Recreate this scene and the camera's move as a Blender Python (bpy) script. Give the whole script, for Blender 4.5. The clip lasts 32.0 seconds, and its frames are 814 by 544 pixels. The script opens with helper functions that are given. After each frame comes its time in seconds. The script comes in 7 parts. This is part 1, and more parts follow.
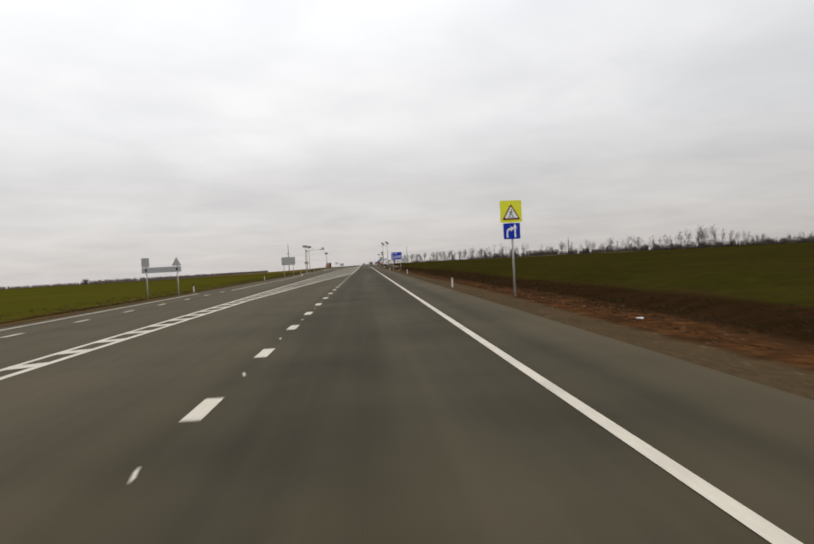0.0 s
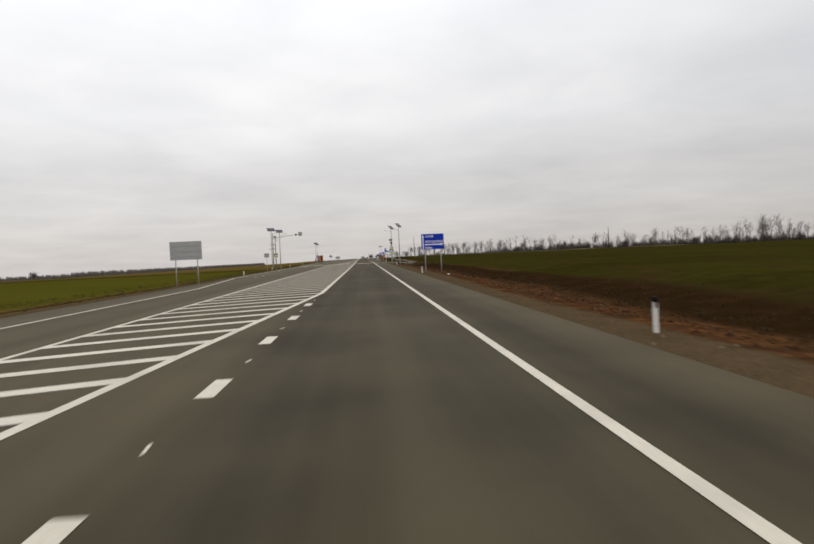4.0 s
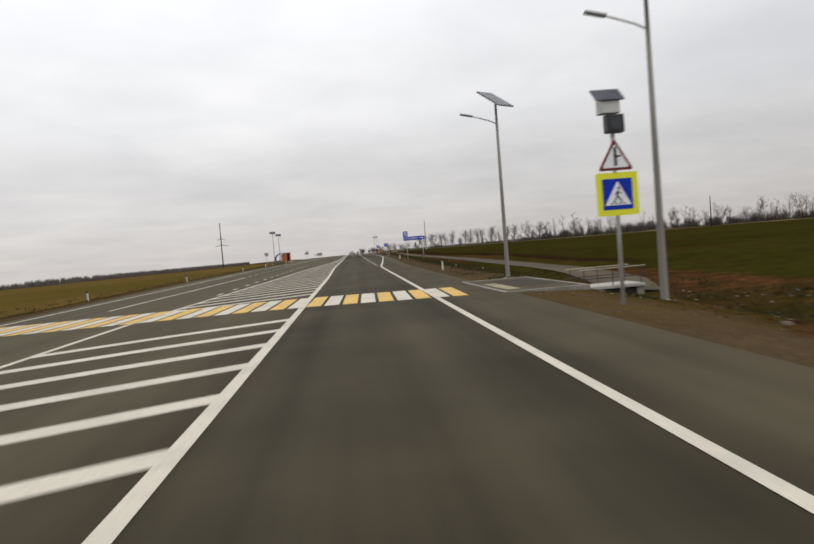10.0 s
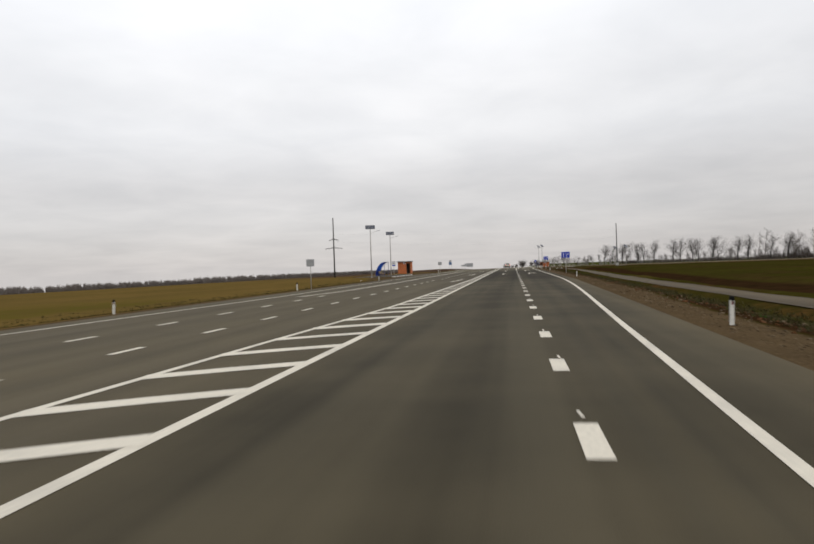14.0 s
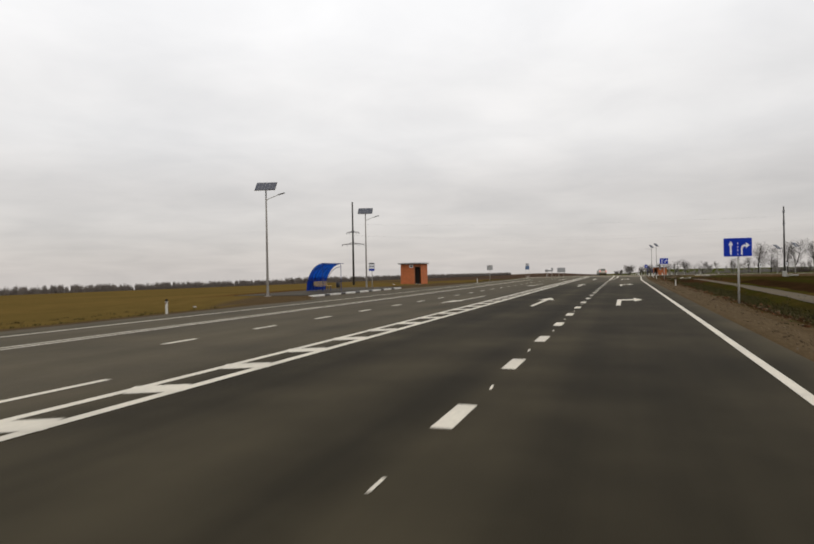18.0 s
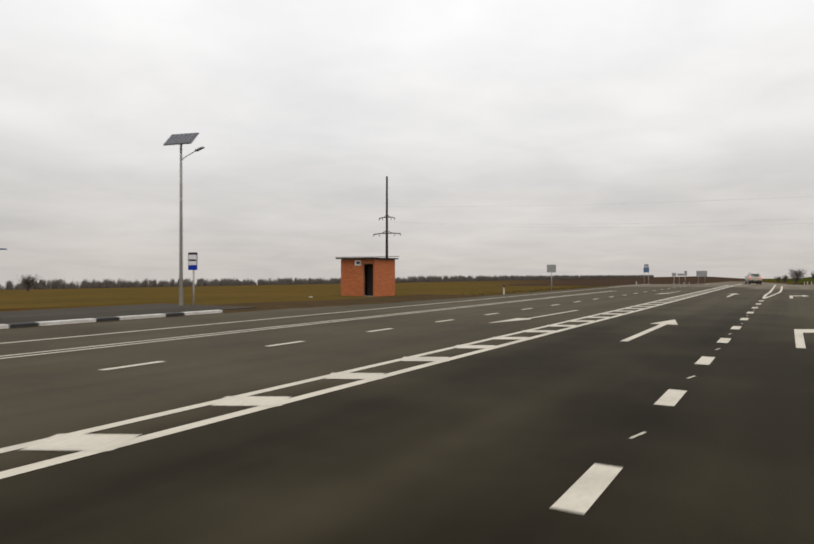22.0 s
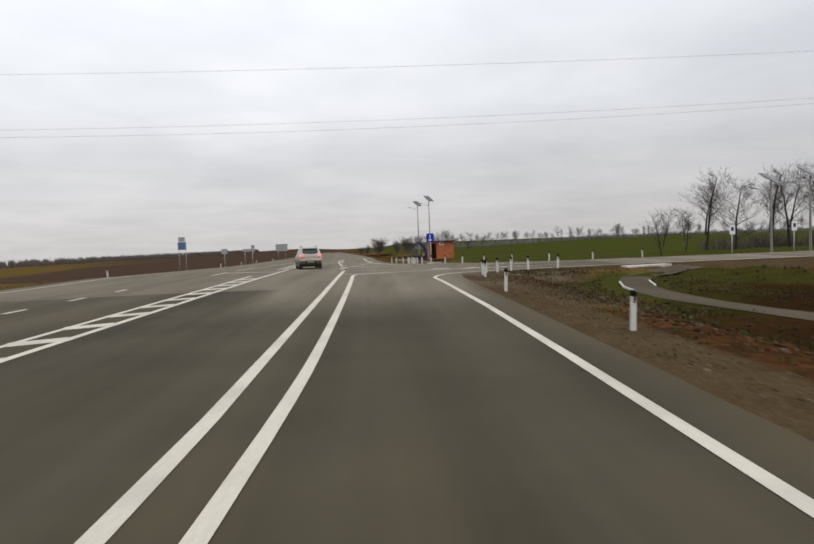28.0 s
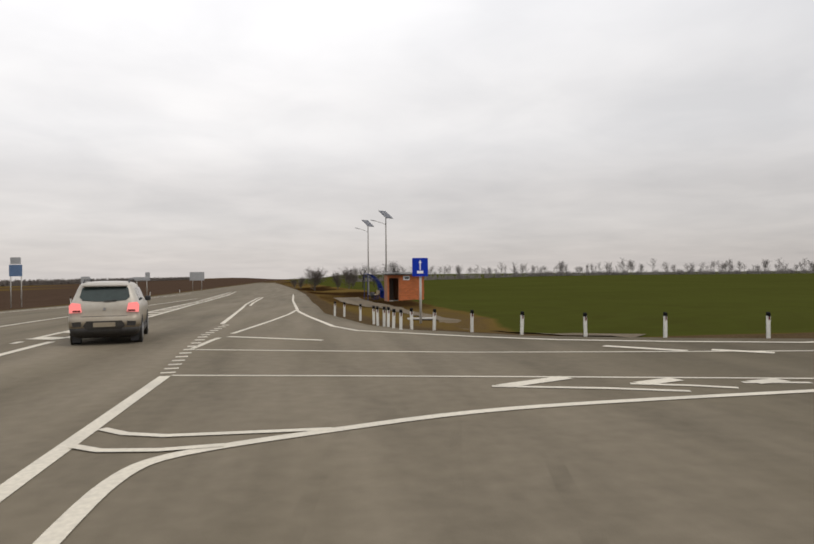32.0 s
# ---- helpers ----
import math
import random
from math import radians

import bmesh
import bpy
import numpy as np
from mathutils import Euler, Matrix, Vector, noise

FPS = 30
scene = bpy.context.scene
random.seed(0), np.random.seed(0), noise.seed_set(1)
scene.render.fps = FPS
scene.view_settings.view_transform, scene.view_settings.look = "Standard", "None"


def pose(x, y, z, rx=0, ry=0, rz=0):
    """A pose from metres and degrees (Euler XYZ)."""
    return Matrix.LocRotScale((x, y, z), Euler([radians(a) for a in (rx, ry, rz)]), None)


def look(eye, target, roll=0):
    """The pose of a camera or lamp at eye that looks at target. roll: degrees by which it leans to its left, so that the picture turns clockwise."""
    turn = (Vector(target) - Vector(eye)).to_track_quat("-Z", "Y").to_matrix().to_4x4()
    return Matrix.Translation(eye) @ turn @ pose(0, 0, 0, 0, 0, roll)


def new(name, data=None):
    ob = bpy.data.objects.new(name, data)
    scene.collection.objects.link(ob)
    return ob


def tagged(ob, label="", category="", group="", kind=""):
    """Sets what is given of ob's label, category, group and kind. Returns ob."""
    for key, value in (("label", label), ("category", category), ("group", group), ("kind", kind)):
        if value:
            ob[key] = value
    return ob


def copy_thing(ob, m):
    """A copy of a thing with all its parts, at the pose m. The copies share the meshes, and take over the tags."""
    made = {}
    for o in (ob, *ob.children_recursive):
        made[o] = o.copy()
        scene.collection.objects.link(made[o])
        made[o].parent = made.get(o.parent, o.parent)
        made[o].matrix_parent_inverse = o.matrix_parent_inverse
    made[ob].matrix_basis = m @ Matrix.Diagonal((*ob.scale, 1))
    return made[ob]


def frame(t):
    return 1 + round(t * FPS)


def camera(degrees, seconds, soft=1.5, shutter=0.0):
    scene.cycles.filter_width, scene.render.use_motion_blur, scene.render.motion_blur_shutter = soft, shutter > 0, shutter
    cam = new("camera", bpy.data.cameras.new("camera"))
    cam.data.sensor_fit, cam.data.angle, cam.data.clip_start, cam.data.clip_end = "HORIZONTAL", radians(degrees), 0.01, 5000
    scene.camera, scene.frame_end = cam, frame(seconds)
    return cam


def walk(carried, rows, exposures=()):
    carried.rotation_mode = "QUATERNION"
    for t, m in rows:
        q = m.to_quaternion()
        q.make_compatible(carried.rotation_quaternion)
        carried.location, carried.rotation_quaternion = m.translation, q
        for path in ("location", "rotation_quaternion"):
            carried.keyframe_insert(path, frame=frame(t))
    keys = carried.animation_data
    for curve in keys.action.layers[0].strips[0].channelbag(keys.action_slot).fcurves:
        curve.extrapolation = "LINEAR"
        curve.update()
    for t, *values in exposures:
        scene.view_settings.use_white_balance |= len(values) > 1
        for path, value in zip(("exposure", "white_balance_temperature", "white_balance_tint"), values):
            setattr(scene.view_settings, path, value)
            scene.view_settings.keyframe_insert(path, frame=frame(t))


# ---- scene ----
cam = camera(64.78, 32.0, soft=1.7, shutter=0.25)
# seconds, x, y, z, tilt, lean, turn
PATH = [
    (0.0, -1.96, 138.32, 1.462, 88.97, 2.95, -3.80),
    (0.5, -1.95, 146.93, 1.456, 89.39, 2.80, -3.59),
    (1.0, -2.02, 155.67, 1.454, 89.41, 2.42, -4.14),
    (1.5, -2.05, 164.12, 1.466, 89.08, 2.10, -3.91),
    (2.0, -2.04, 172.29, 1.485, 89.17, 2.96, -3.72),
    (2.5, -2.02, 179.31, 1.482, 88.35, 3.20, -3.79),
    (3.0, -1.98, 186.06, 1.491, 89.00, 2.41, -4.12),
    (3.5, -1.95, 193.78, 1.476, 88.34, 2.60, -3.94),
    (5.5, -1.95, 226.16, 1.458, 88.54, 1.73, -3.82),
    (6.0, -2.00, 235.37, 1.456, 88.21, 1.90, -4.27),
    (6.5, -1.98, 243.59, 1.450, 88.99, 1.81, -4.23),
    (7.0, -2.09, 251.93, 1.434, 88.77, 1.20, -4.70),
    (7.5, -2.17, 260.54, 1.440, 88.70, 1.53, -4.65),
    (8.0, -2.15, 269.37, 1.448, 88.65, 2.54, -4.68),
    (8.5, -2.18, 277.87, 1.454, 88.58, 2.23, -5.48),
    (9.0, -2.19, 286.71, 1.461, 88.74, 3.04, -4.97),
    (9.5, -2.19, 295.00, 1.458, 88.58, 3.53, -5.84),
    (10.0, -2.18, 303.45, 1.450, 87.70, 4.57, -4.92),
    (10.5, -2.14, 312.03, 1.449, 88.31, 3.64, -5.00),
    (11.0, -2.09, 320.60, 1.452, 87.33, 2.25, -4.86),
    (11.5, -1.95, 329.05, 1.447, 86.94, 2.61, -4.75),
    (12.0, -1.82, 337.29, 1.442, 87.13, 4.02, -4.57),
    (12.5, -1.70, 345.53, 1.440, 86.53, 3.71, -4.52),
    (13.0, -1.49, 353.57, 1.437, 87.66, 2.10, -4.11),
    (13.5, -1.19, 361.62, 1.438, 88.07, -0.65, 4.93),
    (14.0, -0.73, 369.68, 1.430, 89.46, 1.97, 9.36),
    (14.5, -0.37, 377.32, 1.433, 88.61, -0.18, 10.63),
    (15.0, -0.07, 384.68, 1.434, 87.66, 0.76, 12.79),
    (15.5, 0.22, 392.03, 1.434, 87.35, 0.52, 15.82),
    (17.5, 1.24, 417.15, 1.426, 87.91, 0.73, 17.80),
    (18.0, 1.43, 422.91, 1.425, 89.93, 1.04, 18.63),
    (18.5, 1.41, 428.22, 1.427, 92.28, -0.32, 21.29),
    (19.0, 1.27, 433.95, 1.432, 90.38, -0.05, 21.24),
    (19.5, 1.18, 438.75, 1.446, 89.87, -0.86, 22.93),
    (20.0, 1.12, 443.26, 1.463, 89.89, -1.11, 24.66),
    (20.5, 1.01, 447.66, 1.447, 89.73, -2.97, 25.62),
    (21.0, 1.01, 451.91, 1.430, 89.85, -1.09, 29.05),
    (21.5, 0.99, 456.07, 1.441, 89.97, 0.10, 30.81),
    (22.0, 0.99, 460.24, 1.453, 89.95, -0.04, 30.59),
    (22.5, 1.03, 464.48, 1.462, 91.52, 0.92, 35.14),
    (23.0, 1.05, 468.33, 1.472, 90.90, -1.05, 32.76),
    (23.5, 1.02, 472.20, 1.456, 90.81, -1.46, 27.26),
    (24.0, 0.99, 475.58, 1.448, 88.48, -3.76, 12.33),
    (24.5, 0.99, 479.29, 1.435, 85.04, 0.50, 5.94),
    (25.0, 1.01, 483.24, 1.420, 85.69, 1.29, 4.02),
    (25.5, 1.08, 487.33, 1.438, 84.78, 0.57, 2.17),
    (27.5, 1.29, 502.68, 1.435, 82.32, 1.14, 0.29),
    (28.0, 1.39, 506.62, 1.433, 87.19, 2.12, -3.29),
    (28.5, 1.42, 515.65, 1.431, 85.75, 2.18, -5.73),
    (29.0, 1.52, 523.10, 1.459, 84.38, 2.20, -7.13),
    (29.5, 1.56, 524.78, 1.445, 86.98, 0.33, -10.82),
    (30.0, 1.59, 525.74, 1.433, 87.19, 0.43, -10.28),
    (30.5, 1.68, 526.87, 1.429, 87.36, 0.54, -9.86),
    (31.0, 1.73, 527.96, 1.422, 88.30, 0.27, -10.73),
    (31.5, 1.86, 529.01, 1.421, 90.07, 0.54, -9.20),
    (32.0, 1.96, 530.04, 1.417, 89.98, 0.46, -8.78),
]
walk(cam, [(r[0], pose(*r[1:])) for r in PATH], exposures=[(0, 0.0, 6560, 10), (9, 0.0, 6540, 10), (11, 0.0, 6480, 10), (13, 0.0, 6400, 10), (15, 0.0, 6600, 10), (18.5, -0.08, 6660, 10), (23.3, -0.08, 6700, 10), (24.3, 0.0, 6580, 10), (25, 0.14, 6520, 10), (26.5, 0.08, 6350, 10), (28, 0.0, 6330, 10), (29, 0.05, 6250, 10), (30, 0.09, 6480, 11), (31, 0.10, 6630, 11), (32, 0.02, 6660, 11)])

# ---- sky and light: an overcast spring day ----
world = bpy.data.worlds.new("overcast")
scene.world = world
world.use_nodes = True
wt = world.node_tree
wt.nodes.clear()


def wn(kind, **kw):
    n = wt.nodes.new(kind)
    for k, v in kw.items():
        n.inputs[k].default_value = v
    return n


def wmath(op, a, b):
    n = wt.nodes.new("ShaderNodeMath")
    n.operation = op
    for i, v in enumerate((a, b)):
        if isinstance(v, (int, float)):
            n.inputs[i].default_value = v
        else:
            wt.links.new(v, n.inputs[i])
    return n.outputs[0]


tc = wn("ShaderNodeTexCoord")
sp = wn("ShaderNodeSeparateXYZ")
wt.links.new(tc.outputs["Generated"], sp.inputs[0])
up = wmath("ADD", wmath("MAXIMUM", sp.outputs[2], 0.0), 0.27)
cx = wn("ShaderNodeCombineXYZ")
wt.links.new(wmath("DIVIDE", sp.outputs[0], up), cx.inputs[0])
wt.links.new(wmath("DIVIDE", sp.outputs[1], up), cx.inputs[1])
cloud = wn("ShaderNodeTexNoise", Scale=0.9, Detail=5.0, Roughness=0.5, Distortion=0.35)
wt.links.new(cx.outputs[0], cloud.inputs["Vector"])
cloud2 = wn("ShaderNodeTexNoise", Scale=1.5, Detail=5.0, Roughness=0.52, Distortion=0.3)
low = wmath("ADD", wmath("MAXIMUM", sp.outputs[2], 0.0), 0.11)
cx2 = wn("ShaderNodeCombineXYZ")
wt.links.new(wmath("DIVIDE", sp.outputs[0], low), cx2.inputs[0])
wt.links.new(wmath("DIVIDE", sp.outputs[1], low), cx2.inputs[1])
wt.links.new(cx2.outputs[0], cloud2.inputs["Vector"])
grad = wn("ShaderNodeValToRGB")
grad.color_ramp.interpolation = "EASE"
el = grad.color_ramp.elements
el[0].position, el[0].color = 0.0, (0.58, 0.552, 0.540, 1)
el[1].position, el[1].color = 0.40, (0.955, 0.965, 0.985, 1)
e2 = el.new(0.10)
e2.color = (0.655, 0.637, 0.63, 1)
e3 = el.new(0.22)
e3.color = (0.865, 0.862, 0.865, 1)
wt.links.new(sp.outputs[2], grad.inputs[0])
cr = wn("ShaderNodeValToRGB")
cr.color_ramp.elements[0].position, cr.color_ramp.elements[0].color = 0.34, (0.86, 0.865, 0.875, 1)
cr.color_ramp.elements[1].position, cr.color_ramp.elements[1].color = 0.63, (1.07, 1.066, 1.062, 1)
wt.links.new(wmath("ADD", wmath("MULTIPLY", cloud.outputs[0], 0.58), wmath("MULTIPLY", cloud2.outputs[0], 0.42)), cr.inputs[0])
mixc = wt.nodes.new("ShaderNodeMix")
mixc.data_type, mixc.blend_type = "RGBA", "MULTIPLY"
mixc.inputs["Factor"].default_value = 1.0
wt.links.new(grad.outputs[0], mixc.inputs[6])
wt.links.new(cr.outputs[0], mixc.inputs[7])
nish = wt.nodes.new("ShaderNodeTexSky")
nish.sky_type, nish.sun_disc = "NISHITA", False
nish.sun_elevation, nish.sun_rotation = radians(54), radians(128)
nbg = wn("ShaderNodeBackground", Strength=0.008)
wt.links.new(nish.outputs[0], nbg.inputs[0])
cbg = wn("ShaderNodeBackground", Strength=1.0)
veil = wn("ShaderNodeVectorMath")
veil.operation = "DOT_PRODUCT"
flat = wn("ShaderNodeVectorMath")
flat.operation = "NORMALIZE"
level = wn("ShaderNodeCombineXYZ")
wt.links.new(sp.outputs[0], level.inputs[0])
wt.links.new(sp.outputs[1], level.inputs[1])
wt.links.new(level.outputs[0], flat.inputs[0])
wt.links.new(flat.outputs[0], veil.inputs[0])
veil.inputs[1].default_value = (-0.42, 0.91, 0.0)
side_light = wn("ShaderNodeMapRange")
for key_, v_ in (("From Min", 0.48), ("From Max", 1.0), ("To Min", 0.86), ("To Max", 1.045)):
    side_light.inputs[key_].default_value = v_
wt.links.new(veil.outputs["Value"], side_light.inputs[0])
lit = wn("ShaderNodeVectorMath")
lit.operation = "SCALE"
wt.links.new(mixc.outputs[2], lit.inputs[0])
wt.links.new(side_light.outputs[0], lit.inputs["Scale"])
wt.links.new(lit.outputs[0], cbg.inputs[0])
addw = wn("ShaderNodeAddShader")
wt.links.new(nbg.outputs[0], addw.inputs[0])
wt.links.new(cbg.outputs[0], addw.inputs[1])
outw = wn("ShaderNodeOutputWorld")
wt.links.new(addw.outputs[0], outw.inputs[0])

sun = new("sun", bpy.data.lights.new("sun", "SUN"))
sun.data.energy, sun.data.angle, sun.data.color = 1.08, radians(30), (1.0, 0.915, 0.80)
sun.matrix_world = look((0, 0, 50), (-28, 22, 0))

# ---- materials ----


def material(name, base, rough=0.6, metal=0.0, grain=30.0, vary=0.12, stain=0.6, stain_vary=0.12, bump=0.15, coords="Object", tint=None, island=0.0, spec=0.5):
    m = bpy.data.materials.new(name)
    m.use_nodes = True
    t = m.node_tree
    b = t.nodes["Principled BSDF"]
    b.inputs["Roughness"].default_value, b.inputs["Metallic"].default_value = rough, metal
    b.inputs["Specular IOR Level"].default_value = spec
    if coords == "World":
        src = t.nodes.new("ShaderNodeNewGeometry").outputs["Position"]
    else:
        src = t.nodes.new("ShaderNodeTexCoord").outputs["Object"]
    n1, n2 = t.nodes.new("ShaderNodeTexNoise"), t.nodes.new("ShaderNodeTexNoise")
    for n, s in ((n1, grain), (n2, stain)):
        n.inputs["Scale"].default_value, n.inputs["Detail"].default_value = s, 4
        t.links.new(src, n.inputs["Vector"])
    tint = tint or tuple(c * 0.6 for c in base)
    r = t.nodes.new("ShaderNodeValToRGB")
    r.color_ramp.elements[0].position, r.color_ramp.elements[1].position = 0.32, 0.68
    r.color_ramp.elements[0].color = (*[max(0, c * (1 - vary)) for c in base], 1)
    r.color_ramp.elements[1].color = (*[min(1, c * (1 + vary)) for c in base], 1)
    t.links.new(n1.outputs[0], r.inputs[0])
    s = t.nodes.new("ShaderNodeValToRGB")
    s.color_ramp.elements[0].position, s.color_ramp.elements[1].position = 0.45, 0.75
    s.color_ramp.elements[0].color, s.color_ramp.elements[1].color = (0, 0, 0, 1), (stain_vary * 4,) * 3 + (1,)
    t.links.new(n2.outputs[0], s.inputs[0])
    mx = t.nodes.new("ShaderNodeMix")
    mx.data_type = "RGBA"
    t.links.new(s.outputs[0], mx.inputs[0])
    t.links.new(r.outputs[0], mx.inputs[6])
    mx.inputs[7].default_value = (*tint, 1)
    last = mx.outputs[2]
    if island:
        info = t.nodes.new("ShaderNodeObjectInfo")
        ml = t.nodes.new("ShaderNodeMath")
        ml.operation = "MULTIPLY_ADD"
        ml.inputs[1].default_value, ml.inputs[2].default_value = island, 1 - island / 2
        t.links.new(info.outputs["Random"], ml.inputs[0])
        vm = t.nodes.new("ShaderNodeVectorMath")
        vm.operation = "SCALE"
        t.links.new(last, vm.inputs[0])
        t.links.new(ml.outputs[0], vm.inputs["Scale"])
        last = vm.outputs[0]
    t.links.new(last, b.inputs["Base Color"])
    if bump:
        bp = t.nodes.new("ShaderNodeBump")
        bp.inputs["Strength"].default_value, bp.inputs["Distance"].default_value = bump, 0.02
        t.links.new(n1.outputs[0], bp.inputs["Height"])
        t.links.new(bp.outputs[0], b.inputs["Normal"])
    return m


M_STEEL = material("galvanised_steel", (0.46, 0.45, 0.42), 0.6, 0.15, 25, 0.1, 1.2, 0.08, 0.05)
M_SIGN_BACK = material("sign_back_aluminium", (0.40, 0.41, 0.42), 0.55, 0.4, 12, 0.08, 1.5, 0.08, 0.03)
M_BLUE = material("sign_blue", (0.003, 0.033, 0.42), 0.55, 0, 20, 0.05, 1.5, 0.05, 0.0)
M_BLUE.node_tree.nodes["Principled BSDF"].inputs["Specular IOR Level"].default_value = 0.2
M_FADED = material("faded_blue_sheet", (0.10, 0.17, 0.30), 0.6, 0, 12, 0.1, 1.5, 0.12, 0.02)
M_WHITE = material("sign_white", (0.86, 0.87, 0.9), 0.5, 0, 20, 0.04, 2, 0.04, 0.0)
M_YELLOW = material("sign_yellow_green", (0.80, 0.82, 0.03), 0.5, 0, 20, 0.04, 2, 0.04, 0.0)
M_RED = material("sign_red", (0.15, 0.008, 0.010), 0.5, 0, 20, 0.05, 2, 0.05, 0.0)
M_BLACK = material("black_plastic", (0.018, 0.018, 0.02), 0.5, 0, 30, 0.2, 2, 0.1, 0.05)
M_SOLAR = material("solar_cell", (0.05, 0.055, 0.075), 0.25, 0, 18, 0.15, 3, 0.1, 0.0)
M_LAMP = material("lamp_housing_grey", (0.30, 0.31, 0.32), 0.5, 0.2, 25, 0.1, 2, 0.05, 0.02)
M_BOX = material("cabinet_light_grey", (0.55, 0.56, 0.55), 0.5, 0, 25, 0.06, 2, 0.08, 0.02)
M_LENS = material("dark_signal_lens", (0.03, 0.035, 0.04), 0.15, 0, 25, 0.1, 2, 0.05, 0.0)
M_POST = material("delineator_white_plastic", (0.66, 0.66, 0.62), 0.5, 0, 14, 0.06, 4, 0.14, 0.03, tint=(0.36, 0.33, 0.27))
M_PAINT = material("road_paint_white", (0.59, 0.55, 0.46), 0.7, 0, 22, 0.10, 0.9, 0.14, 0.1, "World", tint=(0.34, 0.32, 0.28))
M_YPAINT = material("road_paint_yellow", (0.66, 0.42, 0.09), 0.7, 0, 22, 0.10, 0.9, 0.14, 0.1, "World", tint=(0.34, 0.26, 0.12))
M_CONCRETE = material("precast_concrete", (0.40, 0.39, 0.36), 0.85, 0, 18, 0.12, 1.1, 0.14, 0.2)
M_OLDCON = material("weathered_concrete", (0.24, 0.225, 0.19), 0.9, 0, 14, 0.18, 1.3, 0.16, 0.2, tint=(0.10, 0.09, 0.06))
M_KERB_W = material("kerb_white_paint", (0.62, 0.61, 0.58), 0.75, 0, 14, 0.1, 1.6, 0.16, 0.1, tint=(0.3, 0.28, 0.25))
M_KERB_B = material("kerb_black_paint", (0.03, 0.03, 0.03), 0.7, 0, 14, 0.25, 1.6, 0.1, 0.1)
M_BRICK = material("orange_brick", (0.50, 0.150, 0.052), 0.85, 0, 9, 0.14, 1.4, 0.08, 0.15, island=0.3)
M_MORTAR = material("brick_mortar", (0.36, 0.17, 0.10), 0.95, 0, 30, 0.12, 1.4, 0.08, 0.2)
M_ROOF = material("corrugated_grey_sheet", (0.20, 0.20, 0.195), 0.6, 0.3, 12, 0.12, 1.2, 0.12, 0.05)
M_TACTILE = material("worn_tactile_paint", (0.30, 0.26, 0.15), 0.8, 0, 14, 0.2, 1.4, 0.25, 0.1, tint=(0.12, 0.11, 0.08))
# near-black colour that paints the shade inside openings
M_INSIDE_SHADE = material("painted_inside_shade", (0.025, 0.018, 0.014), 0.9, 0, 12, 0.2, 1, 0.1, 0.1)
M_WOOD = material("bench_wood_varnish", (0.42, 0.30, 0.13), 0.5, 0, 14, 0.18, 2, 0.12, 0.08)
M_POLE = material("old_concrete_pole", (0.05, 0.047, 0.044), 0.9, 0, 14, 0.18, 1, 0.14, 0.2)
M_WIRE = material("wire_aluminium", (0.34, 0.34, 0.36), 0.5, 0.5, 10, 0.1, 1, 0.1, 0.0)
M_FRAME_BLUE = material("shelter_blue_steel", (0.01, 0.03, 0.17), 0.45, 0, 20, 0.12, 2, 0.1, 0.02)
M_BARK = material("dark_bark", (0.032, 0.026, 0.022), 0.95, 0, 6, 0.25, 0.4, 0.12, 0.2)
# grey brown twigs, lightened to imitate the haze over far trees
M_TWIG = material("twig_grey_brown_hazed", (0.125, 0.108, 0.095), 0.95, 0, 4, 0.2, 0.2, 0.12, 0.0)
M_HEAD = material("post_head_black", (0.006, 0.006, 0.006), 0.7, 0, 30, 0.2, 2, 0.1, 0.02, spec=0.1)
M_FARBARK = material("windbreak_bark", (0.058, 0.048, 0.042), 0.95, 0, 4, 0.25, 0.2, 0.12, 0.0)
M_MARGIN = material("dry_margin_grass", (0.15, 0.118, 0.06), 0.95, 0, 3, 0.2, 0.12, 0.16, 0.0, "World", spec=0.0)
M_GALV = material("lamp_mast_galvanised", (0.25, 0.235, 0.215), 0.6, 0.15, 25, 0.1, 1.2, 0.08, 0.05)
# far hedge: distance haze painted into the twigs as a lighter colour
M_HAZEHEDGE = material("far_hedge_twigs_hazed", (0.175, 0.154, 0.140), 0.95, 0, 4, 0.2, 0.2, 0.12, 0.0)
# paler still: the haze over the horizon trees is put into their colour
M_HAZETREE = material("far_tree_twigs_hazed", (0.27, 0.25, 0.24), 0.95, 0, 4, 0.2, 0.2, 0.12, 0.0)
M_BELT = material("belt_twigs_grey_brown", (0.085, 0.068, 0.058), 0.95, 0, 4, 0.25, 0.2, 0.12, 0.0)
M_MAST = material("mast_tan_grey", (0.42, 0.37, 0.29), 0.65, 0.05, 20, 0.1, 1.2, 0.1, 0.04)
M_STONE = material("pale_stone_litter", (0.15, 0.115, 0.08), 0.9, 0, 14, 0.2, 2, 0.12, 0.2, island=0.5)
M_CAR = material("car_pale_beige_paint", (0.46, 0.44, 0.395), 0.34, 0.1, 12, 0.05, 1.2, 0.10, 0.0, tint=(0.30, 0.26, 0.19))
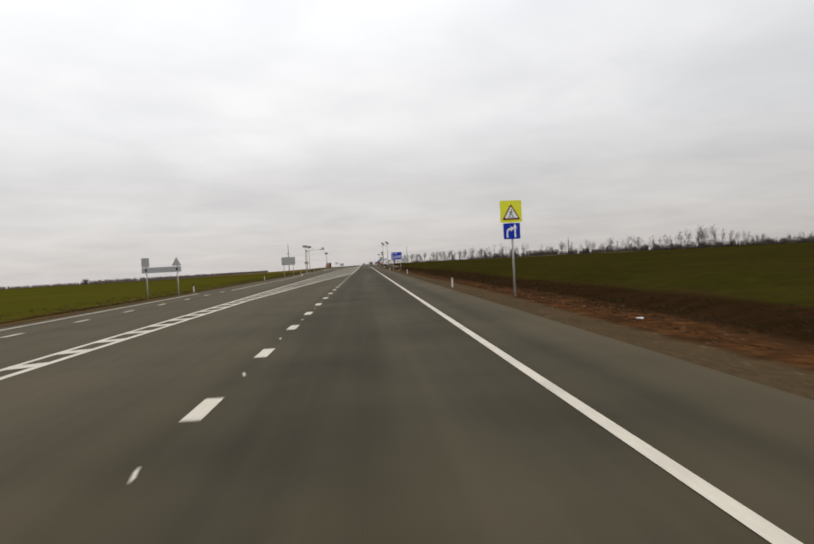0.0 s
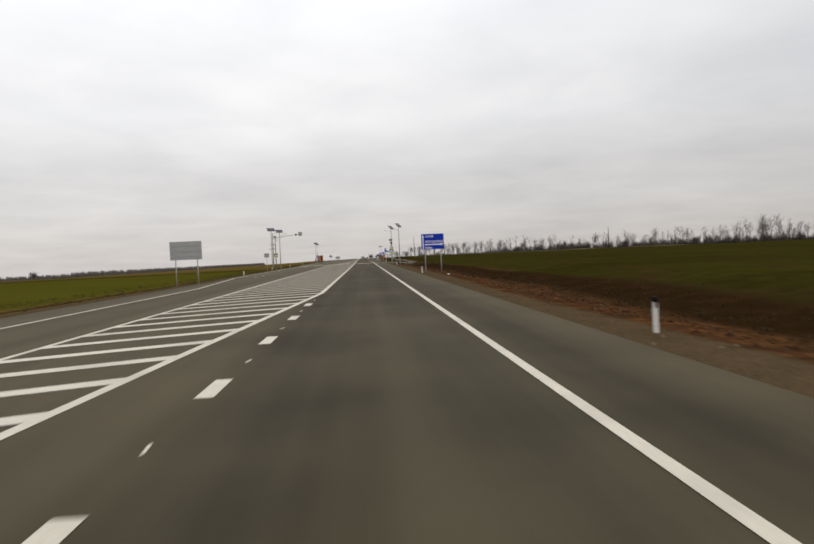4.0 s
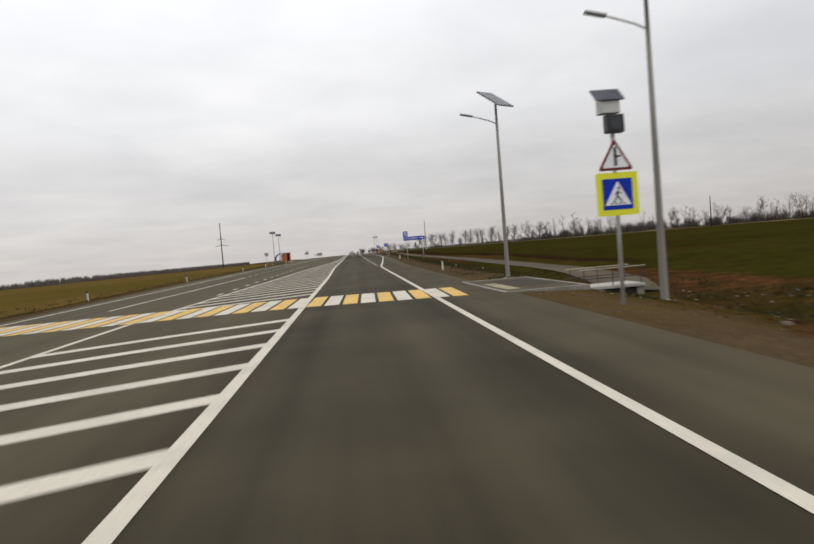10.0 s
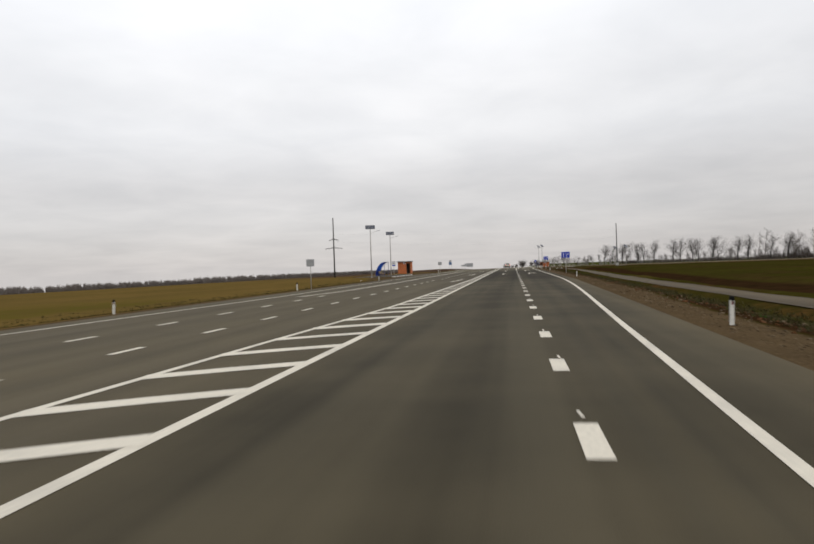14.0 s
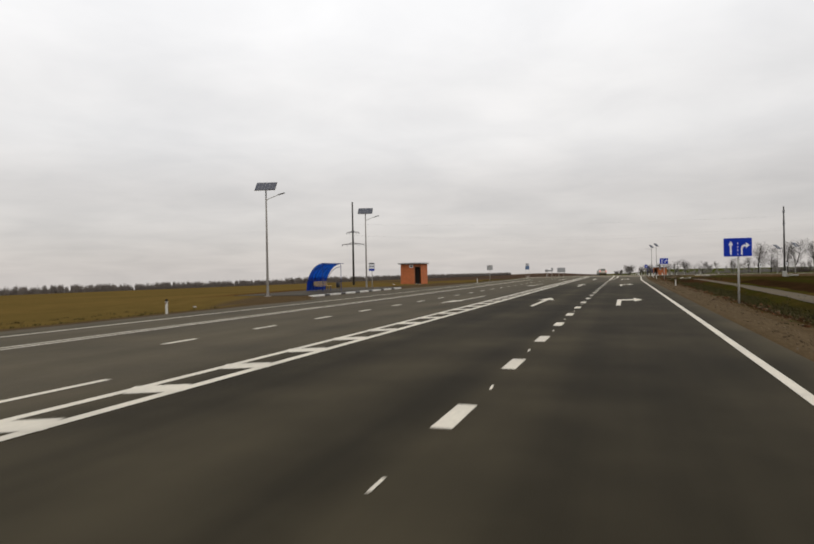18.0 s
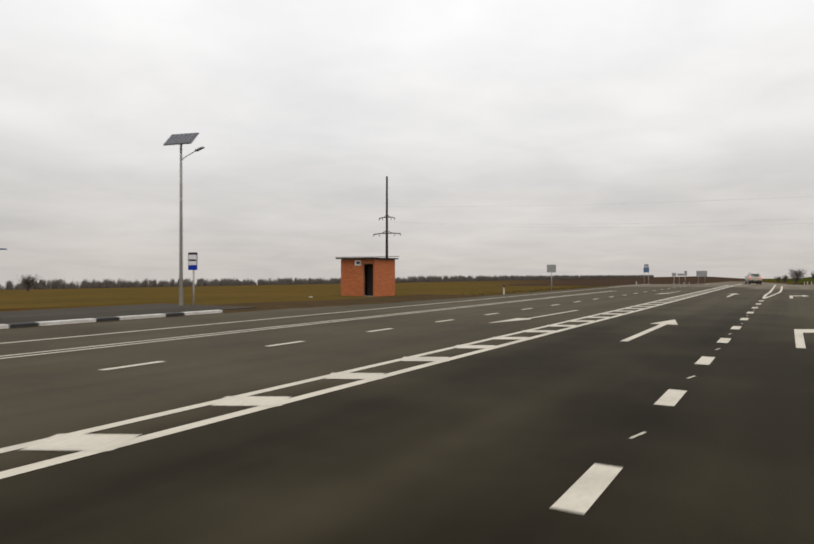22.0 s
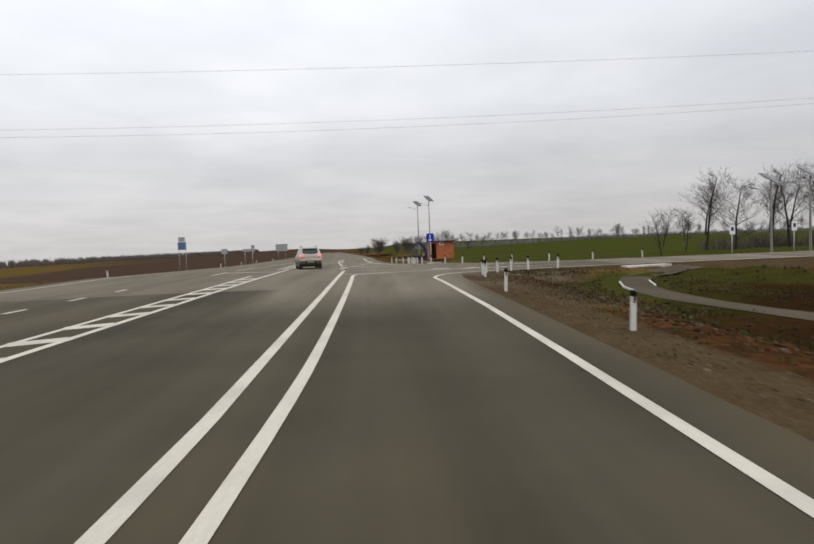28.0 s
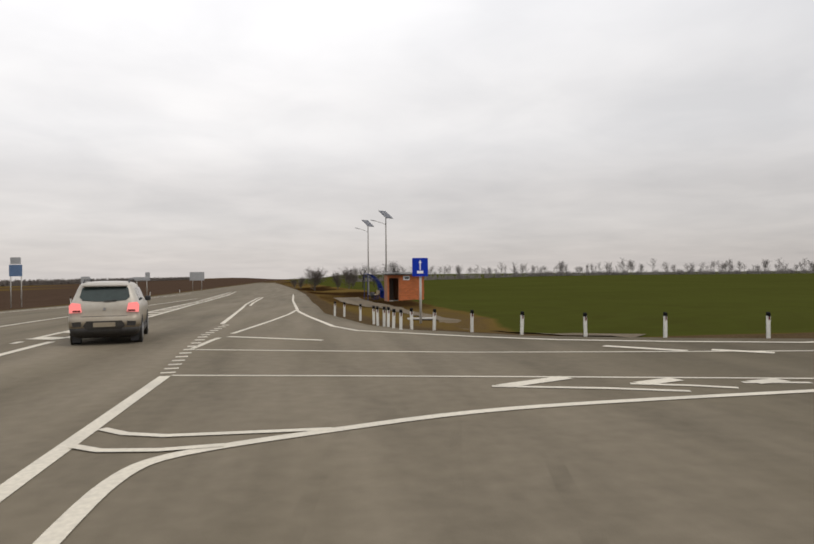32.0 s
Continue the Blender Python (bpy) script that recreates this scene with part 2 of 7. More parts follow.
# road dust thrown up over the lower half of the bodywork
_t3 = M_CAR.node_tree
_sp3 = _t3.nodes.new("ShaderNodeSeparateXYZ")
_t3.links.new(_t3.nodes.new("ShaderNodeTexCoord").outputs["Object"], _sp3.inputs[0])
_nz3 = _t3.nodes.new("ShaderNodeTexNoise")
_nz3.inputs["Scale"].default_value, _nz3.inputs["Detail"].default_value = 3.0, 6
_ad3 = _t3.nodes.new("ShaderNodeMath")
_ad3.operation = "MULTIPLY_ADD"
_ad3.inputs[1].default_value = 0.5
_t3.links.new(_nz3.outputs[0], _ad3.inputs[0])
_t3.links.new(_sp3.outputs[2], _ad3.inputs[2])
_mr3 = _t3.nodes.new("ShaderNodeMapRange")
_mr3.inputs["From Min"].default_value, _mr3.inputs["From Max"].default_value = 1.42, 0.62
_mr3.inputs["To Max"].default_value = 0.85
_t3.links.new(_ad3.outputs[0], _mr3.inputs[0])
_mx3 = _t3.nodes.new("ShaderNodeMix")
_mx3.data_type = "RGBA"
_b3 = _t3.nodes["Principled BSDF"]
_t3.links.new(_mr3.outputs[0], _mx3.inputs[0])
_t3.links.new(_b3.inputs["Base Color"].links[0].from_socket, _mx3.inputs[6])
_mx3.inputs[7].default_value = (0.19, 0.138, 0.070, 1)
_t3.links.new(_mx3.outputs[2], _b3.inputs["Base Color"])
M_CARLOW = material("car_dark_plastic", (0.022, 0.020, 0.018), 0.6, 0, 20, 0.2, 2, 0.15, 0.03, tint=(0.06, 0.05, 0.036))
M_TYRE = material("tyre_rubber", (0.02, 0.02, 0.02), 0.85, 0, 30, 0.2, 3, 0.1, 0.1)
M_RIM = material("alloy_rim", (0.35, 0.35, 0.36), 0.4, 0.7, 20, 0.1, 3, 0.1, 0.0)
M_GLASS = material("car_tinted_glass", (0.03, 0.045, 0.042), 0.06, 0, 10, 0.1, 1, 0.05, 0.0)
M_TAIL = material("tail_lamp_red", (0.55, 0.04, 0.035), 0.2, 0, 20, 0.08, 2, 0.05, 0.0)
_t = M_TAIL.node_tree.nodes["Principled BSDF"]
_t.inputs["Emission Color"].default_value, _t.inputs["Emission Strength"].default_value = (1, 0.36, 0.34, 1), 0.62
M_TAILDARK = material("tail_lens_dark", (0.12, 0.012, 0.012), 0.25, 0, 20, 0.08, 2, 0.05, 0.0)
M_PLATE = material("plate_pale", (0.27, 0.23, 0.165), 0.5, 0, 20, 0.08, 2, 0.1, 0.0)

# shelter sheet: translucent blue polycarbonate
M_POLY = material("blue_polycarbonate", (0.002, 0.07, 0.62), 0.3, 0, 10, 0.08, 0.8, 0.06, 0.0)
_b = M_POLY.node_tree.nodes["Principled BSDF"]
_b.inputs["Transmission Weight"].default_value = 0.0
_tr = M_POLY.node_tree.nodes.new("ShaderNodeBsdfTransparent")
_tr.inputs[0].default_value = (0.01, 0.19, 0.85, 1)
_ms = M_POLY.node_tree.nodes.new("ShaderNodeMixShader")
_ms.inputs[0].default_value = 0.38
M_POLY.node_tree.links.new(_b.outputs[0], _ms.inputs[1])
M_POLY.node_tree.links.new(_tr.outputs[0], _ms.inputs[2])
M_POLY.node_tree.links.new(_ms.outputs[0], M_POLY.node_tree.nodes["Material Output"].inputs[0])


def asphalt(name, a, b, dust=None, pale=None, deeper=None):
    """Rolled asphalt: fine aggregate, long wheel streaks and patches; 'wear' adds dust (red) an older, paler coat
    (green) and a darker tone (blue) that stands in for lower exposure.
    """
    m = bpy.data.materials.new(name)
    m.use_nodes = True
    t = m.node_tree
    p = t.nodes["Principled BSDF"]
    p.inputs["Roughness"].default_value = 0.8
    p.inputs["Specular IOR Level"].default_value = 0.06
    g = t.nodes.new("ShaderNodeNewGeometry").outputs["Position"]

    def noise_of(scale, detail, stretch=None):
        v = g
        if stretch:
            mp = t.nodes.new("ShaderNodeMapping")
            mp.inputs["Scale"].default_value = stretch
            t.links.new(g, mp.inputs[0])
            v = mp.outputs[0]
        n = t.nodes.new("ShaderNodeTexNoise")
        n.inputs["Scale"].default_value, n.inputs["Detail"].default_value = scale, detail
        t.links.new(v, n.inputs["Vector"])
        return n.outputs[0]

    fine, mid, long = noise_of(70, 3), noise_of(0.35, 5), noise_of(1.0, 4, (1.0, 0.018, 1))

    def math_(op, u, v, w=None):
        n = t.nodes.new("ShaderNodeMath")
        n.operation = op
        for i, x in enumerate((u, v, w)):
            if x is None:
                continue
            if isinstance(x, (int, float)):
                n.inputs[i].default_value = x
            else:
                t.links.new(x, n.inputs[i])
        return n.outputs[0]

    f = math_("ADD", math_("MULTIPLY", mid, 0.22), math_("ADD", math_("MULTIPLY", long, 0.58), math_("MULTIPLY", fine, 0.2)))

    f2 = math_("ADD", math_("MULTIPLY", mid, 0.30), math_("ADD", math_("MULTIPLY", noise_of(1.0, 5, (1.0, 0.10, 1)), 0.50), math_("MULTIPLY", noise_of(5, 6), 0.20)))

    def ramp(lo, hi, ca, cb, by=None):
        r = t.nodes.new("ShaderNodeValToRGB")
        r.color_ramp.elements[0].position, r.color_ramp.elements[1].position = lo, hi
        r.color_ramp.elements[0].color, r.color_ramp.elements[1].color = (*ca, 1), (*cb, 1)
        t.links.new(by or f, r.inputs[0])
        return r.outputs[0]

    last = ramp(0.39, 0.61, a, b)
    if dust:
        at = t.nodes.new("ShaderNodeAttribute")
        at.attribute_name = "wear"
        sc = t.nodes.new("ShaderNodeSeparateColor")
        t.links.new(at.outputs["Color"], sc.inputs[0])
        for chan, (ca, cb), soft in ((2, deeper, 0.05), (1, pale, 0.05), (0, dust, 0.45)):
            k = math_("ADD", sc.outputs[chan], math_("MULTIPLY_ADD", mid, soft * 2, -soft))
            mx = t.nodes.new("ShaderNodeMix")
            mx.data_type = "RGBA"
            mx.clamp_factor = True
            t.links.new(k, mx.inputs[0])
            t.links.new(last, mx.inputs[6])
            t.links.new(ramp(0.36, 0.64, ca, cb, f2 if chan == 1 else None), mx.inputs[7])
            last = mx.outputs[2]
    t.links.new(last, p.inputs["Base Color"])
    bp = t.nodes.new("ShaderNodeBump")
    bp.inputs["Strength"].default_value, bp.inputs["Distance"].default_value = 0.35, 0.01
    t.links.new(fine, bp.inputs["Height"])
    t.links.new(bp.outputs[0], p.inputs["Normal"])
    return m


DUST = ((0.060, 0.0495, 0.0295), (0.098, 0.081, 0.049))
PALE = ((0.122, 0.105, 0.078), (0.228, 0.197, 0.149))
M_ASPHALT = asphalt("asphalt", (0.0325, 0.0280, 0.0180), (0.068, 0.0588, 0.0385), DUST, PALE, ((0.0140, 0.0114, 0.0062), (0.0285, 0.0232, 0.0128)))
M_ASPHALT_OLD = asphalt("asphalt_pale", *PALE)
M_SHOULDER = asphalt("asphalt_platform", (0.045, 0.039, 0.029), (0.070, 0.060, 0.045))
M_PATH = asphalt("path_asphalt", (0.060, 0.048, 0.031), (0.104, 0.083, 0.055))
M_BEATEN = asphalt("beaten_gravel_path", (0.105, 0.084, 0.056), (0.165, 0.134, 0.094))


def cover_material():
    """Open ground: crop, dry grass, bare soil and gravel by the 'cover' attribute, broken up by noise."""
    m = bpy.data.materials.new("open_ground")
    m.use_nodes = True
    t = m.node_tree
    p = t.nodes["Principled BSDF"]
    p.inputs["Roughness"].default_value = 0.95
    p.inputs["Specular IOR Level"].default_value = 0.0
    g = t.nodes.new("ShaderNodeNewGeometry").outputs["Position"]
    at = t.nodes.new("ShaderNodeAttribute")
    at.attribute_name = "cover"
    sc = t.nodes.new("ShaderNodeSeparateColor")
    t.links.new(at.outputs["Color"], sc.inputs[0])

    def nz(scale, detail, stretch=None):
        v = g
        if stretch:
            mp = t.nodes.new("ShaderNodeMapping")
            mp.inputs["Scale"].default_value = stretch
            t.links.new(g, mp.inputs[0])
            v = mp.outputs[0]
        n = t.nodes.new("ShaderNodeTexNoise")
        n.inputs["Scale"].default_value, n.inputs["Detail"].default_value, n.inputs["Roughness"].default_value = scale, detail, 0.6
        t.links.new(v, n.inputs["Vector"])
        return n.outputs[0]

    def ramp(f, lo, hi, ca, cb):
        r = t.nodes.new("ShaderNodeValToRGB")
        r.color_ramp.elements[0].position, r.color_ramp.elements[1].position = lo, hi
        r.color_ramp.elements[0].color, r.color_ramp.elements[1].color = (*ca, 1), (*cb, 1)
        t.links.new(f, r.inputs[0])
        return r.outputs[0]

    def mixed(f, a, b):
        n = t.nodes.new("ShaderNodeMix")
        n.data_type = "RGBA"
        t.links.new(f, n.inputs[0])
        t.links.new(a, n.inputs[6])
        t.links.new(b, n.inputs[7])
        return n.outputs[2]

    def mask(v, n, soft=0.22):
        a = t.nodes.new("ShaderNodeMath")
        a.operation = "MULTIPLY_ADD"
        t.links.new(n, a.inputs[0])
        a.inputs[1].default_value = 0.9
        a.inputs[2].default_value = -0.45
        s = t.nodes.new("ShaderNodeMath")
        s.operation = "ADD"
        t.links.new(v, s.inputs[0])
        t.links.new(a.outputs[0], s.inputs[1])
        r = t.nodes.new("ShaderNodeMapRange")
        r.inputs["From Min"].default_value, r.inputs["From Max"].default_value = 0.5 - soft, 0.5 + soft
        t.links.new(s.outputs[0], r.inputs[0])
        return r.outputs[0]

    n_fine, n_mid, n_big = nz(16, 5), nz(0.9, 6), nz(0.05, 4)
    n_row = nz(1.0, 4, (0.9, 0.06, 1))
    dry = mixed(n_fine, ramp(n_mid, 0.3, 0.7, (0.076, 0.050, 0.017), (0.128, 0.084, 0.028)), ramp(n_big, 0.35, 0.65, (0.142, 0.094, 0.028), (0.088, 0.066, 0.019)))
    crop = mixed(n_row, ramp(n_big, 0.38, 0.62, (0.017, 0.0165, 0.0028), (0.032, 0.030, 0.0046)), ramp(n_mid, 0.35, 0.65, (0.027, 0.0195, 0.0052), (0.042, 0.039, 0.0076)))
    n_bare = nz(0.16, 6, (1.6, 0.55, 1))
    crop = mixed(ramp(n_bare, 0.50, 0.68, (0, 0, 0), (0.8, 0.8, 0.8)), crop, ramp(n_mid, 0.3, 0.7, (0.027, 0.0165, 0.0062), (0.047, 0.0285, 0.0105)))
    crop2 = mixed(n_row, ramp(n_big, 0.35, 0.65, (0.046, 0.052, 0.010), (0.060, 0.070, 0.014)), ramp(n_mid, 0.3, 0.7, (0.044, 0.042, 0.012), (0.056, 0.062, 0.015)))
    crop3 = mixed(n_row, ramp(n_big, 0.35, 0.65, (0.056, 0.054, 0.0062), (0.074, 0.068, 0.008)), ramp(n_mid, 0.3, 0.7, (0.054, 0.046, 0.008), (0.066, 0.064, 0.009)))
    sy = t.nodes.new("ShaderNodeSeparateXYZ")
    t.links.new(g, sy.inputs[0])
    field = t.nodes.new("ShaderNodeMapRange")
    field.inputs["From Min"].default_value, field.inputs["From Max"].default_value = 505.0, 530.0
    t.links.new(sy.outputs[1], field.inputs[0])
    west = t.nodes.new("ShaderNodeMapRange")
    west.inputs["From Min"].default_value, west.inputs["From Max"].default_value = -14.0, -19.0
    t.links.new(sy.outputs[0], west.inputs[0])
    crop = mixed(west.outputs[0], mixed(field.outputs[0], crop, crop2), crop3)
    n_clod = nz(3.6, 8)
    n_peb = nz(15.0, 6)
    soil = mixed(ramp(n_clod, 0.36, 0.64, (0, 0, 0), (1, 1, 1)), ramp(n_mid, 0.3, 0.7, (0.030, 0.0165, 0.008), (0.062, 0.029, 0.012)), ramp(n_mid, 0.42, 0.70, (0.048, 0.0245, 0.011), (0.128, 0.056, 0.021)))
    gravel = mixed(ramp(nz(26, 6), 0.34, 0.66, (0, 0, 0), (1, 1, 1)), ramp(n_mid, 0.34, 0.66, (0.046, 0.032, 0.018), (0.080, 0.056, 0.031)), ramp(n_peb, 0.38, 0.66, (0.062, 0.043, 0.023), (0.122, 0.087, 0.049)))
    weed = mixed(n_fine, ramp(n_mid, 0.3, 0.7, (0.012, 0.0065, 0.003), (0.026, 0.0135, 0.006)), ramp(n_mid, 0.35, 0.65, (0.020, 0.013, 0.0045), (0.036, 0.0185, 0.008)))
    plough = mixed(n_clod, ramp(n_mid, 0.3, 0.7, (0.044, 0.029, 0.020), (0.068, 0.045, 0.032)), ramp(n_row, 0.35, 0.65, (0.056, 0.037, 0.026), (0.086, 0.058, 0.042)))
    both = t.nodes.new("ShaderNodeMath")
    both.operation = "MULTIPLY"
    t.links.new(field.outputs[0], both.inputs[0])
    t.links.new(west.outputs[0], both.inputs[1])
    weed = mixed(both.outputs[0], weed, plough)
    pale = t.nodes.new("ShaderNodeMapRange")
    pale.inputs["From Min"].default_value, pale.inputs["From Max"].default_value = 1.1, 2.0
    t.links.new(sc.outputs[2], pale.inputs[0])
    gravel = mixed(pale.outputs[0], gravel, mixed(n_peb, ramp(n_clod, 0.34, 0.66, (0.058, 0.042, 0.025), (0.17, 0.132, 0.088)), ramp(n_peb, 0.4, 0.66, (0.07, 0.052, 0.032), (0.21, 0.168, 0.118))))
    c = mixed(mask(sc.outputs[0], n_mid), dry, crop)
    c = mixed(mask(sc.outputs[1], n_mid), c, soil)
    c = mixed(mask(at.outputs["Alpha"], n_mid), c, weed)
    c = mixed(mask(sc.outputs[2], n_mid), c, gravel)
    t.links.new(c, p.inputs["Base Color"])
    bp = t.nodes.new("ShaderNodeBump")
    bp.inputs["Strength"].default_value, bp.inputs["Distance"].default_value = 0.4, 0.04
    t.links.new(n_clod, bp.inputs["Height"])
    t.links.new(bp.outputs[0], p.inputs["Normal"])
    return m


M_GROUND = cover_material()

# rubber left by turning tyres: thin, half see-through
M_SKID = material("tyre_rubber_trace", (0.012, 0.011, 0.010), 0.85, 0, 30, 0.3, 2, 0.1, 0.0, "World", spec=0.05)
_t2 = M_SKID.node_tree
_tr2 = _t2.nodes.new("ShaderNodeBsdfTransparent")
_nz2 = _t2.nodes.new("ShaderNodeTexNoise")
_nz2.inputs["Scale"].default_value, _nz2.inputs["Detail"].default_value = 1.3, 5
_t2.links.new(_t2.nodes.new("ShaderNodeNewGeometry").outputs["Position"], _nz2.inputs["Vector"])
_mr2 = _t2.nodes.new("ShaderNodeMapRange")
_mr2.inputs["From Min"].default_value, _mr2.inputs["From Max"].default_value = 0.44, 0.72
_mr2.inputs["To Min"].default_value, _mr2.inputs["To Max"].default_value = 0.0, 0.11
_t2.links.new(_nz2.outputs[0], _mr2.inputs[0])
_ms2 = _t2.nodes.new("ShaderNodeMixShader")
_t2.links.new(_mr2.outputs[0], _ms2.inputs[0])
_t2.links.new(_tr2.outputs[0], _ms2.inputs[1])
_t2.links.new(_t2.nodes["Principled BSDF"].outputs[0], _ms2.inputs[2])
_t2.links.new(_ms2.outputs[0], _t2.nodes["Material Output"].inputs[0])

# ---- building helpers ----


def part(name, bm, mat, parent=None, label="", loc=(0, 0, 0), rot=(0, 0, 0), smooth=False):
    """Links a bmesh as one mesh object, under a thing or a part."""
    me = bpy.data.meshes.new(name)
    bm.to_mesh(me)
    bm.free()
    if smooth:
        me.shade_smooth()
    me.materials.append(mat)
    ob = new(name, me)
    ob.matrix_basis = pose(*loc, *rot)
    if parent:
        ob.parent = parent
    if label:
        tagged(ob, label)
    return ob


def shared(name, me, parent, m):
    ob = new(name, me)
    ob.parent = parent
    ob.matrix_basis = m
    return ob


def thing(name, x, y, z, turn, label, category, group="", kind=""):
    ob = new(name)
    ob.matrix_basis = pose(x, y, z, 0, 0, turn)
    return tagged(ob, label, category, group, kind)


def box(x0, x1, y0, y1, z0, z1, bevel=0.0, bm=None):
    bm = bm or bmesh.new()
    r = bmesh.ops.create_cube(bm, size=1.0)
    for v in r["verts"]:
        v.co = Vector((x0 + (v.co.x + 0.5) * (x1 - x0), y0 + (v.co.y + 0.5) * (y1 - y0), z0 + (v.co.z + 0.5) * (z1 - z0)))
    if bevel:
        bmesh.ops.bevel(bm, geom=list({e for v in r["verts"] for e in v.link_edges}), offset=bevel, segments=2, affect="EDGES", profile=0.6)
    return bm


def tube(points, radii, sides=10, bm=None, cap=True):
    """A round bar along a line of points."""
    bm = bm or bmesh.new()
    if isinstance(radii, (int, float)):
        radii = [radii] * len(points)
    pts = [Vector(p) for p in points]
    rings = []
    for i, p in enumerate(pts):
        d = (pts[min(i + 1, len(pts) - 1)] - pts[max(i - 1, 0)]).normalized()
        a = d.orthogonal().normalized() if abs(d.z) < 0.95 else Vector((1, 0, 0))
        b = d.cross(a).normalized()
        a = b.cross(d)
        rings.append([bm.verts.new(p + radii[i] * (math.cos(2 * math.pi * k / sides) * a + math.sin(2 * math.pi * k / sides) * b)) for k in range(sides)])
    for r0, r1 in zip(rings, rings[1:]):
        for k in range(sides):
            bm.faces.new((r0[k], r0[(k + 1) % sides], r1[(k + 1) % sides], r1[k]))
    if cap:
        bm.faces.new(rings[0])
        bm.faces.new(rings[-1])
    bmesh.ops.recalc_face_normals(bm, faces=bm.faces[:])
    return bm


def plate(outline, y0, y1, bm=None):
    """A flat shape drawn in x and z, thick from y0 to y1."""
    bm = bm or bmesh.new()
    a = [bm.verts.new((x, y0, z)) for x, z in outline]
    b = [bm.verts.new((x, y1, z)) for x, z in outline]
    bm.faces.new(a)
    bm.faces.new(b[::-1])
    n = len(a)
    for i in range(n):
        bm.faces.new((a[i], b[i], b[(i + 1) % n], a[(i + 1) % n]))
    bmesh.ops.recalc_face_normals(bm, faces=bm.faces[:])
    return bm


def rounded(x0, x1, z0, z1, r, n=4):
    out = []
    for cx_, cz_, a0 in ((x1 - r, z1 - r, 0), (x0 + r, z1 - r, 90), (x0 + r, z0 + r, 180), (x1 - r, z0 + r, 270)):
        out += [(cx_ + r * math.cos(radians(a0 + 90 * k / n)), cz_ + r * math.sin(radians(a0 + 90 * k / n))) for k in range(n + 1)]
    return out


def lettering(name, text, size, x, z, y, mat, parent, width=None):
    """Writing in the built-in font, standing upright and facing -y."""
    cu = bpy.data.curves.new(name, "FONT")
    cu.body, cu.size, cu.extrude = text, size, 0.001
    cu.space_character = 1.1
    tmp = new("tmp", cu)
    me = bpy.data.meshes.new_from_object(tmp.evaluated_get(bpy.context.evaluated_depsgraph_get()))
    bpy.data.objects.remove(tmp)
    bm = bmesh.new()
    for k, (ox, oy) in enumerate(((0, 0), (0.011, 0.0), (0.0055, 0.007))):
        first_ = len(bm.verts)
        bm.from_mesh(me)
        bm.verts.ensure_lookup_table()
        for v in bm.verts[first_:]:
            v.co += Vector((ox, oy, 0.0006 * k))
    bm.to_mesh(me)
    bm.free()
    xs = [v.co.x for v in me.vertices]
    k = width / (max(xs) - min(xs)) if width else 1.0
    for v in me.vertices:
        v.co.x = (v.co.x - min(xs)) * k
    me.materials.append(mat)
    ob = new(name, me)
    ob.matrix_basis = pose(x, y, z, 90, 0, 0)
    ob.parent = parent
    return ob


def lerp_table(table, v):
    for (a, p), (b, q) in zip(table, table[1:]):
        if v <= b:
            k = max(0.0, (v - a) / (b - a))
            return p + (q - p) * k
    return table[-1][1]


def smooth01(a, b, v):
    k = min(1.0, max(0.0, (v - a) / (b - a)))
    return k * k * (3 - 2 * k)


# ---- the road's plan: x to the right of the through lane's edge line, y along the road ----
RIGHT_EDGE = [(0, 2.05), (352, 2.05), (372, 2.6), (395, 3.3), (420, 4.0), (495, 4.05), (508, 4.2), (528, 4.7), (531, 4.8), (532.3, 5.0), (533.1, 5.7), (533.7, 6.8), (534.3, 9.5), (535.0, 13.5), (541.2, 13.5), (542.2, 10.0), (543.4, 6.8), (545.5, 4.6), (548, 3.6), (556, 2.6), (575, 2.2), (600, 1.7), (635, 0.2), (665, -1.5), (1600, -55)]
LEFT_EDGE = [(0, -14.6), (200, -14.2), (255, -14.0), (275, -14.8), (330, -14.8), (360, -16.2), (400, -16.4), (440, -15.8), (456, -16.0), (459, -17.5), (482, -17.5), (487, -16.2), (510, -15.4), (560, -15.0), (600, -15.3), (635, -16.8), (665, -18.6), (1600, -72)]


def fall(y):
    """The land drops away gently past the side road."""
    if y < 545:
        return 0.0
    return -0.02 * min(y - 545, 35) - 0.012 * max(0.0, min(y - 580, 900)) - 0.008 * max(0.0, y - 1480)


def road_z(x, y):
    return fall(y) - 0.012 * max(0.0, -5.0 - x)


PATHWAY = [(319, 3.0), (323, 5.5), (327, 7.4), (333, 8.1), (370, 8.75), (440, 9.6), (480, 10.4), (505, 10.4), (515, 10.2), (520, 9.8), (524, 9.55), (527.5, 9.85), (530, 10.8), (532, 12.6), (533.2, 15.0)]


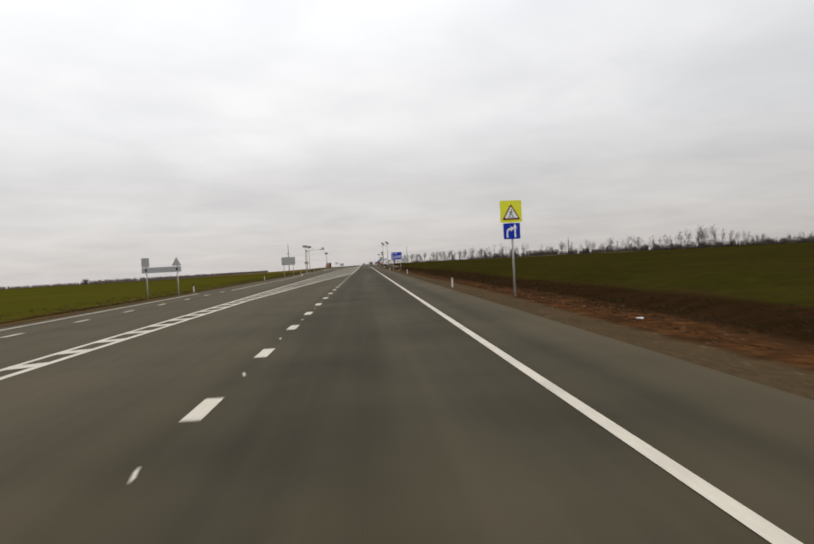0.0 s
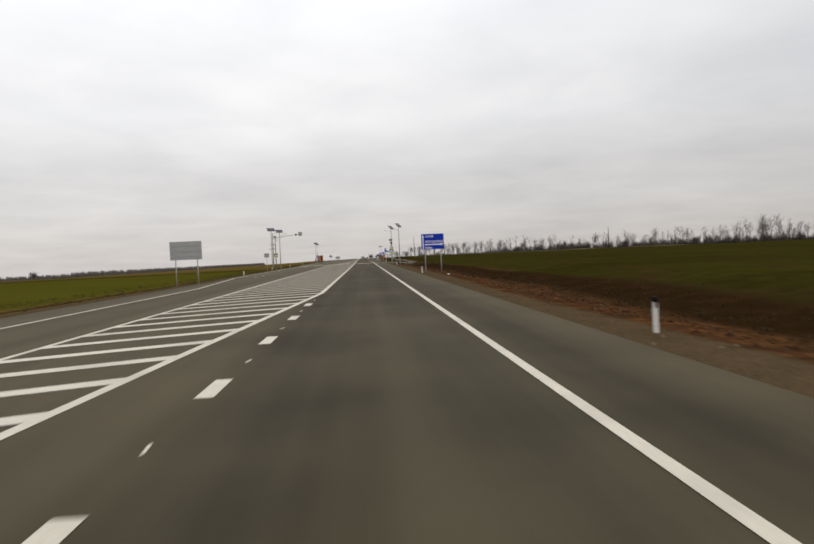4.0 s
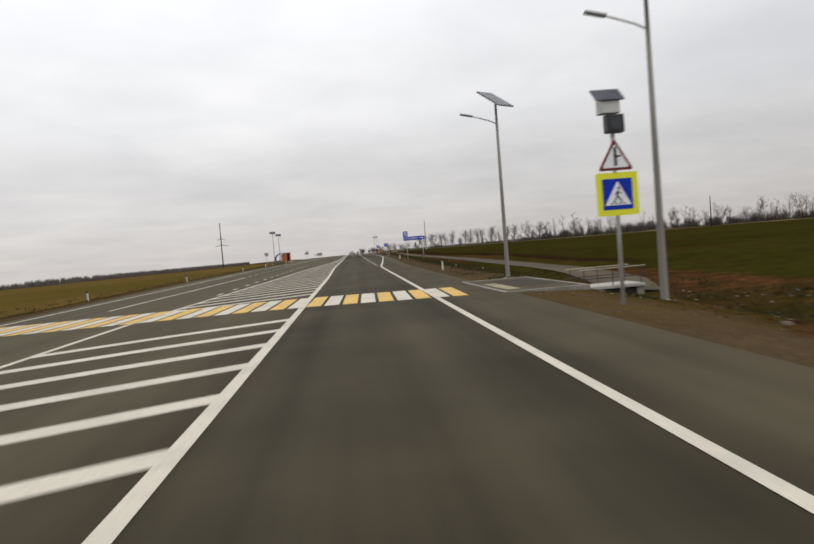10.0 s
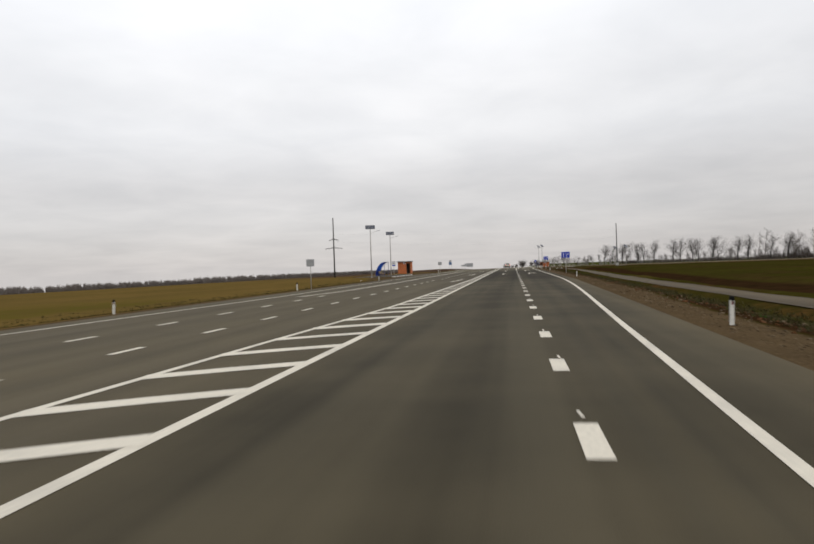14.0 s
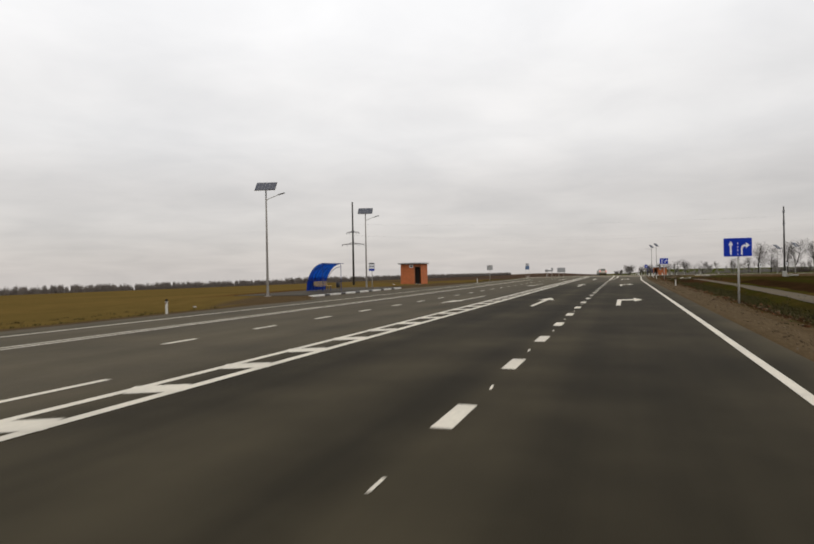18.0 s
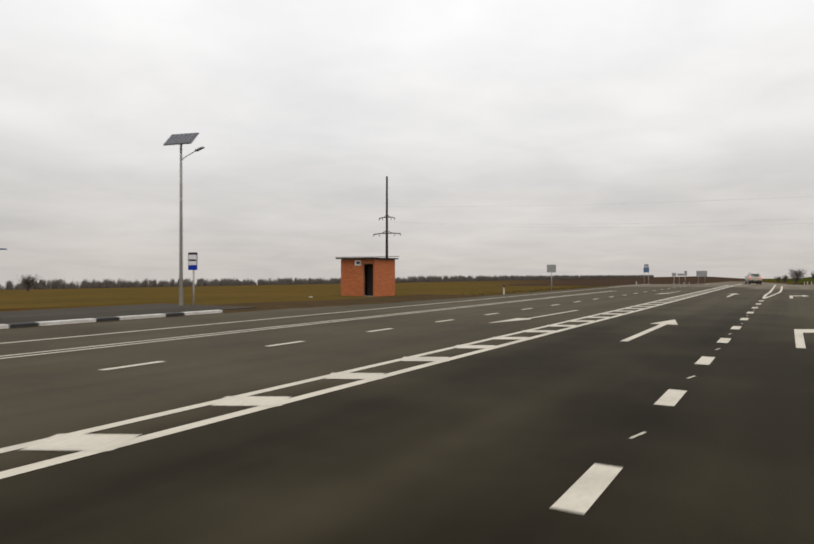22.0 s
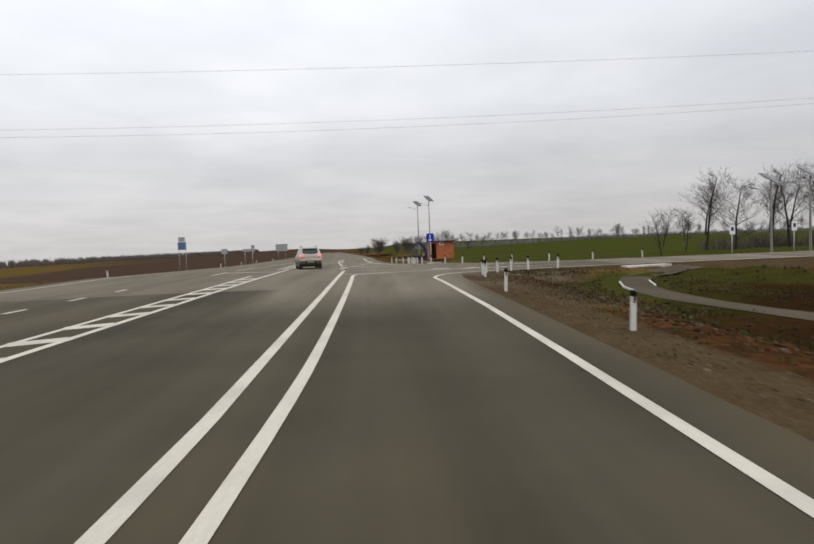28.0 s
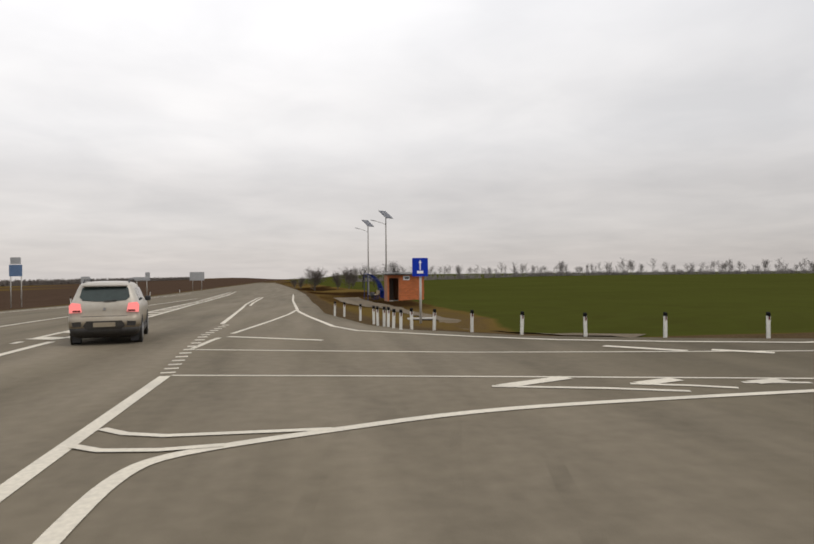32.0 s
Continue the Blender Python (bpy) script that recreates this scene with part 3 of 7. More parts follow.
def ground_z(x, y):
    xr, xl = lerp_table(RIGHT_EDGE, y), lerp_table(LEFT_EDGE, y)
    base = fall(y) * (1.0 - 0.6 * smooth01(15, 250, x))
    if x > xr:
        d = x - xr
        if 530 < y < 546 and x > 5:
            d = min(d, max(0.0, abs(y - 538.5) - 4.2) * 1.1)
        z = base - 0.05 * min(d, 2.2) - 0.35 * smooth01(2.0, 3.8, d) + 0.22 * smooth01(4.6, 6.5, d) + 0.35 * smooth01(8.0, 12, d)
        if y > 552:
            z = base - 0.06 * min(d, 3) + 0.12 * smooth01(4, 9, d)
        z += 0.06 * noise.noise((x * 0.35, y * 0.2, 1.3)) * smooth01(1.0, 3, d) + 0.05 * noise.noise((x * 1.3, y * 1.1, 5.3)) * smooth01(1.0, 3, d)
        z += 0.5 * noise.noise((x * 0.012, y * 0.01, 7.7)) * smooth01(25, 120, d)
        if 500 < y < 536:
            z -= 0.62 * smooth01(14, 21, x) * smooth01(502, 518, y) * (1 - smooth01(532.6, 535.2, y)) * (1 - 0.6 * smooth01(60, 120, x))
        if 325 < y < 533.5:
            px = lerp_table(PATHWAY, y)
            e = max(0.0, px - xr)
            bed = base - 0.05 * min(e, 2.2) - 0.35 * smooth01(2.0, 3.8, e) + 0.22 * smooth01(4.6, 6.5, e) + 0.35 * smooth01(8.0, 12, e) + 0.03
            k = 1 - smooth01(0.75, 1.6, abs(x - px))
            z = z * (1 - k) + bed * k
        return z
    if x < xl:
        d = xl - x
        z = road_z(xl, y) - 0.05 * min(d, 1.5) - 0.25 * smooth01(1.5, 4, d)
        slope = 0.006 + 0.017 * smooth01(340, 430, y)
        plat = smooth01(450, 456, y) * (1 - smooth01(497, 502, y))
        z = z * (1 - plat) + plat * (-0.06 - 0.25 * smooth01(8.5, 14, d))
        z -= slope * max(0.0, min(d, 470) - 7) * smooth01(0, 30, d) + 0.03 * max(0.0, d - 480)
        z -= 0.55 * (fall(y) - 0.0) * smooth01(60, 420, d)
        if y < 300:
            z += 0.35 * smooth01(3, 12, d) * (1 - smooth01(230, 300, y))
        z += 0.06 * noise.noise((x * 0.3, y * 0.2, 3.1)) * smooth01(1.0, 4, d)
        return z
    return road_z(x, y) - (0.03 if y < 560 else 0.06)


def spread(*runs):
    out = []
    for a, b, s in runs:
        n = max(1, round((b - a) / s))
        out += [a + (b - a) * k / n for k in range(n)]
    return out + [runs[-1][1]]


GX = spread((-4500, -1200, 550), (-1200, -300, 90), (-300, -60, 16), (-60, -26, 3), (-26, -12, 0.5), (-12, 1.5, 4.5), (1.5, 14, 0.4), (14, 34, 1.6), (34, 120, 8), (120, 700, 58), (700, 4500, 600))
GY = spread((-900, 60, 120), (60, 130, 14), (130, 300, 1.7), (300, 340, 1.0), (340, 480, 1.5), (480, 560, 0.7), (560, 640, 3), (640, 1000, 24), (1000, 4800, 380))


def make_ground():
    nx, ny = len(GX), len(GY)
    verts, cover = [], []
    for y in GY:
        xr, xl = lerp_table(RIGHT_EDGE, y), lerp_table(LEFT_EDGE, y)
        px = lerp_table(PATHWAY, y)
        for x in GX:
            verts.append((x, y, ground_z(x, y)))
            crop = soil = grav = weed = 0.0
            w = 0.9 * noise.noise((x * 0.12, y * 0.05, 2.2))
            if x > xr:
                d = x - xr
                if 528 < y < 548 and x > 5:
                    d = max(0.0, abs(y - 538.5) - 4.0)
                grav = 0.9 * (1 - smooth01(0.3, 1.5, d + w))
                if y < 312:
                    grav = 1 - smooth01(0.8, 1.6, d + 0.7 * w)
                    soil = 1 - smooth01(4.8, 6.0, d + 0.9 * w)
                    weed = 1.0 * smooth01(3.8, 5.0, d + 1.2 * w) * (1 - smooth01(6.0, 9.5, d + 1.6 * w))
                    crop = smooth01(2.0, 4.0, d + w)
                    wide_ = smooth01(236, 262, y)
                    soil = max(soil, (0.45 + 0.9 * w) * smooth01(2.0, 3.0, d) * (1 - smooth01(6.0 + 2 * wide_, 8.5 + 2 * wide_, d + 2.2 * w)))
                    weed *= 0.82
                elif y < 495:
                    grav = (1 - smooth01(1.4, 2.1, d + 0.6 * w)) * (1 + 0.5 * smooth01(400, 470, y))
                    bank = smooth01(px - 1.9, px - 1.2, x + 0.5 * w)
                    soil = max((0.12 + 0.62 * smooth01(354, 361, y) * (1 - smooth01(374, 392, y)) + 0.9 * w) * bank * (1 - smooth01(px + 1.4 + 1.5 * (1 - smooth01(380, 410, y)), px + 2.0 + 1.5 * (1 - smooth01(380, 410, y)), x + 0.5 * w)), 0.35 * (1 - smooth01(2.2, 3.2, d)))
                    weed = (0.5 + 0.25 * (1 - smooth01(350, 375, y)) + w) * smooth01(1.6, 2.1, d + 0.5 * w) * (1 - smooth01(3.4, 4.6, d + w)) + 0.9 * smooth01(px + 1.4 + 1.3 * (1 - smooth01(380, 410, y)), px + 1.8 + 1.3 * (1 - smooth01(380, 410, y)), x + 0.5 * w) * (1 - smooth01(px + 3.2, px + 4.6, x + w))
                    crop = max(smooth01(px + 2.0, px + 3.2, x + w), (0.8 + 0.5 * w) * smooth01(1.0, 1.6, d))
                    if y < 336:
                        k_ = 1 - smooth01(328, 336, y)
                        soil = max(soil, (0.62 + 1.1 * w) * k_ * (1 - smooth01(9.0, 11.5, x + 2 * w)))
                        weed = weed * (1 - k_) + k_ * (0.58 + 1.2 * w) * (1 - smooth01(6.5, 8.5, x + w))
                        grav *= 1 - 0.4 * k_
                        crop = max(crop, smooth01(9.0, 12, x + w))
                elif y < 533:
                    grav = 1 - smooth01(1.1 + 1.4 * smooth01(526, 530, y), 1.7 + 2.2 * smooth01(526, 530, y), d + 0.8 * w)
                    grav *= 1 - 0.85 * smooth01(8.0, 10.5, x + w)
                    grav *= 1 + smooth01(523, 529, y) * (1 - smooth01(3.4, 6.0, x - xr + w))
                    soil = (0.72 + 0.5 * w) * (1 - smooth01(13, 17, x + w)) * (1 - 0.4 * smooth01(0.8, 1.6, x - px))
                    weed = (0.5 + 1.2 * w) * smooth01(2.6, 3.6, d + w) * (1 - smooth01(9, 11, x + w)) * (1 - smooth01(517, 526, y)) + 0.4 * smooth01(11, 13, x)
                    near_ = smooth01(517, 523, y)
                    soil *= 1 - 0.8 * near_
                    grav = max(grav, (0.78 + 0.5 * w) * near_ * (1 - smooth01(7.6, 9.4, x + w)))
                    weed = max(weed, (0.62 + 0.9 * w) * smooth01(513, 521, y) * smooth01(7.0, 8.6, x + w) * (1 - smooth01(13, 15, x)))
                    crop = max(0.8 * smooth01(2.0, 3.0, d), 0.85 * smooth01(11.3, 13.5, x + 2 * w))
                elif y < 543:
                    soil = 0.75 * (1 - smooth01(1.6, 3.2, d))
                    crop = smooth01(2.4, 4.5, d)
                else:
                    xf = 7.9 + 0.045 * min(y - 545, 60) - 0.04 * max(0.0, y - 605)
                    crop = smooth01(xf - 0.3, xf + 0.6, x + w)
                    soil = (0.22 + 0.9 * w + 0.25 * smooth01(552, 566, y)) * (1 - smooth01(xf, xf + 0.8, x + 0.7 * w))
                    weed = (0.52 + 1.3 * w) * smooth01(0.6, 1.4, x - xr) * (1 - smooth01(xf - 0.2, xf + 0.7, x + w))
                    grav = max(0.9 * (1 - smooth01(0.5, 1.6, x - xr + w)), (0.62 + 0.8 * w) * (1 - smooth01(555, 575, y)) * (1 - smooth01(xf - 0.3, xf + 0.4, x + w)))
            else:
                d = xl - x
                grav = 1 - smooth01(0.8, 2.0, d + w)
                crop = 0.85 * smooth01(3, 6, d) * (1 - smooth01(322, 345, y + 6 * w))
                crop = max(crop, 0.45 * smooth01(5, 9, d) * (1 - smooth01(405, 440, y)))
                weed = 0.75 * smooth01(1.2, 2.2, d + w) * (1 - smooth01(3.5, 5.5, d + w)) * (1 - smooth01(440, 455, y))
                weed += 0.5 * smooth01(6, 9, d) * smooth01(300, 325, y) * (1 - smooth01(335, 352, y))
                soil = 0.8 * smooth01(1.0, 1.6, d + 0.5 * w) * (1 - smooth01(3.0, 4.5, d + w)) * smooth01(290, 305, y) * (1 - smooth01(345, 365, y))
                if 452 < y < 500 and d < 10:
                    grav, soil = 0.9 - smooth01(2.5, 5.0, d + w), 0.35 + w
                if y > 505:
                    far_ = lerp_table([(505, 3), (552, 5), (560, 14), (600, 34), (640, 48), (800, 95), (1600, 340)], y)
                    near_ = lerp_table([(505, 5), (552, 7), (566, 2.5), (1600, 1.6)], y)
                    weed = max(weed, 0.95 * smooth01(near_, near_ + 1.5, d + w) * (1 - smooth01(far_, far_ * 1.3, d + 2 * w)))
                if x < -250:
                    crop = 0.5 * (1 - smooth01(300, 420, y))
            cover.append((crop, soil, grav, min(1.0, weed)))
    faces = [(j * nx + i, j * nx + i + 1, (j + 1) * nx + i + 1, (j + 1) * nx + i) for j in range(ny - 1) for i in range(nx - 1)]
    me = bpy.data.meshes.new("ground")
    me.from_pydata(verts, [], faces)
    at = me.color_attributes.new("cover", "FLOAT_COLOR", "POINT")
    at.data.foreach_set("color", np.array(cover, dtype=np.float32).ravel())
    me.shade_smooth()
    me.materials.append(M_GROUND)
    return tagged(new("ground", me), "flat farmland with green winter crop, dry grass and brown verge", "ground", kind="structure")


ground = make_ground()


EDGE_LINE = [(0, 0.0), (352.6, 0.0), (359, 0.24), (363, 0.5), (373, 1.05), (379, 1.34), (384, 1.58), (388, 1.79), (392, 2.0), (396, 2.21), (400, 2.41), (404, 2.60), (408, 2.77), (412, 2.92), (416, 3.04), (420, 3.14), (425, 3.23), (431, 3.29), (440, 3.31), (500, 3.31), (514.4, 3.7), (520, 3.8), (530, 3.82), (531.2, 3.86), (531.93, 4.03)]


def make_road():
    ys = spread((20, 130, 10), (130, 500, 2), (500, 525, 0.6), (525, 560, 0.25), (560, 640, 4), (640, 1500, 40))
    vx, fs, wear = [], [], []
    n = 0
    for y in ys:
        xr, xl, xe = lerp_table(RIGHT_EDGE, y), lerp_table(LEFT_EDGE, y), lerp_table(EDGE_LINE, y)
        xe = min(xe, xr - 0.6)
        bend = min(0.0, xr - 2.2) if y > 575 else 0.0
        cols = [(xl, 0.9), (xl + 0.6, 0.55), (xl + 1.2, 0.66), (-10.0 + bend, 0.62), (-8.0 + bend, 0.7), (-6.5 + bend, 0.62), (-5.0 + bend, 0.62), (-3.9 + bend, 0.5), (-2.9 + bend, 0.02), (-2.2 + bend, 0.30), (-1.4 + bend, 0.26), (-0.7 + bend, 0.0), (-0.1 + bend, 0.22 + 0.1 * (xe > 2)), *[(-0.1 + bend + f_ * max(0.02, xe + 0.02 - bend), d_) for f_, d_ in ((0.16, 0.24), (0.32, 0.0), (0.5, 0.34), (0.68, 0.0), (0.84, 0.22))], (xe - 0.08, 0.26), (xe + 0.25, 0.3), (xe + (xr - xe) * 0.45, 0.42), (xe + (xr - xe) * 0.7, 0.75), (xe + (xr - xe) * 0.88, 0.95), (xr, 1.0), (xr + 0.16, 1.0)]
        n = len(cols)
        for x, d in cols:
            w = 0.14 * noise.noise((x * 0.7, y * 0.06, 4.4))
            vx.append((x, y, road_z(x, y) - (0.06 if x > xr else 0.0)))
            start = 527.3 if x < -1.8 else 517.0
            pale = max(smooth01(start, start + (0.25 if x < -1.8 else 9.0), y + 0.05 * x), (0.30 + 0.25 * w) * smooth01(-3.6, -5.5, x) if x < -3.6 else 0.0)
            # this stretch is painted darker in place of a lower exposure
            deeper_ = smooth01(415, 432, y) * (1 - smooth01(472, 490, y))
            pale = max(pale, 0.12 * smooth01(478, 500, y))
            pale *= 1 - (0.42 + w) * smooth01(3.5, 7.0, x) * smooth01(531, 535, y)
            wear.append((max(0.0, d + w) * (1 - 0.6 * smooth01(522, 532, y)) * (1 - 0.45 * deeper_), pale, deeper_, 1))
    for j in range(len(ys) - 1):
        for k in range(n - 1):
            a = j * n + k
            fs.append((a, a + 1, a + n + 1, a + n))
    me = bpy.data.meshes.new("road")
    me.from_pydata(vx, [], fs)
    at = me.color_attributes.new("wear", "FLOAT_COLOR", "POINT")
    at.data.foreach_set("color", np.array(wear, dtype=np.float32).ravel())
    me.materials.append(M_ASPHALT)
    return tagged(new("road", me), "dark grey asphalt highway with crisp white lane markings", "road", kind="structure")


road = make_road()


def ribbon(name, line, half, mat, z_of, lift, parent=None, wide=None):
    """A flat strip laid along a line of (x, y) points."""
    vx, fs = [], []
    for i, (x, y) in enumerate(line):
        a, b = line[max(i - 1, 0)], line[min(i + 1, len(line) - 1)]
        dx, dy = b[0] - a[0], b[1] - a[1]
        L = math.hypot(dx, dy)
        h = wide[i] if wide else half
        for s in (-1, 1):
            px, py = x + s * h * dy / L, y - s * h * dx / L
            vx.append((px, py, z_of(px, py) + lift))
    for i in range(len(line) - 1):
        fs.append((2 * i, 2 * i + 1, 2 * i + 3, 2 * i + 2))
    me = bpy.data.meshes.new(name)
    me.from_pydata(vx, [], fs)
    me.materials.append(mat)
    ob = new(name, me)
    if parent:
        ob.parent = parent
    return ob


def along(table, a, b, step=2.0):
    n = max(2, round((b - a) / step) + 1)
    return [(lerp_table(table, a + (b - a) * k / (n - 1)), a + (b - a) * k / (n - 1)) for k in range(n)]


# side road running off to the right
side = [(x, 538.1 + 0.02 * (x - 13) ) for x in spread((13.2, 40, 3), (40, 160, 20))]
side_road = tagged(ribbon("side_road", side, 3.1, M_ASPHALT_OLD, lambda x, y: 0.0, 0.004), "grey asphalt side road leaving the highway at right angles", "road", kind="structure")

pl = [(x, y) for y, x in PATHWAY]
fine_path = []
for (ax, ay), (bx, by) in zip(pl, pl[1:]):
    n = max(2, int(math.hypot(bx - ax, by - ay) / 1.5))
    fine_path += [(ax + (bx - ax) * k / n, ay + (by - ay) * k / n) for k in range(n)]
fine_path.append(pl[-1])
fine_path = [(6.0, 321.6), (6.7, 322.6), (7.2, 324.2), (7.6, 326.6)] + [q for q in fine_path if q[1] > 329]
for _ in range(6):
    fine_path = [fine_path[0]] + [((a[0] + b[0] * 2 + c[0]) / 4, (a[1] + b[1] * 2 + c[1]) / 4) for a, b, c in zip(fine_path, fine_path[1:], fine_path[2:])] + [fine_path[-1]]
footpath = tagged(ribbon("footpath", fine_path, 0.85, M_PATH, lambda x, y: max(ground_z(x, y), ground_z(x + 0.2, y), ground_z(x - 0.2, y)), 0.012, wide=[0.84 + 0.05 * math.sin(0.31 * y) + 0.04 * math.sin(0.83 * y) - 0.33 * smooth01(440, 500, y) for x, y in fine_path]), "pale grey footpath winding beside the highway", "footpath", kind="structure")

for s_, ya, yb in ((-0.53, 525.2, 528.6), (0.53, 526.4, 529.4)):
    edge_ = [(x + s_, y, ground_z(x + s_, y) + 0.04) for x, y in fine_path if ya < y < yb]
    if len(edge_) > 1:
        part("path_kerb", tube(edge_, 0.04, 4), M_KERB_W, footpath, "short white kerb at the bend")
FAR_WALK = [(9.0, 542.9), (8.0, 543.9), (7.3, 545.6), (7.05, 548.0), (7.0, 551.0), (6.8, 554.0), (6.5, 562.0), (6.0, 569.0), (5.6, 576.0), (5.4, 590.0)]
far_fine = []
for (ax, ay), (bx, by) in zip(FAR_WALK, FAR_WALK[1:]):
    n = max(2, int(math.hypot(bx - ax, by - ay) / 0.4))
    far_fine += [(ax + (bx - ax) * k / n, ay + (by - ay) * k / n) for k in range(n)]
tagged(ribbon("footpath", far_fine, 0.6, M_BEATEN, ground_z, 0.03, wide=[0.42 + 0.10 * (1 - smooth01(541, 547, y)) + 0.75 * smooth01(560, 572, y) for x, y in far_fine]), "pale beaten footpath leading to the far bus stop", "footpath", kind="structure")

# ---- road markings ----
LIFT = 0.006
marks = road


def stripe(name, line, half, mat=M_PAINT, lift=LIFT):
    return ribbon(name, line, half, mat, road_z, lift, marks)


def rounded_line(line, turns=2):
    """Cut the corners of a polyline, so that it runs in an even curve."""
    for _ in range(turns):
        cut = [line[0]]
        for (ax, ay), (bx, by) in zip(line, line[1:]):
            cut += [(ax * 0.75 + bx * 0.25, ay * 0.75 + by * 0.25), (ax * 0.25 + bx * 0.75, ay * 0.25 + by * 0.75)]
        line = cut + [line[-1]]
    return line


stripe("edge_line", along(EDGE_LINE, 20, 526, 2.0) + rounded_line([(lerp_table(EDGE_LINE, 527), 527), (3.8, 529.4), (3.74, 530.4), (3.84, 531.2), (4.03, 531.93), (4.3, 532.55), (4.62, 533.0), (5.1, 533.45), (5.67, 533.8), (6.4, 534.12), (7.18, 534.34), (9.87, 534.77), (13.4, 535.1)]), 0.07)
stripe("side_line", [(13.4, 535.1), (25, 535.6), (60, 536.3), (150, 538.0)], 0.08, lift=LIFT + 0.004)
stripe("side_line", [(3.16, 545.66), (4.3, 544.55), (5.5, 543.5), (7.0, 542.5), (9.0, 541.7), (11.3, 541.0), (25, 541.2), (60, 542.0)], 0.08, lift=LIFT + 0.004)


def dash_mesh(length, half):
    bm = bmesh.new()
    bmesh.ops.create_grid(bm, x_segments=1, y_segments=1, size=0.5)
    for v in bm.verts:
        v.co = Vector((v.co.x * 2 * half, v.co.y * length, 0))
    me = bpy.data.meshes.new("dash")
    bm.to_mesh(me)
    bm.free()
    me.materials.append(M_PAINT)
    return me


DASH = dash_mesh(1.05, 0.105)
TICK = dash_mesh(0.3, 0.016)
DASH_THIN = dash_mesh(1.1, 0.075)


def dashes(x, y0, y1, step, me):
    y = y0
    while y < y1:
        xx = lerp_table(x, y) if isinstance(x, list) else x
        shared("dash", me, marks, pose(xx, y, road_z(xx, y) + LIFT))
        if me is DASH:
            shared("tick", TICK, marks, pose(xx + 0.02 + 0.03 * math.sin(y), y + (0.86 if 352 < y < 397 else step * 0.47) + 0.12 * math.sin(3 * y), road_z(xx, y) + LIFT, 0, 0, 14 * math.sin(y * 1.7)))
        y += step


dashes(-3.74, 119.9, 150, 4.22, DASH)
dashes(-3.74, 153.8, 184, 4.25, DASH)
dashes(-3.74, 187.9, 226, 4.24, DASH)
dashes(-0.15, 359.8, 396.5, 3.78, DASH)
dashes(-0.15, 397.6, 428, 3.925, DASH)
dashes([(429, -0.15), (470, -0.15), (501, -0.06)], 429.0, 499, 3.56, DASH)
dashes(-12.0, 139.2, 186, 4.49, DASH_THIN)
dashes(-12.0, 261.8, 318, 4.38, DASH_THIN)
dashes(-8.2, 332.75, 431, 3.72, DASH_THIN)
dashes(-11.1, 340.04, 404, 3.97, DASH_THIN)
dashes(-7.85, 434.7, 532, 3.56, DASH_THIN)

HATCH_R = [(100, -7.75), (145, -7.65), (168, -7.45), (183, -6.7), (197, -6.0), (212, -4.9), (228, -3.72), (280, -3.66), (340, -3.66), (364, -3.9), (392, -3.84), (470, -3.8), (534, -3.62), (541, -3.46), (545, -3.38), (550, -3.65), (556, -4.0), (563, -4.5), (577, -5.55), (600, -6.5), (626, -8.4)]
HATCH_L = [(100, -8.15), (322, -8.2), (346, -7.2), (366, -6.5), (382, -5.65), (392, -5.0), (410, -4.7), (430, -4.42), (500, -4.5), (545, -4.35)]
stripe("hatch_line", along(HATCH_R, 100, 626, 2.0), 0.085)
stripe("hatch_line", along(HATCH_L, 100, 537.8, 2.0), 0.075)
HATCH_FAR = [(544.3, -4.05), (550, -4.28), (562, -5.25), (586, -6.7), (626, -9.0)]
stripe("hatch_line", along(HATCH_FAR, 544.3, 626, 2.0), 0.075)
hatch_rows = [240.9 - 1.82 * k for k in range(77, 0, -1)]
for y0, y1, n_ in ((240.9, 257.21, 9), (257.21, 274.22, 9), (274.22, 291.43, 9), (291.43, 308.42, 9), (308.42, 320.06, 6), (326.8, 343.05, 9), (343.05, 359.3, 8), (359.3, 374.78, 8), (374.78, 389.7, 7), (389.7, 471.7, 41), (471.7, 490.3, 10), (490.3, 537.0, 24)):
    hatch_rows += [y0 + (y1 - y0) * k / n_ for k in range(n_)]
HATCH_SLOPE = [(100, 0.34), (244, 0.34), (276, 0.44), (312, 0.5), (322, 0.55), (329, 0.74), (345, 0.66), (366, 0.62), (372, 0.55), (540, 0.55)]
for y in [545.2 + 2.0 * k for k in range(34)]:
    r, l = lerp_table(HATCH_R, y), lerp_table(HATCH_FAR, y)
    stripe("hatch_stripe", [(r, y), (l, y + 0.35)], 0.3, lift=LIFT + 0.003)
for y in hatch_rows:
    if 319.3 < y < 326.5:
        continue
    r, l = lerp_table(HATCH_R, y), lerp_table(HATCH_L, y)
    k = lerp_table(HATCH_SLOPE, y)
    w = 0.2 if r - l > 1.6 else 0.26
    l2 = lerp_table(HATCH_L, y - k * (r - l))
    stripe("hatch_stripe", [(r, y), ((r + l2) / 2, y - 0.5 * k * (r - l2)), (l2, y - k * (r - l2))], w, lift=LIFT + 0.003)

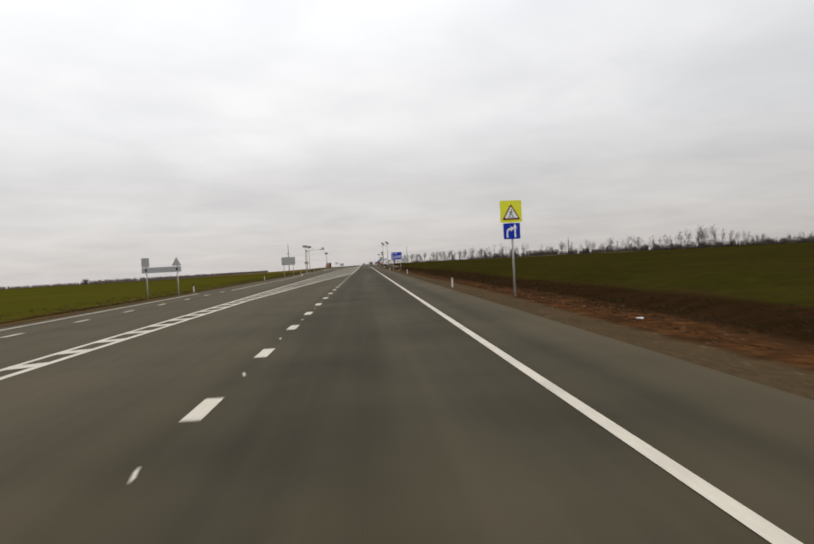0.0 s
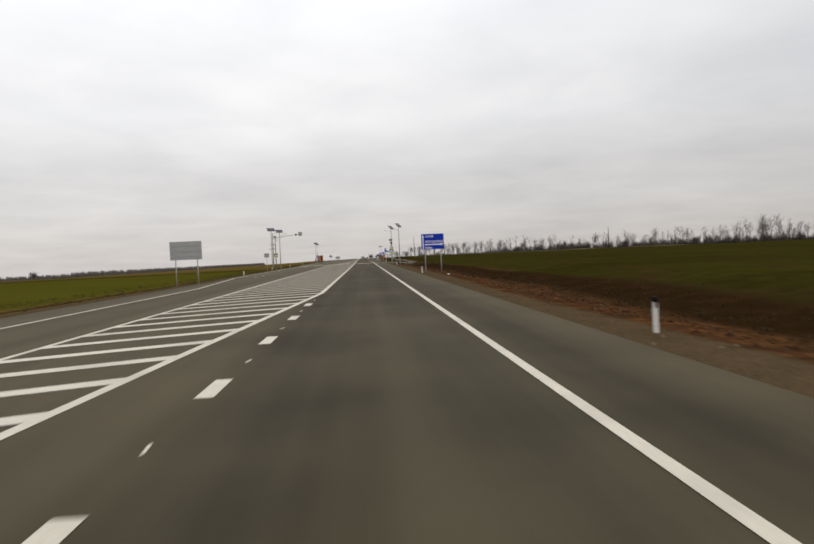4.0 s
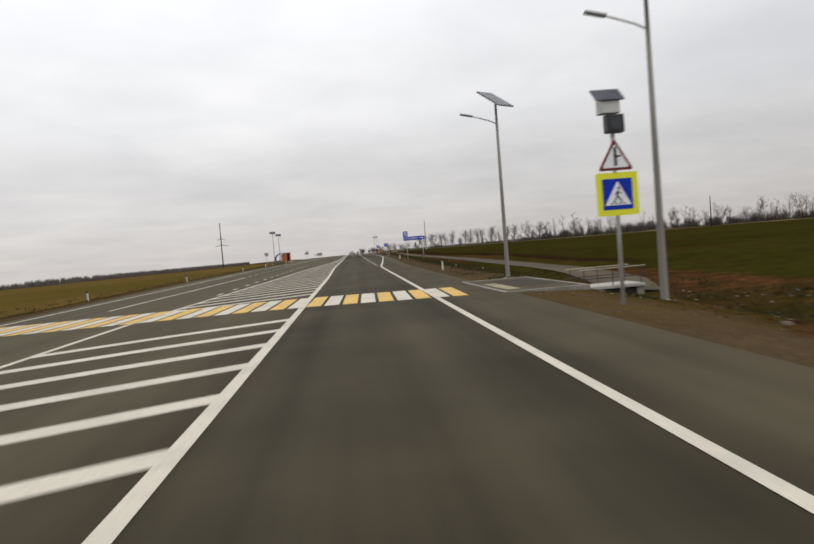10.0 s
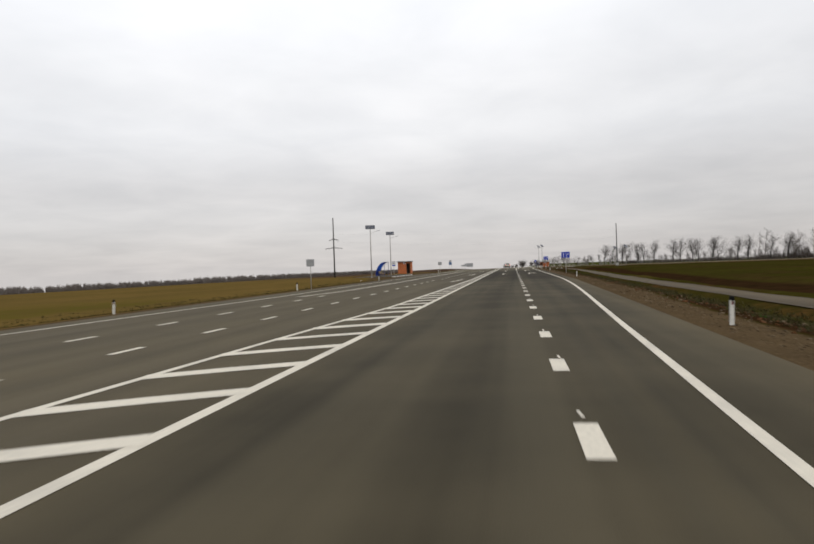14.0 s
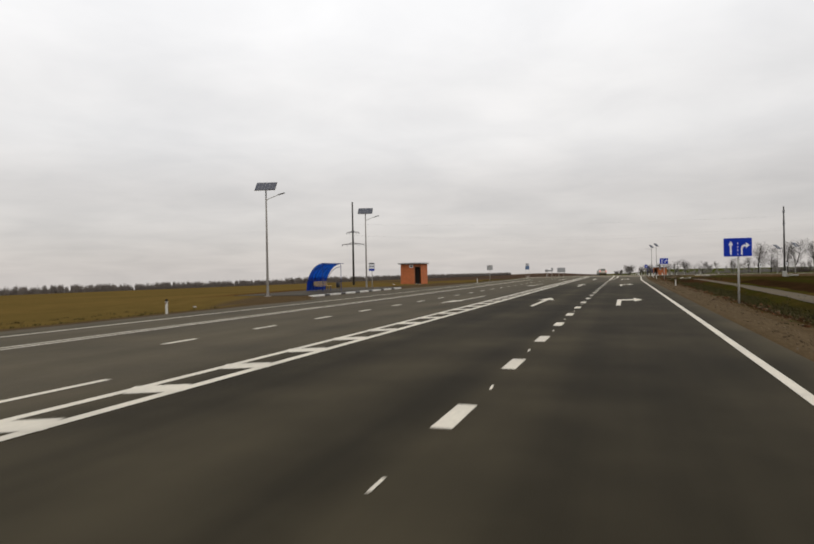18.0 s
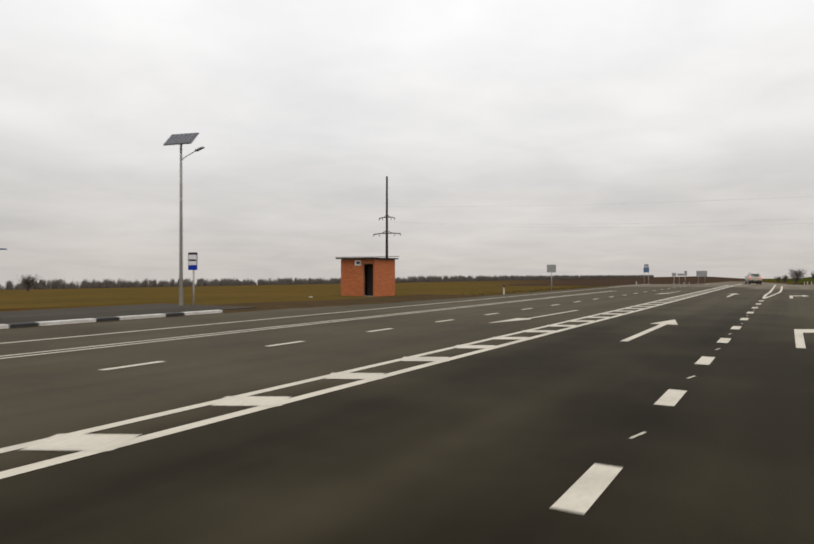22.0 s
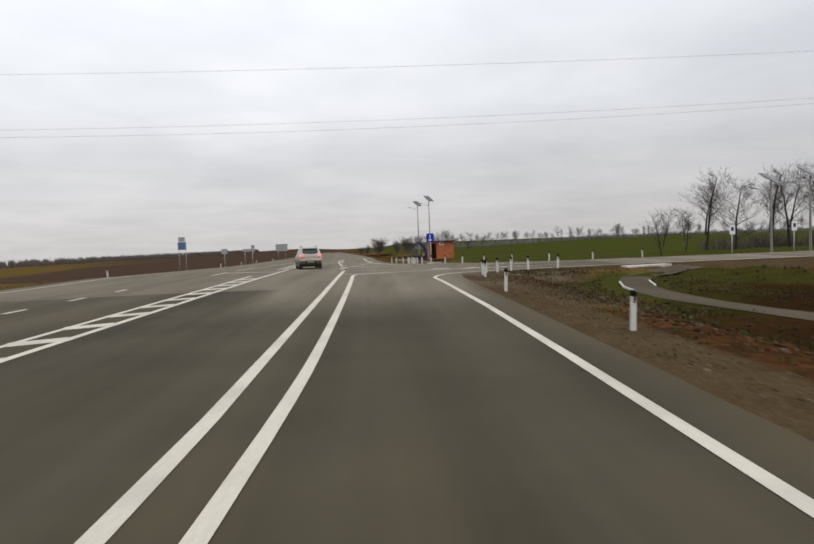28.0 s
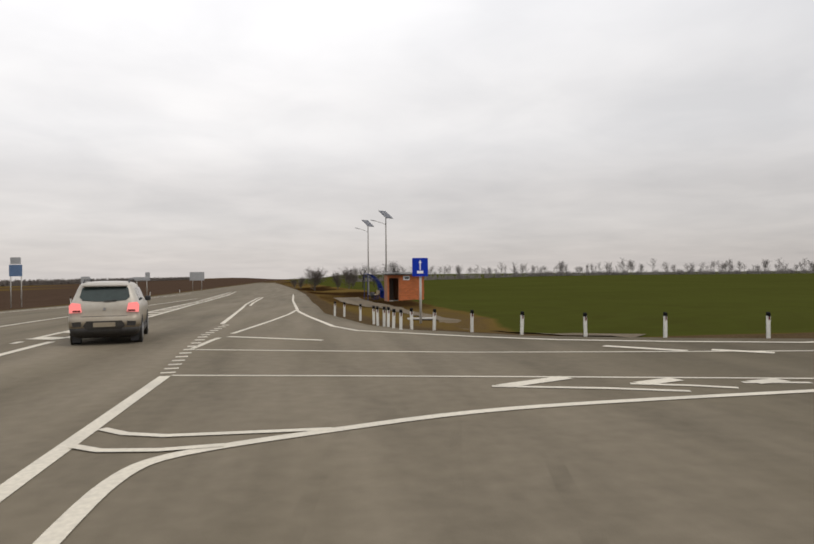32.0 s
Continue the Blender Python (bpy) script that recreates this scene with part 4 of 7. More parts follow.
stripe("left_edge_line", along([(20, -14.0), (185, -13.6), (186, -11.8), (240, -11.8), (262, -13.9), (322, -13.9), (360, -14.2), (386, -15.0), (404, -13.9), (440, -13.95), (470, -13.7), (500, -13.9), (620, -13.7)], 20, 184, 3), 0.075)
stripe("left_edge_line", along([(186, -11.8), (240, -11.8), (262, -13.9)], 186, 262, 3), 0.075)
stripe("left_edge_line", along([(262, -13.9), (322, -13.9), (360, -14.2), (386, -15.0), (404, -14.2), (440, -13.95), (470, -13.5), (500, -13.7), (620, -13.7)], 262, 620, 3), 0.075)
stripe("bay_line", along([(328, -11.3), (356, -11.0)], 328, 357, 3), 0.075)
stripe("bay_line", along([(404, -12.4), (411, -11.45), (433, -10.95), (465, -10.75), (500, -10.7), (516, -10.4)], 404, 512, 2), 0.06)
stripe("bay_line", along([(404, -12.7), (411, -11.8), (433, -11.3), (465, -11.1), (500, -11.05), (516, -10.75)], 404, 512, 2), 0.06)

# gore lines at the turning lane
stripe("gore_line", [(-0.06, 499.8), (-0.12, 506), (0.0, 512), (0.0, 525), (-0.02, 535), (0.0, 539.3)], 0.078)
stripe("gore_line", rounded_line([(-0.02, 500.0), (0.3, 506), (0.6, 512.3), (0.65, 516), (0.66, 524), (0.62, 532), (0.58, 534.2), (0.66, 534.9), (0.83, 535.2), (1.25, 535.45), (1.8, 535.68), (3.43, 536.3), (4.96, 536.52), (9.0, 536.7)]), 0.072, lift=LIFT + 0.002)
stripe("gore_line", [(0.09, 536.25), (0.35, 536.02), (0.72, 535.88), (1.27, 535.87), (2.16, 535.86)], 0.05, lift=LIFT + 0.004)
stripe("gore_line", [(0.04, 535.66), (0.3, 535.48), (0.77, 535.41), (1.27, 535.47)], 0.05, lift=LIFT + 0.006)
stripe("gore_line", [(-0.2, 542.6), (-0.04, 544.15), (0.3, 546.6), (0.76, 550.7), (1.2, 555.4), (1.46, 560.2)], 0.06)
stripe("gore_line", [(1.46, 560.3), (1.2, 568.0), (0.84, 578.6), (0.4, 600.0)], 0.07, lift=LIFT + 0.002)
stripe("stop_line", [(0.08, 539.35), (2.4, 538.83), (3.25, 538.63), (5.89, 538.0), (8.37, 537.39), (10.5, 536.9)], 0.04)
stripe("stop_line", [(-0.1, 542.4), (2.5, 541.6), (4.7, 540.95), (7.5, 540.4), (12, 539.6)], 0.045)
for (xa, ya), (xb, yb), (xc, yc) in (((4.18, 537.66), (5.32, 538.09), (6.34, 536.9)), ((5.91, 537.5), (6.64, 537.68), (7.01, 536.98)), ((7.3, 537.3), (7.9, 537.36), (8.1, 537.12))):
    stripe("island_stripe", [(xa + 0.12, ya - 0.03), (xb, yb)], 0.12, lift=LIFT + 0.003)
    stripe("island_line", [(xa, ya), (xa + 0.6 * (xc - xa), ya + 0.52 * (yc - ya)), (xc, yc)], 0.055, lift=LIFT + 0.0015)
for pts_ in (((7.4, 541.3), (8.45, 540.3)), ((8.95, 540.35), (9.7, 539.75))):
    stripe("island_stripe", list(pts_), 0.11, lift=LIFT + 0.003)
for k in range(17):
    y0 = 539.6 + 0.4 * k + 0.012 * k * k
    x0 = lerp_table([(539.3, 0.0), (541.5, -0.18), (545.5, -0.4), (549.4, -0.4)], y0)
    stripe("give_way_bar", [(x0 - 0.1, y0), (x0 + 0.1, y0 + 0.03)], 0.055 + 0.004 * k)
stripe("far_edge_line", [(3.16, 545.66), (2.63, 547.58), (1.97, 553.5), (1.6, 557.5), (1.44, 560.0)], 0.07)
stripe("island_stripe", [(0.2, 544.75), (2.25, 543.5)], 0.08, lift=LIFT + 0.003)
stripe("far_lane_line", [(-0.58, 549.8), (-1.3, 562.5), (-1.84, 571.0), (-2.4, 587.0), (-2.35, 590.0)], 0.07)
stripe("far_lane_line", [(-1.3, 567.5), (-1.63, 573.4), (-2.1, 589.8)], 0.07, lift=LIFT + 0.003)
stripe("far_lane_line", [(-6.8, 543.0), (-5.1, 542.0), (-3.5, 541.3)], 0.12, lift=LIFT + 0.004)
stripe("far_lane_line", [(-6.95, 540.6), (-6.88, 543.7), (-7.1, 548.6), (-7.5, 554.5), (-7.9, 590)], 0.07)


def painted(name, pieces):
    """A road mark made of convex pieces in one plane."""
    bm = bmesh.new()
    for pts in pieces:
        f = bm.faces.new([bm.verts.new((x, y, road_z(x, y) + LIFT)) for x, y in pts])
        f.normal_update()
        if f.normal.z < 0:
            f.normal_flip()
    return part(name, bm, M_PAINT, marks)


for y0 in (447.6, 474.0, 501.2):
    painted("straight_arrow", [[(-1.99, y0), (-1.84, y0), (-1.82, y0 + 5.05), (-2.0, y0 + 5.05)], [(-1.55, y0 + 5.05), (-1.91, y0 + 7.1), (-2.28, y0 + 5.05)]])
for y0 in (448.1, 474.5, 500.9):
    painted("turn_arrow", [[(1.15, y0), (1.31, y0), (1.33, y0 + 3.65), (1.16, y0 + 4.6)], [(1.33, y0 + 3.65), (1.85, y0 + 3.95), (1.85, y0 + 5.05), (1.16, y0 + 4.6)], [(1.85, y0 + 3.0), (2.2, y0 + 4.5), (1.85, y0 + 6.3)]])
painted("oncoming_arrow", [[(-5.3, 430.0), (-5.44, 430.0), (-5.6, 425.0), (-5.46, 425.0)], [(-5.9, 425.0), (-5.92, 422.6), (-5.34, 424.6), (-5.46, 425.0)]])
for y0 in (450.2, 477.0, 504.0):
    painted("oncoming_arrow", [[(-5.72, y0 + 7.4), (-5.86, y0 + 7.4), (-5.98, y0 + 2.4), (-5.84, y0 + 2.4)], [(-6.28, y0 + 2.4), (-6.3, y0), (-5.72, y0 + 2.0), (-5.84, y0 + 2.4)]])

for x0, bend_, half_ in ((1.3, 1.0, 0.06), (2.05, 1.3, 0.05), (2.65, 1.5, 0.07)):
    pts_ = [(x0 + bend_ * max(0.0, (y_ - 526) / 10) ** 2, y_) for y_ in spread((518, 536, 0.75))]
    stripe("tyre_mark", pts_, half_, M_SKID, LIFT - 0.003)

# zebra crossing, white and yellow bars
for k in range(30):
    xa = 0.85 - 0.5 * k
    if xa - 0.4 < -14.2:
        break
    sk = 0.22 * min(1.0, max(0.0, (0.9 - xa) / 4)) * 2.6
    pts = [(xa, 320.5 + sk), (xa - 0.41, 320.5 + sk), (xa - 0.41 + 0.08, 324.1 + sk), (xa + 0.08, 324.1 + sk)]
    bm = bmesh.new()
    bm.faces.new([bm.verts.new((x, yy, road_z(x, yy) + LIFT + 0.006)) for x, yy in pts[::-1]])
    part("crossing_bar", bm, M_YPAINT if k % 2 == 0 else M_PAINT, marks)

# ---- things beside the road ----


def delineator():
    t = thing("delineator_post", 0, 0, 0, 0, "white plastic roadside marker post with a black head", "marker post", "delineator posts")
    bm = plate(rounded(-0.041, 0.041, -0.15, 0.53, 0.012, 2), -0.022, 0.022)
    part("post_body", bm, M_POST, t)
    bm = bmesh.new()
    a = [(-0.044, -0.025), (0.044, -0.025), (0.044, 0.025), (-0.044, 0.025)]
    lo = [bm.verts.new((x, y, 0.52)) for x, y in a]
    hi = [bm.verts.new((x * 0.94, y * 0.94, 0.595 + (0.02 if y > 0 else 0))) for x, y in a]
    bm.faces.new(hi)
    bm.faces.new(lo[::-1])
    for i in range(4):
        bm.faces.new((lo[i], lo[(i + 1) % 4], hi[(i + 1) % 4], hi[i]))
    bmesh.ops.recalc_face_normals(bm, faces=bm.faces[:])
    head = part("black_head", bm, M_HEAD, t, "black plastic head")
    part("tab", box(-0.010, 0.026, -0.029, -0.023, 0.44, 0.53), M_HEAD, head)
    part("reflector", box(-0.010, 0.014, -0.035, -0.0285, 0.42, 0.50), M_RED, t, "dark red reflector strip")
    return t


POSTS_R = [(2.47, 171.0), (2.9, 212.0), (2.4, 249.5), (2.8, 293.6), (2.85, 339.5), (3.75, 384.0), (5.0, 430.0), (5.2, 476.0), (5.25, 506.9), (5.28, 516.0), (4.95, 523.5), (5.65, 530.45), (5.78, 531.3), (5.85, 532.1), (6.12, 532.8), (6.67, 533.22), (7.34, 533.65), (8.14, 533.86), (9.5, 534.1)]
POSTS_Q = [(2.93, 553.87), (3.24, 553.15), (3.59, 550.33), (3.83, 548.5), (3.86, 547.72), (3.97, 547.16), (4.06, 546.97), (4.11, 546.3), (4.23, 545.81), (4.55, 546.1), (5.05, 545.7), (5.86, 545.1), (6.75, 544.05), (7.9, 543.2), (9.35, 542.5), (11.35, 542.0), (13.8, 541.9), (16.6, 541.8)]
POSTS_L = [(-15.5, 190), (-15.5, 226), (-15.4, 274.5), (-17.2, 309.7), (-18.0, 343), (-17.1, 362.5), (-17.5, 394.5), (-17.5, 418), (-16.6, 445), (-16.0, 502.3), (-16.6, 551.5), (-16.3, 583.4), (-16.1, 594.6), (-17.4, 613.5), (-17.9, 634.7)]
first = None
for i, (x, y) in enumerate(POSTS_R + POSTS_Q + POSTS_L):
    m = pose(x, y, ground_z(x, y), random.uniform(-2, 2), random.uniform(-2, 2), random.uniform(-8, 8))
    if first is None:
        first = delineator()
        first.matrix_basis = m
    else:
        copy_thing(first, m @ Matrix.Scale(0.86, 4) if (x, y) in POSTS_Q else m)


def solar_lamp(x, y, height, side_, label, upright=False, facing=14):
    """Solar street lamp: tapered mast, tilted panel on top, one short arm with a lamp head."""
    z = ground_z(x, y)
    t = thing("solar_street_lamp", x, y, z, 0, label, "street lamp", "solar street lamps")
    h = height - z
    part("mast", tube([(0, 0, -0.3), (0, 0, 0.0), (0, 0, h * 0.5), (0, 0, h)], [0.085, 0.085, 0.065, 0.045], 12), M_GALV, t, smooth=True)
    part("base_flange", box(-0.16, 0.16, -0.16, 0.16, -0.05, 0.02, 0.005), M_STEEL, t)
    arm = [(0, 0, h - 0.75), (side_ * 0.25, 0, h - 0.62), (side_ * 0.75, 0, h - 0.46), (side_ * 1.0, 0, h - 0.40)]
    part("arm", tube(arm, 0.022, 8), M_STEEL, t)
    bm = box(-0.24, 0.24, -0.075, 0.075, -0.03, 0.035, 0.02)
    part("lamp_head", bm, M_LAMP, t, "dark grey lamp head", (side_ * 1.15, 0, h - 0.36), (0, -12 * side_, 0))
    pw, pd = (0.40, 0.66) if upright else (0.68, 0.40)
    pm = part("solar_panel", box(-pw, pw, -pd, pd, -0.02, 0.012, 0.004), M_SOLAR, t, "dark solar panel", (0, 0, h + 0.2), (34, 0, 32) if upright else (44, 0, facing))
    part("panel_frame", box(-pw - 0.02, pw + 0.02, -pd - 0.02, pd + 0.02, -0.035, -0.021), M_STEEL, pm, "grey metal frame")
    for k in range(1, 6):
        part("cell_line", box(-pw + pw / 3 * k - 0.004, -pw + pw / 3 * k + 0.004, -pd, pd, 0.012, 0.0135), M_STEEL, pm)
    part("panel_bracket", tube([(0, 0, h - 0.1), (0, 0.02, h + 0.2)], 0.03, 8), M_STEEL, t)
    return t


solar_lamp(4.57, 317.0, 6.45, -1, "tall grey solar street lamp beside the zebra crossing", True)
solar_lamp(3.68, 327.6, 6.55, -1, "tall grey solar street lamp beside the zebra crossing", True)
solar_lamp(-18.0, 316.2, 6.55, 1, "tall grey solar street lamp on the verge opposite", facing=30)
solar_lamp(-17.8, 325.9, 6.65, 1, "tall grey solar street lamp on the verge opposite", facing=30)
solar_lamp(-20.83, 460.1, 7.0, 1, "tall grey solar street lamp beside the blue bus shelter")
solar_lamp(-21.6, 479.2, 7.0, 1, "tall grey solar street lamp beside the bus stop sign")
solar_lamp(9.0, 588.0, 6.45, -1, "tall grey solar street lamp beside the far brick hut", True)
solar_lamp(8.35, 598.5, 6.45, -1, "tall grey solar street lamp beside the far brick hut", True)


def pole(t, x, top, z=0.0, r=0.038):
    return part("pole", tube([(x, 0, z - 0.3), (x, 0, top)], r, 10), M_STEEL, t, smooth=True)


def walking_figure(parent, x, z, s, y, mat):
    """Plain pictogram strokes of a crossing sign."""
    bm = bmesh.new()
    for a, b, w in (((0.02, 0.62), (-0.04, 0.36), 0.075), ((-0.04, 0.36), (-0.22, 0.06), 0.06), ((-0.04, 0.36), (0.1, 0.22), 0.06), ((0.1, 0.22), (0.2, 0.06), 0.055), ((0.0, 0.56), (-0.16, 0.42), 0.045), ((0.02, 0.56), (0.16, 0.46), 0.045)):
        (x0, z0), (x1, z1) = a, b
        dx, dz = x1 - x0, z1 - z0
        L = math.hypot(dx, dz)
        nx_, nz_ = -dz / L * w / 2, dx / L * w / 2
        plate([(x + s * (x0 + nx_), z + s * (z0 + nz_)), (x + s * (x1 + nx_), z + s * (z1 + nz_)), (x + s * (x1 - nx_), z + s * (z1 - nz_)), (x + s * (x0 - nx_), z + s * (z0 - nz_))], y - 0.004, y, bm)
    plate([(x + s * (0.05 + 0.06 * math.cos(k)), z + s * (0.72 + 0.06 * math.sin(k))) for k in np.linspace(0, 5.5, 8)], y - 0.004, y, bm)
    for k in range(4):
        plate([(x + s * (-0.36 + 0.2 * k), z), (x + s * (-0.26 + 0.2 * k), z), (x + s * (-0.26 + 0.2 * k), z + s * 0.05), (x + s * (-0.36 + 0.2 * k), z + s * 0.05)], y - 0.004, y, bm)
    return part("pictogram", bm, mat, parent)


def triangle(cx_, z0, side_, y0, y1):
    h = side_ * 0.866
    out = []
    for px, pz, a0 in ((cx_ + side_ / 2, z0, -90), (cx_, z0 + h, 30), (cx_ - side_ / 2, z0, 150)):
        r = side_ * 0.045
        ix, iz = cx_ - px, z0 + h / 3 - pz
        L = math.hypot(ix, iz)
        qx, qz = px + ix / L * 2 * r, pz + iz / L * 2 * r
        out += [(qx + r * math.cos(radians(a0 + 40 * k)), qz + r * math.sin(radians(a0 + 40 * k))) for k in range(4)]
    return plate(out, y0, y1)


def warn_triangle(t, cx_, z0, side_, y):
    p = part("warning_triangle", triangle(cx_, z0, side_, y - 0.012, y), M_RED, t, "red bordered warning triangle")
    part("triangle_face", triangle(cx_, z0 + side_ * 0.075, side_ * 0.76, y - 0.017, y - 0.012), M_WHITE, p, "white face")
    return p


def crossing_square(t, cx_, z0, s, y, s_in):
    p = part("yellow_board", plate(rounded(cx_ - s / 2, cx_ + s / 2, z0, z0 + s, 0.04), y - 0.02, y), M_YELLOW, t, "bright yellow-green backing board")
    c = z0 + s / 2
    q = part("blue_panel", plate(rounded(cx_ - s_in / 2, cx_ + s_in / 2, c - s_in / 2, c + s_in / 2, 0.02), y - 0.026, y - 0.021), M_BLUE, p, "blue panel")
    part("white_triangle", plate([(cx_ - s_in * 0.44, c - s_in * 0.36), (cx_ + s_in * 0.44, c - s_in * 0.36), (cx_, c + s_in * 0.42)], y - 0.031, y - 0.027), M_WHITE, p, "white triangle")
    walking_figure(p, cx_, c - s_in * 0.33, s_in * 0.72, y - 0.032, M_BLACK)
    return p


def bent_arrow(p, x, z, s, y, mat, kind="right"):
    """White lane arrows on blue boards."""
    bm = bmesh.new()
    if kind == "up":
        plate([(x - 0.035 * s, z), (x + 0.035 * s, z), (x + 0.035 * s, z + 0.42 * s), (x + 0.1 * s, z + 0.42 * s), (x, z + 0.62 * s), (x - 0.1 * s, z + 0.42 * s), (x - 0.035 * s, z + 0.42 * s)], y - 0.005, y, bm)
    else:
        k = 1 if kind == "right" else -1
        pts = [(-0.035, 0), (0.035, 0), (0.035, 0.30), (0.10, 0.38), (0.17, 0.38), (0.17, 0.30), (0.33, 0.43), (0.17, 0.56), (0.17, 0.46), (0.06, 0.46), (-0.035, 0.34)]
        plate([(x + k * a * s, z + b * s) for a, b in pts][::k], y - 0.005, y, bm)
    return part("arrow", bm, mat, p)


# warning of the crossing, with a lane sign below
t = thing("road_sign", 3.48, 161.6, ground_z(3.48, 161.6), 0, "yellow crossing warning over a blue lane sign on a pole", "road sign")
zb = -ground_z(3.48, 161.6)
pole(t, 0.02, 3.40 + zb)
p = part("yellow_board", plate(rounded(-0.4, 0.4, 2.66 + zb, 3.46 + zb, 0.04), -0.075, -0.055), M_YELLOW, t, "bright yellow-green board")
w = warn_triangle(p, 0, 2.76 + zb, 0.66, -0.077)
walking_figure(w, 0, 2.83 + zb, 0.40, -0.096, M_BLACK)
p = part("blue_panel", plate(rounded(-0.31, 0.31, 2.05 + zb, 2.63 + zb, 0.03), -0.075, -0.06), M_BLUE, t, "blue lane panel")
bent_arrow(p, -0.17, 2.1 + zb, 0.75, -0.076, M_WHITE, "right")
bent_arrow(p, 0.12, 2.1 + zb, 0.82, -0.076, M_WHITE, "up")

# direction board to Azov and Otradovka
gz = ground_z(3.9, 255.8)
t = thing("direction_sign", 3.95, 255.8, gz, -1, "large blue direction board with white lettering on two grey posts", "road sign")
for x in (-0.66, 0.68):
    pole(t, x, 2.95 - gz, r=0.045)
b0, b1 = 1.76 - gz, 3.06 - gz
brd = part("board", plate(rounded(-0.95, 0.95, b0, b1, 0.06), -0.085, -0.06), M_BLUE, t, "blue board")
part("board_border", plate(rounded(-0.955, 0.955, b0 - 0.005, b1 + 0.005, 0.06), -0.06, -0.055), M_WHITE, brd, "white rim")
part("board_back", plate(rounded(-0.94, 0.94, b0 + 0.01, b1 - 0.01, 0.05), -0.054, -0.046), M_SIGN_BACK, brd, "bare metal back")
yf = -0.0865
lettering("lettering", "АЗОВ", 0.235, -0.60, b1 - 0.29, yf, M_WHITE, brd, 0.66)
lettering("lettering", "ОТРАДОВКА", 0.235, -0.66, b1 - 0.74, yf, M_WHITE, brd, 1.56)
lettering("lettering", "350м", 0.2, -0.66, b0 + 0.06, yf, M_WHITE, brd, 0.6)
bm = plate([(-0.85, b0 + 0.02), (-0.77, b0 + 0.02), (-0.77, b1 - 0.25), (-0.69, b1 - 0.27), (-0.81, b1 - 0.06), (-0.93, b1 - 0.27), (-0.85, b1 - 0.25)], yf - 0.004, yf)
part("arrow", bm, M_WHITE, brd)
bm = plate([(-0.68, b0 + 0.36), (0.68, b0 + 0.36), (0.66, b0 + 0.27), (0.90, b0 + 0.41), (0.66, b0 + 0.54), (0.68, b0 + 0.45), (-0.68, b0 + 0.45)], yf - 0.004, yf)
part("arrow", bm, M_WHITE, brd)

# crossing sign mast with signal lamp
gz = ground_z(3.07, 315.7)
t = thing("crossing_sign", 3.07, 315.7, gz, 0, "pedestrian crossing sign, warning triangle, signal lamp and solar box on pole", "road sign")
u = -gz
pole(t, 0.0, 3.9 + u, r=0.04)
crossing_square(t, 0.0, 1.72 + u, 0.84, -0.05, 0.6)
w = warn_triangle(t, 0.0, 2.6 + u, 0.72, -0.05)
bm = plate([(-0.03, 2.69 + u), (0.03, 2.69 + u), (0.03, 3.05 + u), (-0.03, 3.05 + u)], -0.073, -0.068)
plate([(0.03, 2.86 + u), (0.12, 2.86 + u), (0.12, 2.89 + u), (0.03, 2.89 + u)], -0.073, -0.068, bm)
part("pictogram", bm, M_BLACK, w)
p = part("signal_lamp", box(-0.15, 0.2, -0.14, 0.06, 3.33 + u, 3.68 + u, 0.015), M_BLACK, t, "dark signal lamp")
part("lens", tube([(0.03, -0.15, 3.505 + u), (0.03, -0.141, 3.505 + u)], 0.13, 20), M_LENS, p, "dark round lens")
part("battery_box", box(-0.24, 0.14, -0.12, 0.14, 3.71 + u, 3.99 + u, 0.01), M_BOX, t, "pale grey battery box")
part("solar_panel", box(-0.3, 0.28, -0.2, 0.2, -0.015, 0.015, 0.004), M_SOLAR, t, "dark solar panel", (-0.05, 0, 4.08 + u), (40, 0, 0))

# cantilever over the oncoming lanes
gz = ground_z(-18.3, 323.3)
t = thing("cantilever_sign_mast", -18.3, 323.3, gz, 0, "grey cantilever mast with a signal and sign over the oncoming lane", "sign mast")
u = -gz
part("mast", tube([(0, 0, -0.3), (0, 0, 3.9 + u), (0, 0, 5.5 + u)], [0.10, 0.09, 0.075], 12), M_MAST, t, smooth=True)
part("mast_collar", tube([(0, 0, 4.0 + u), (0, 0, 4.2 + u)], 0.13, 12), M_LAMP, t)
arm = [(0.0, 0, 5.1 + u), (0.12, 0, 5.45 + u), (0.5, 0, 5.62 + u), (2.4, -0.05, 5.82 + u), (4.0, -0.1, 5.95 + u), (4.9, -0.1, 6.02 + u)]
part("arm", tube(arm, [0.07, 0.07, 0.06, 0.05, 0.045, 0.04], 10), M_MAST, t, smooth=True)
part("brace", tube([(0, 0, 4.75 + u), (1.2, 0, 5.68 + u)], 0.03, 8), M_STEEL, t)
part("signal_lamp", box(3.75, 4.05, -0.25, 0.05, 5.78 + u, 6.08 + u, 0.02), M_BLACK, t, "black signal lamp")
part("sign_board", plate(rounded(4.35, 5.05, 5.72 + u, 6.42 + u, 0.04), -0.03, 0.0), M_SIGN_BACK, t, "bare back of a square sign")
part("board_rail", box(4.35, 5.05, -0.05, -0.031, 6.02 + u, 6.08 + u), M_STEEL, t)
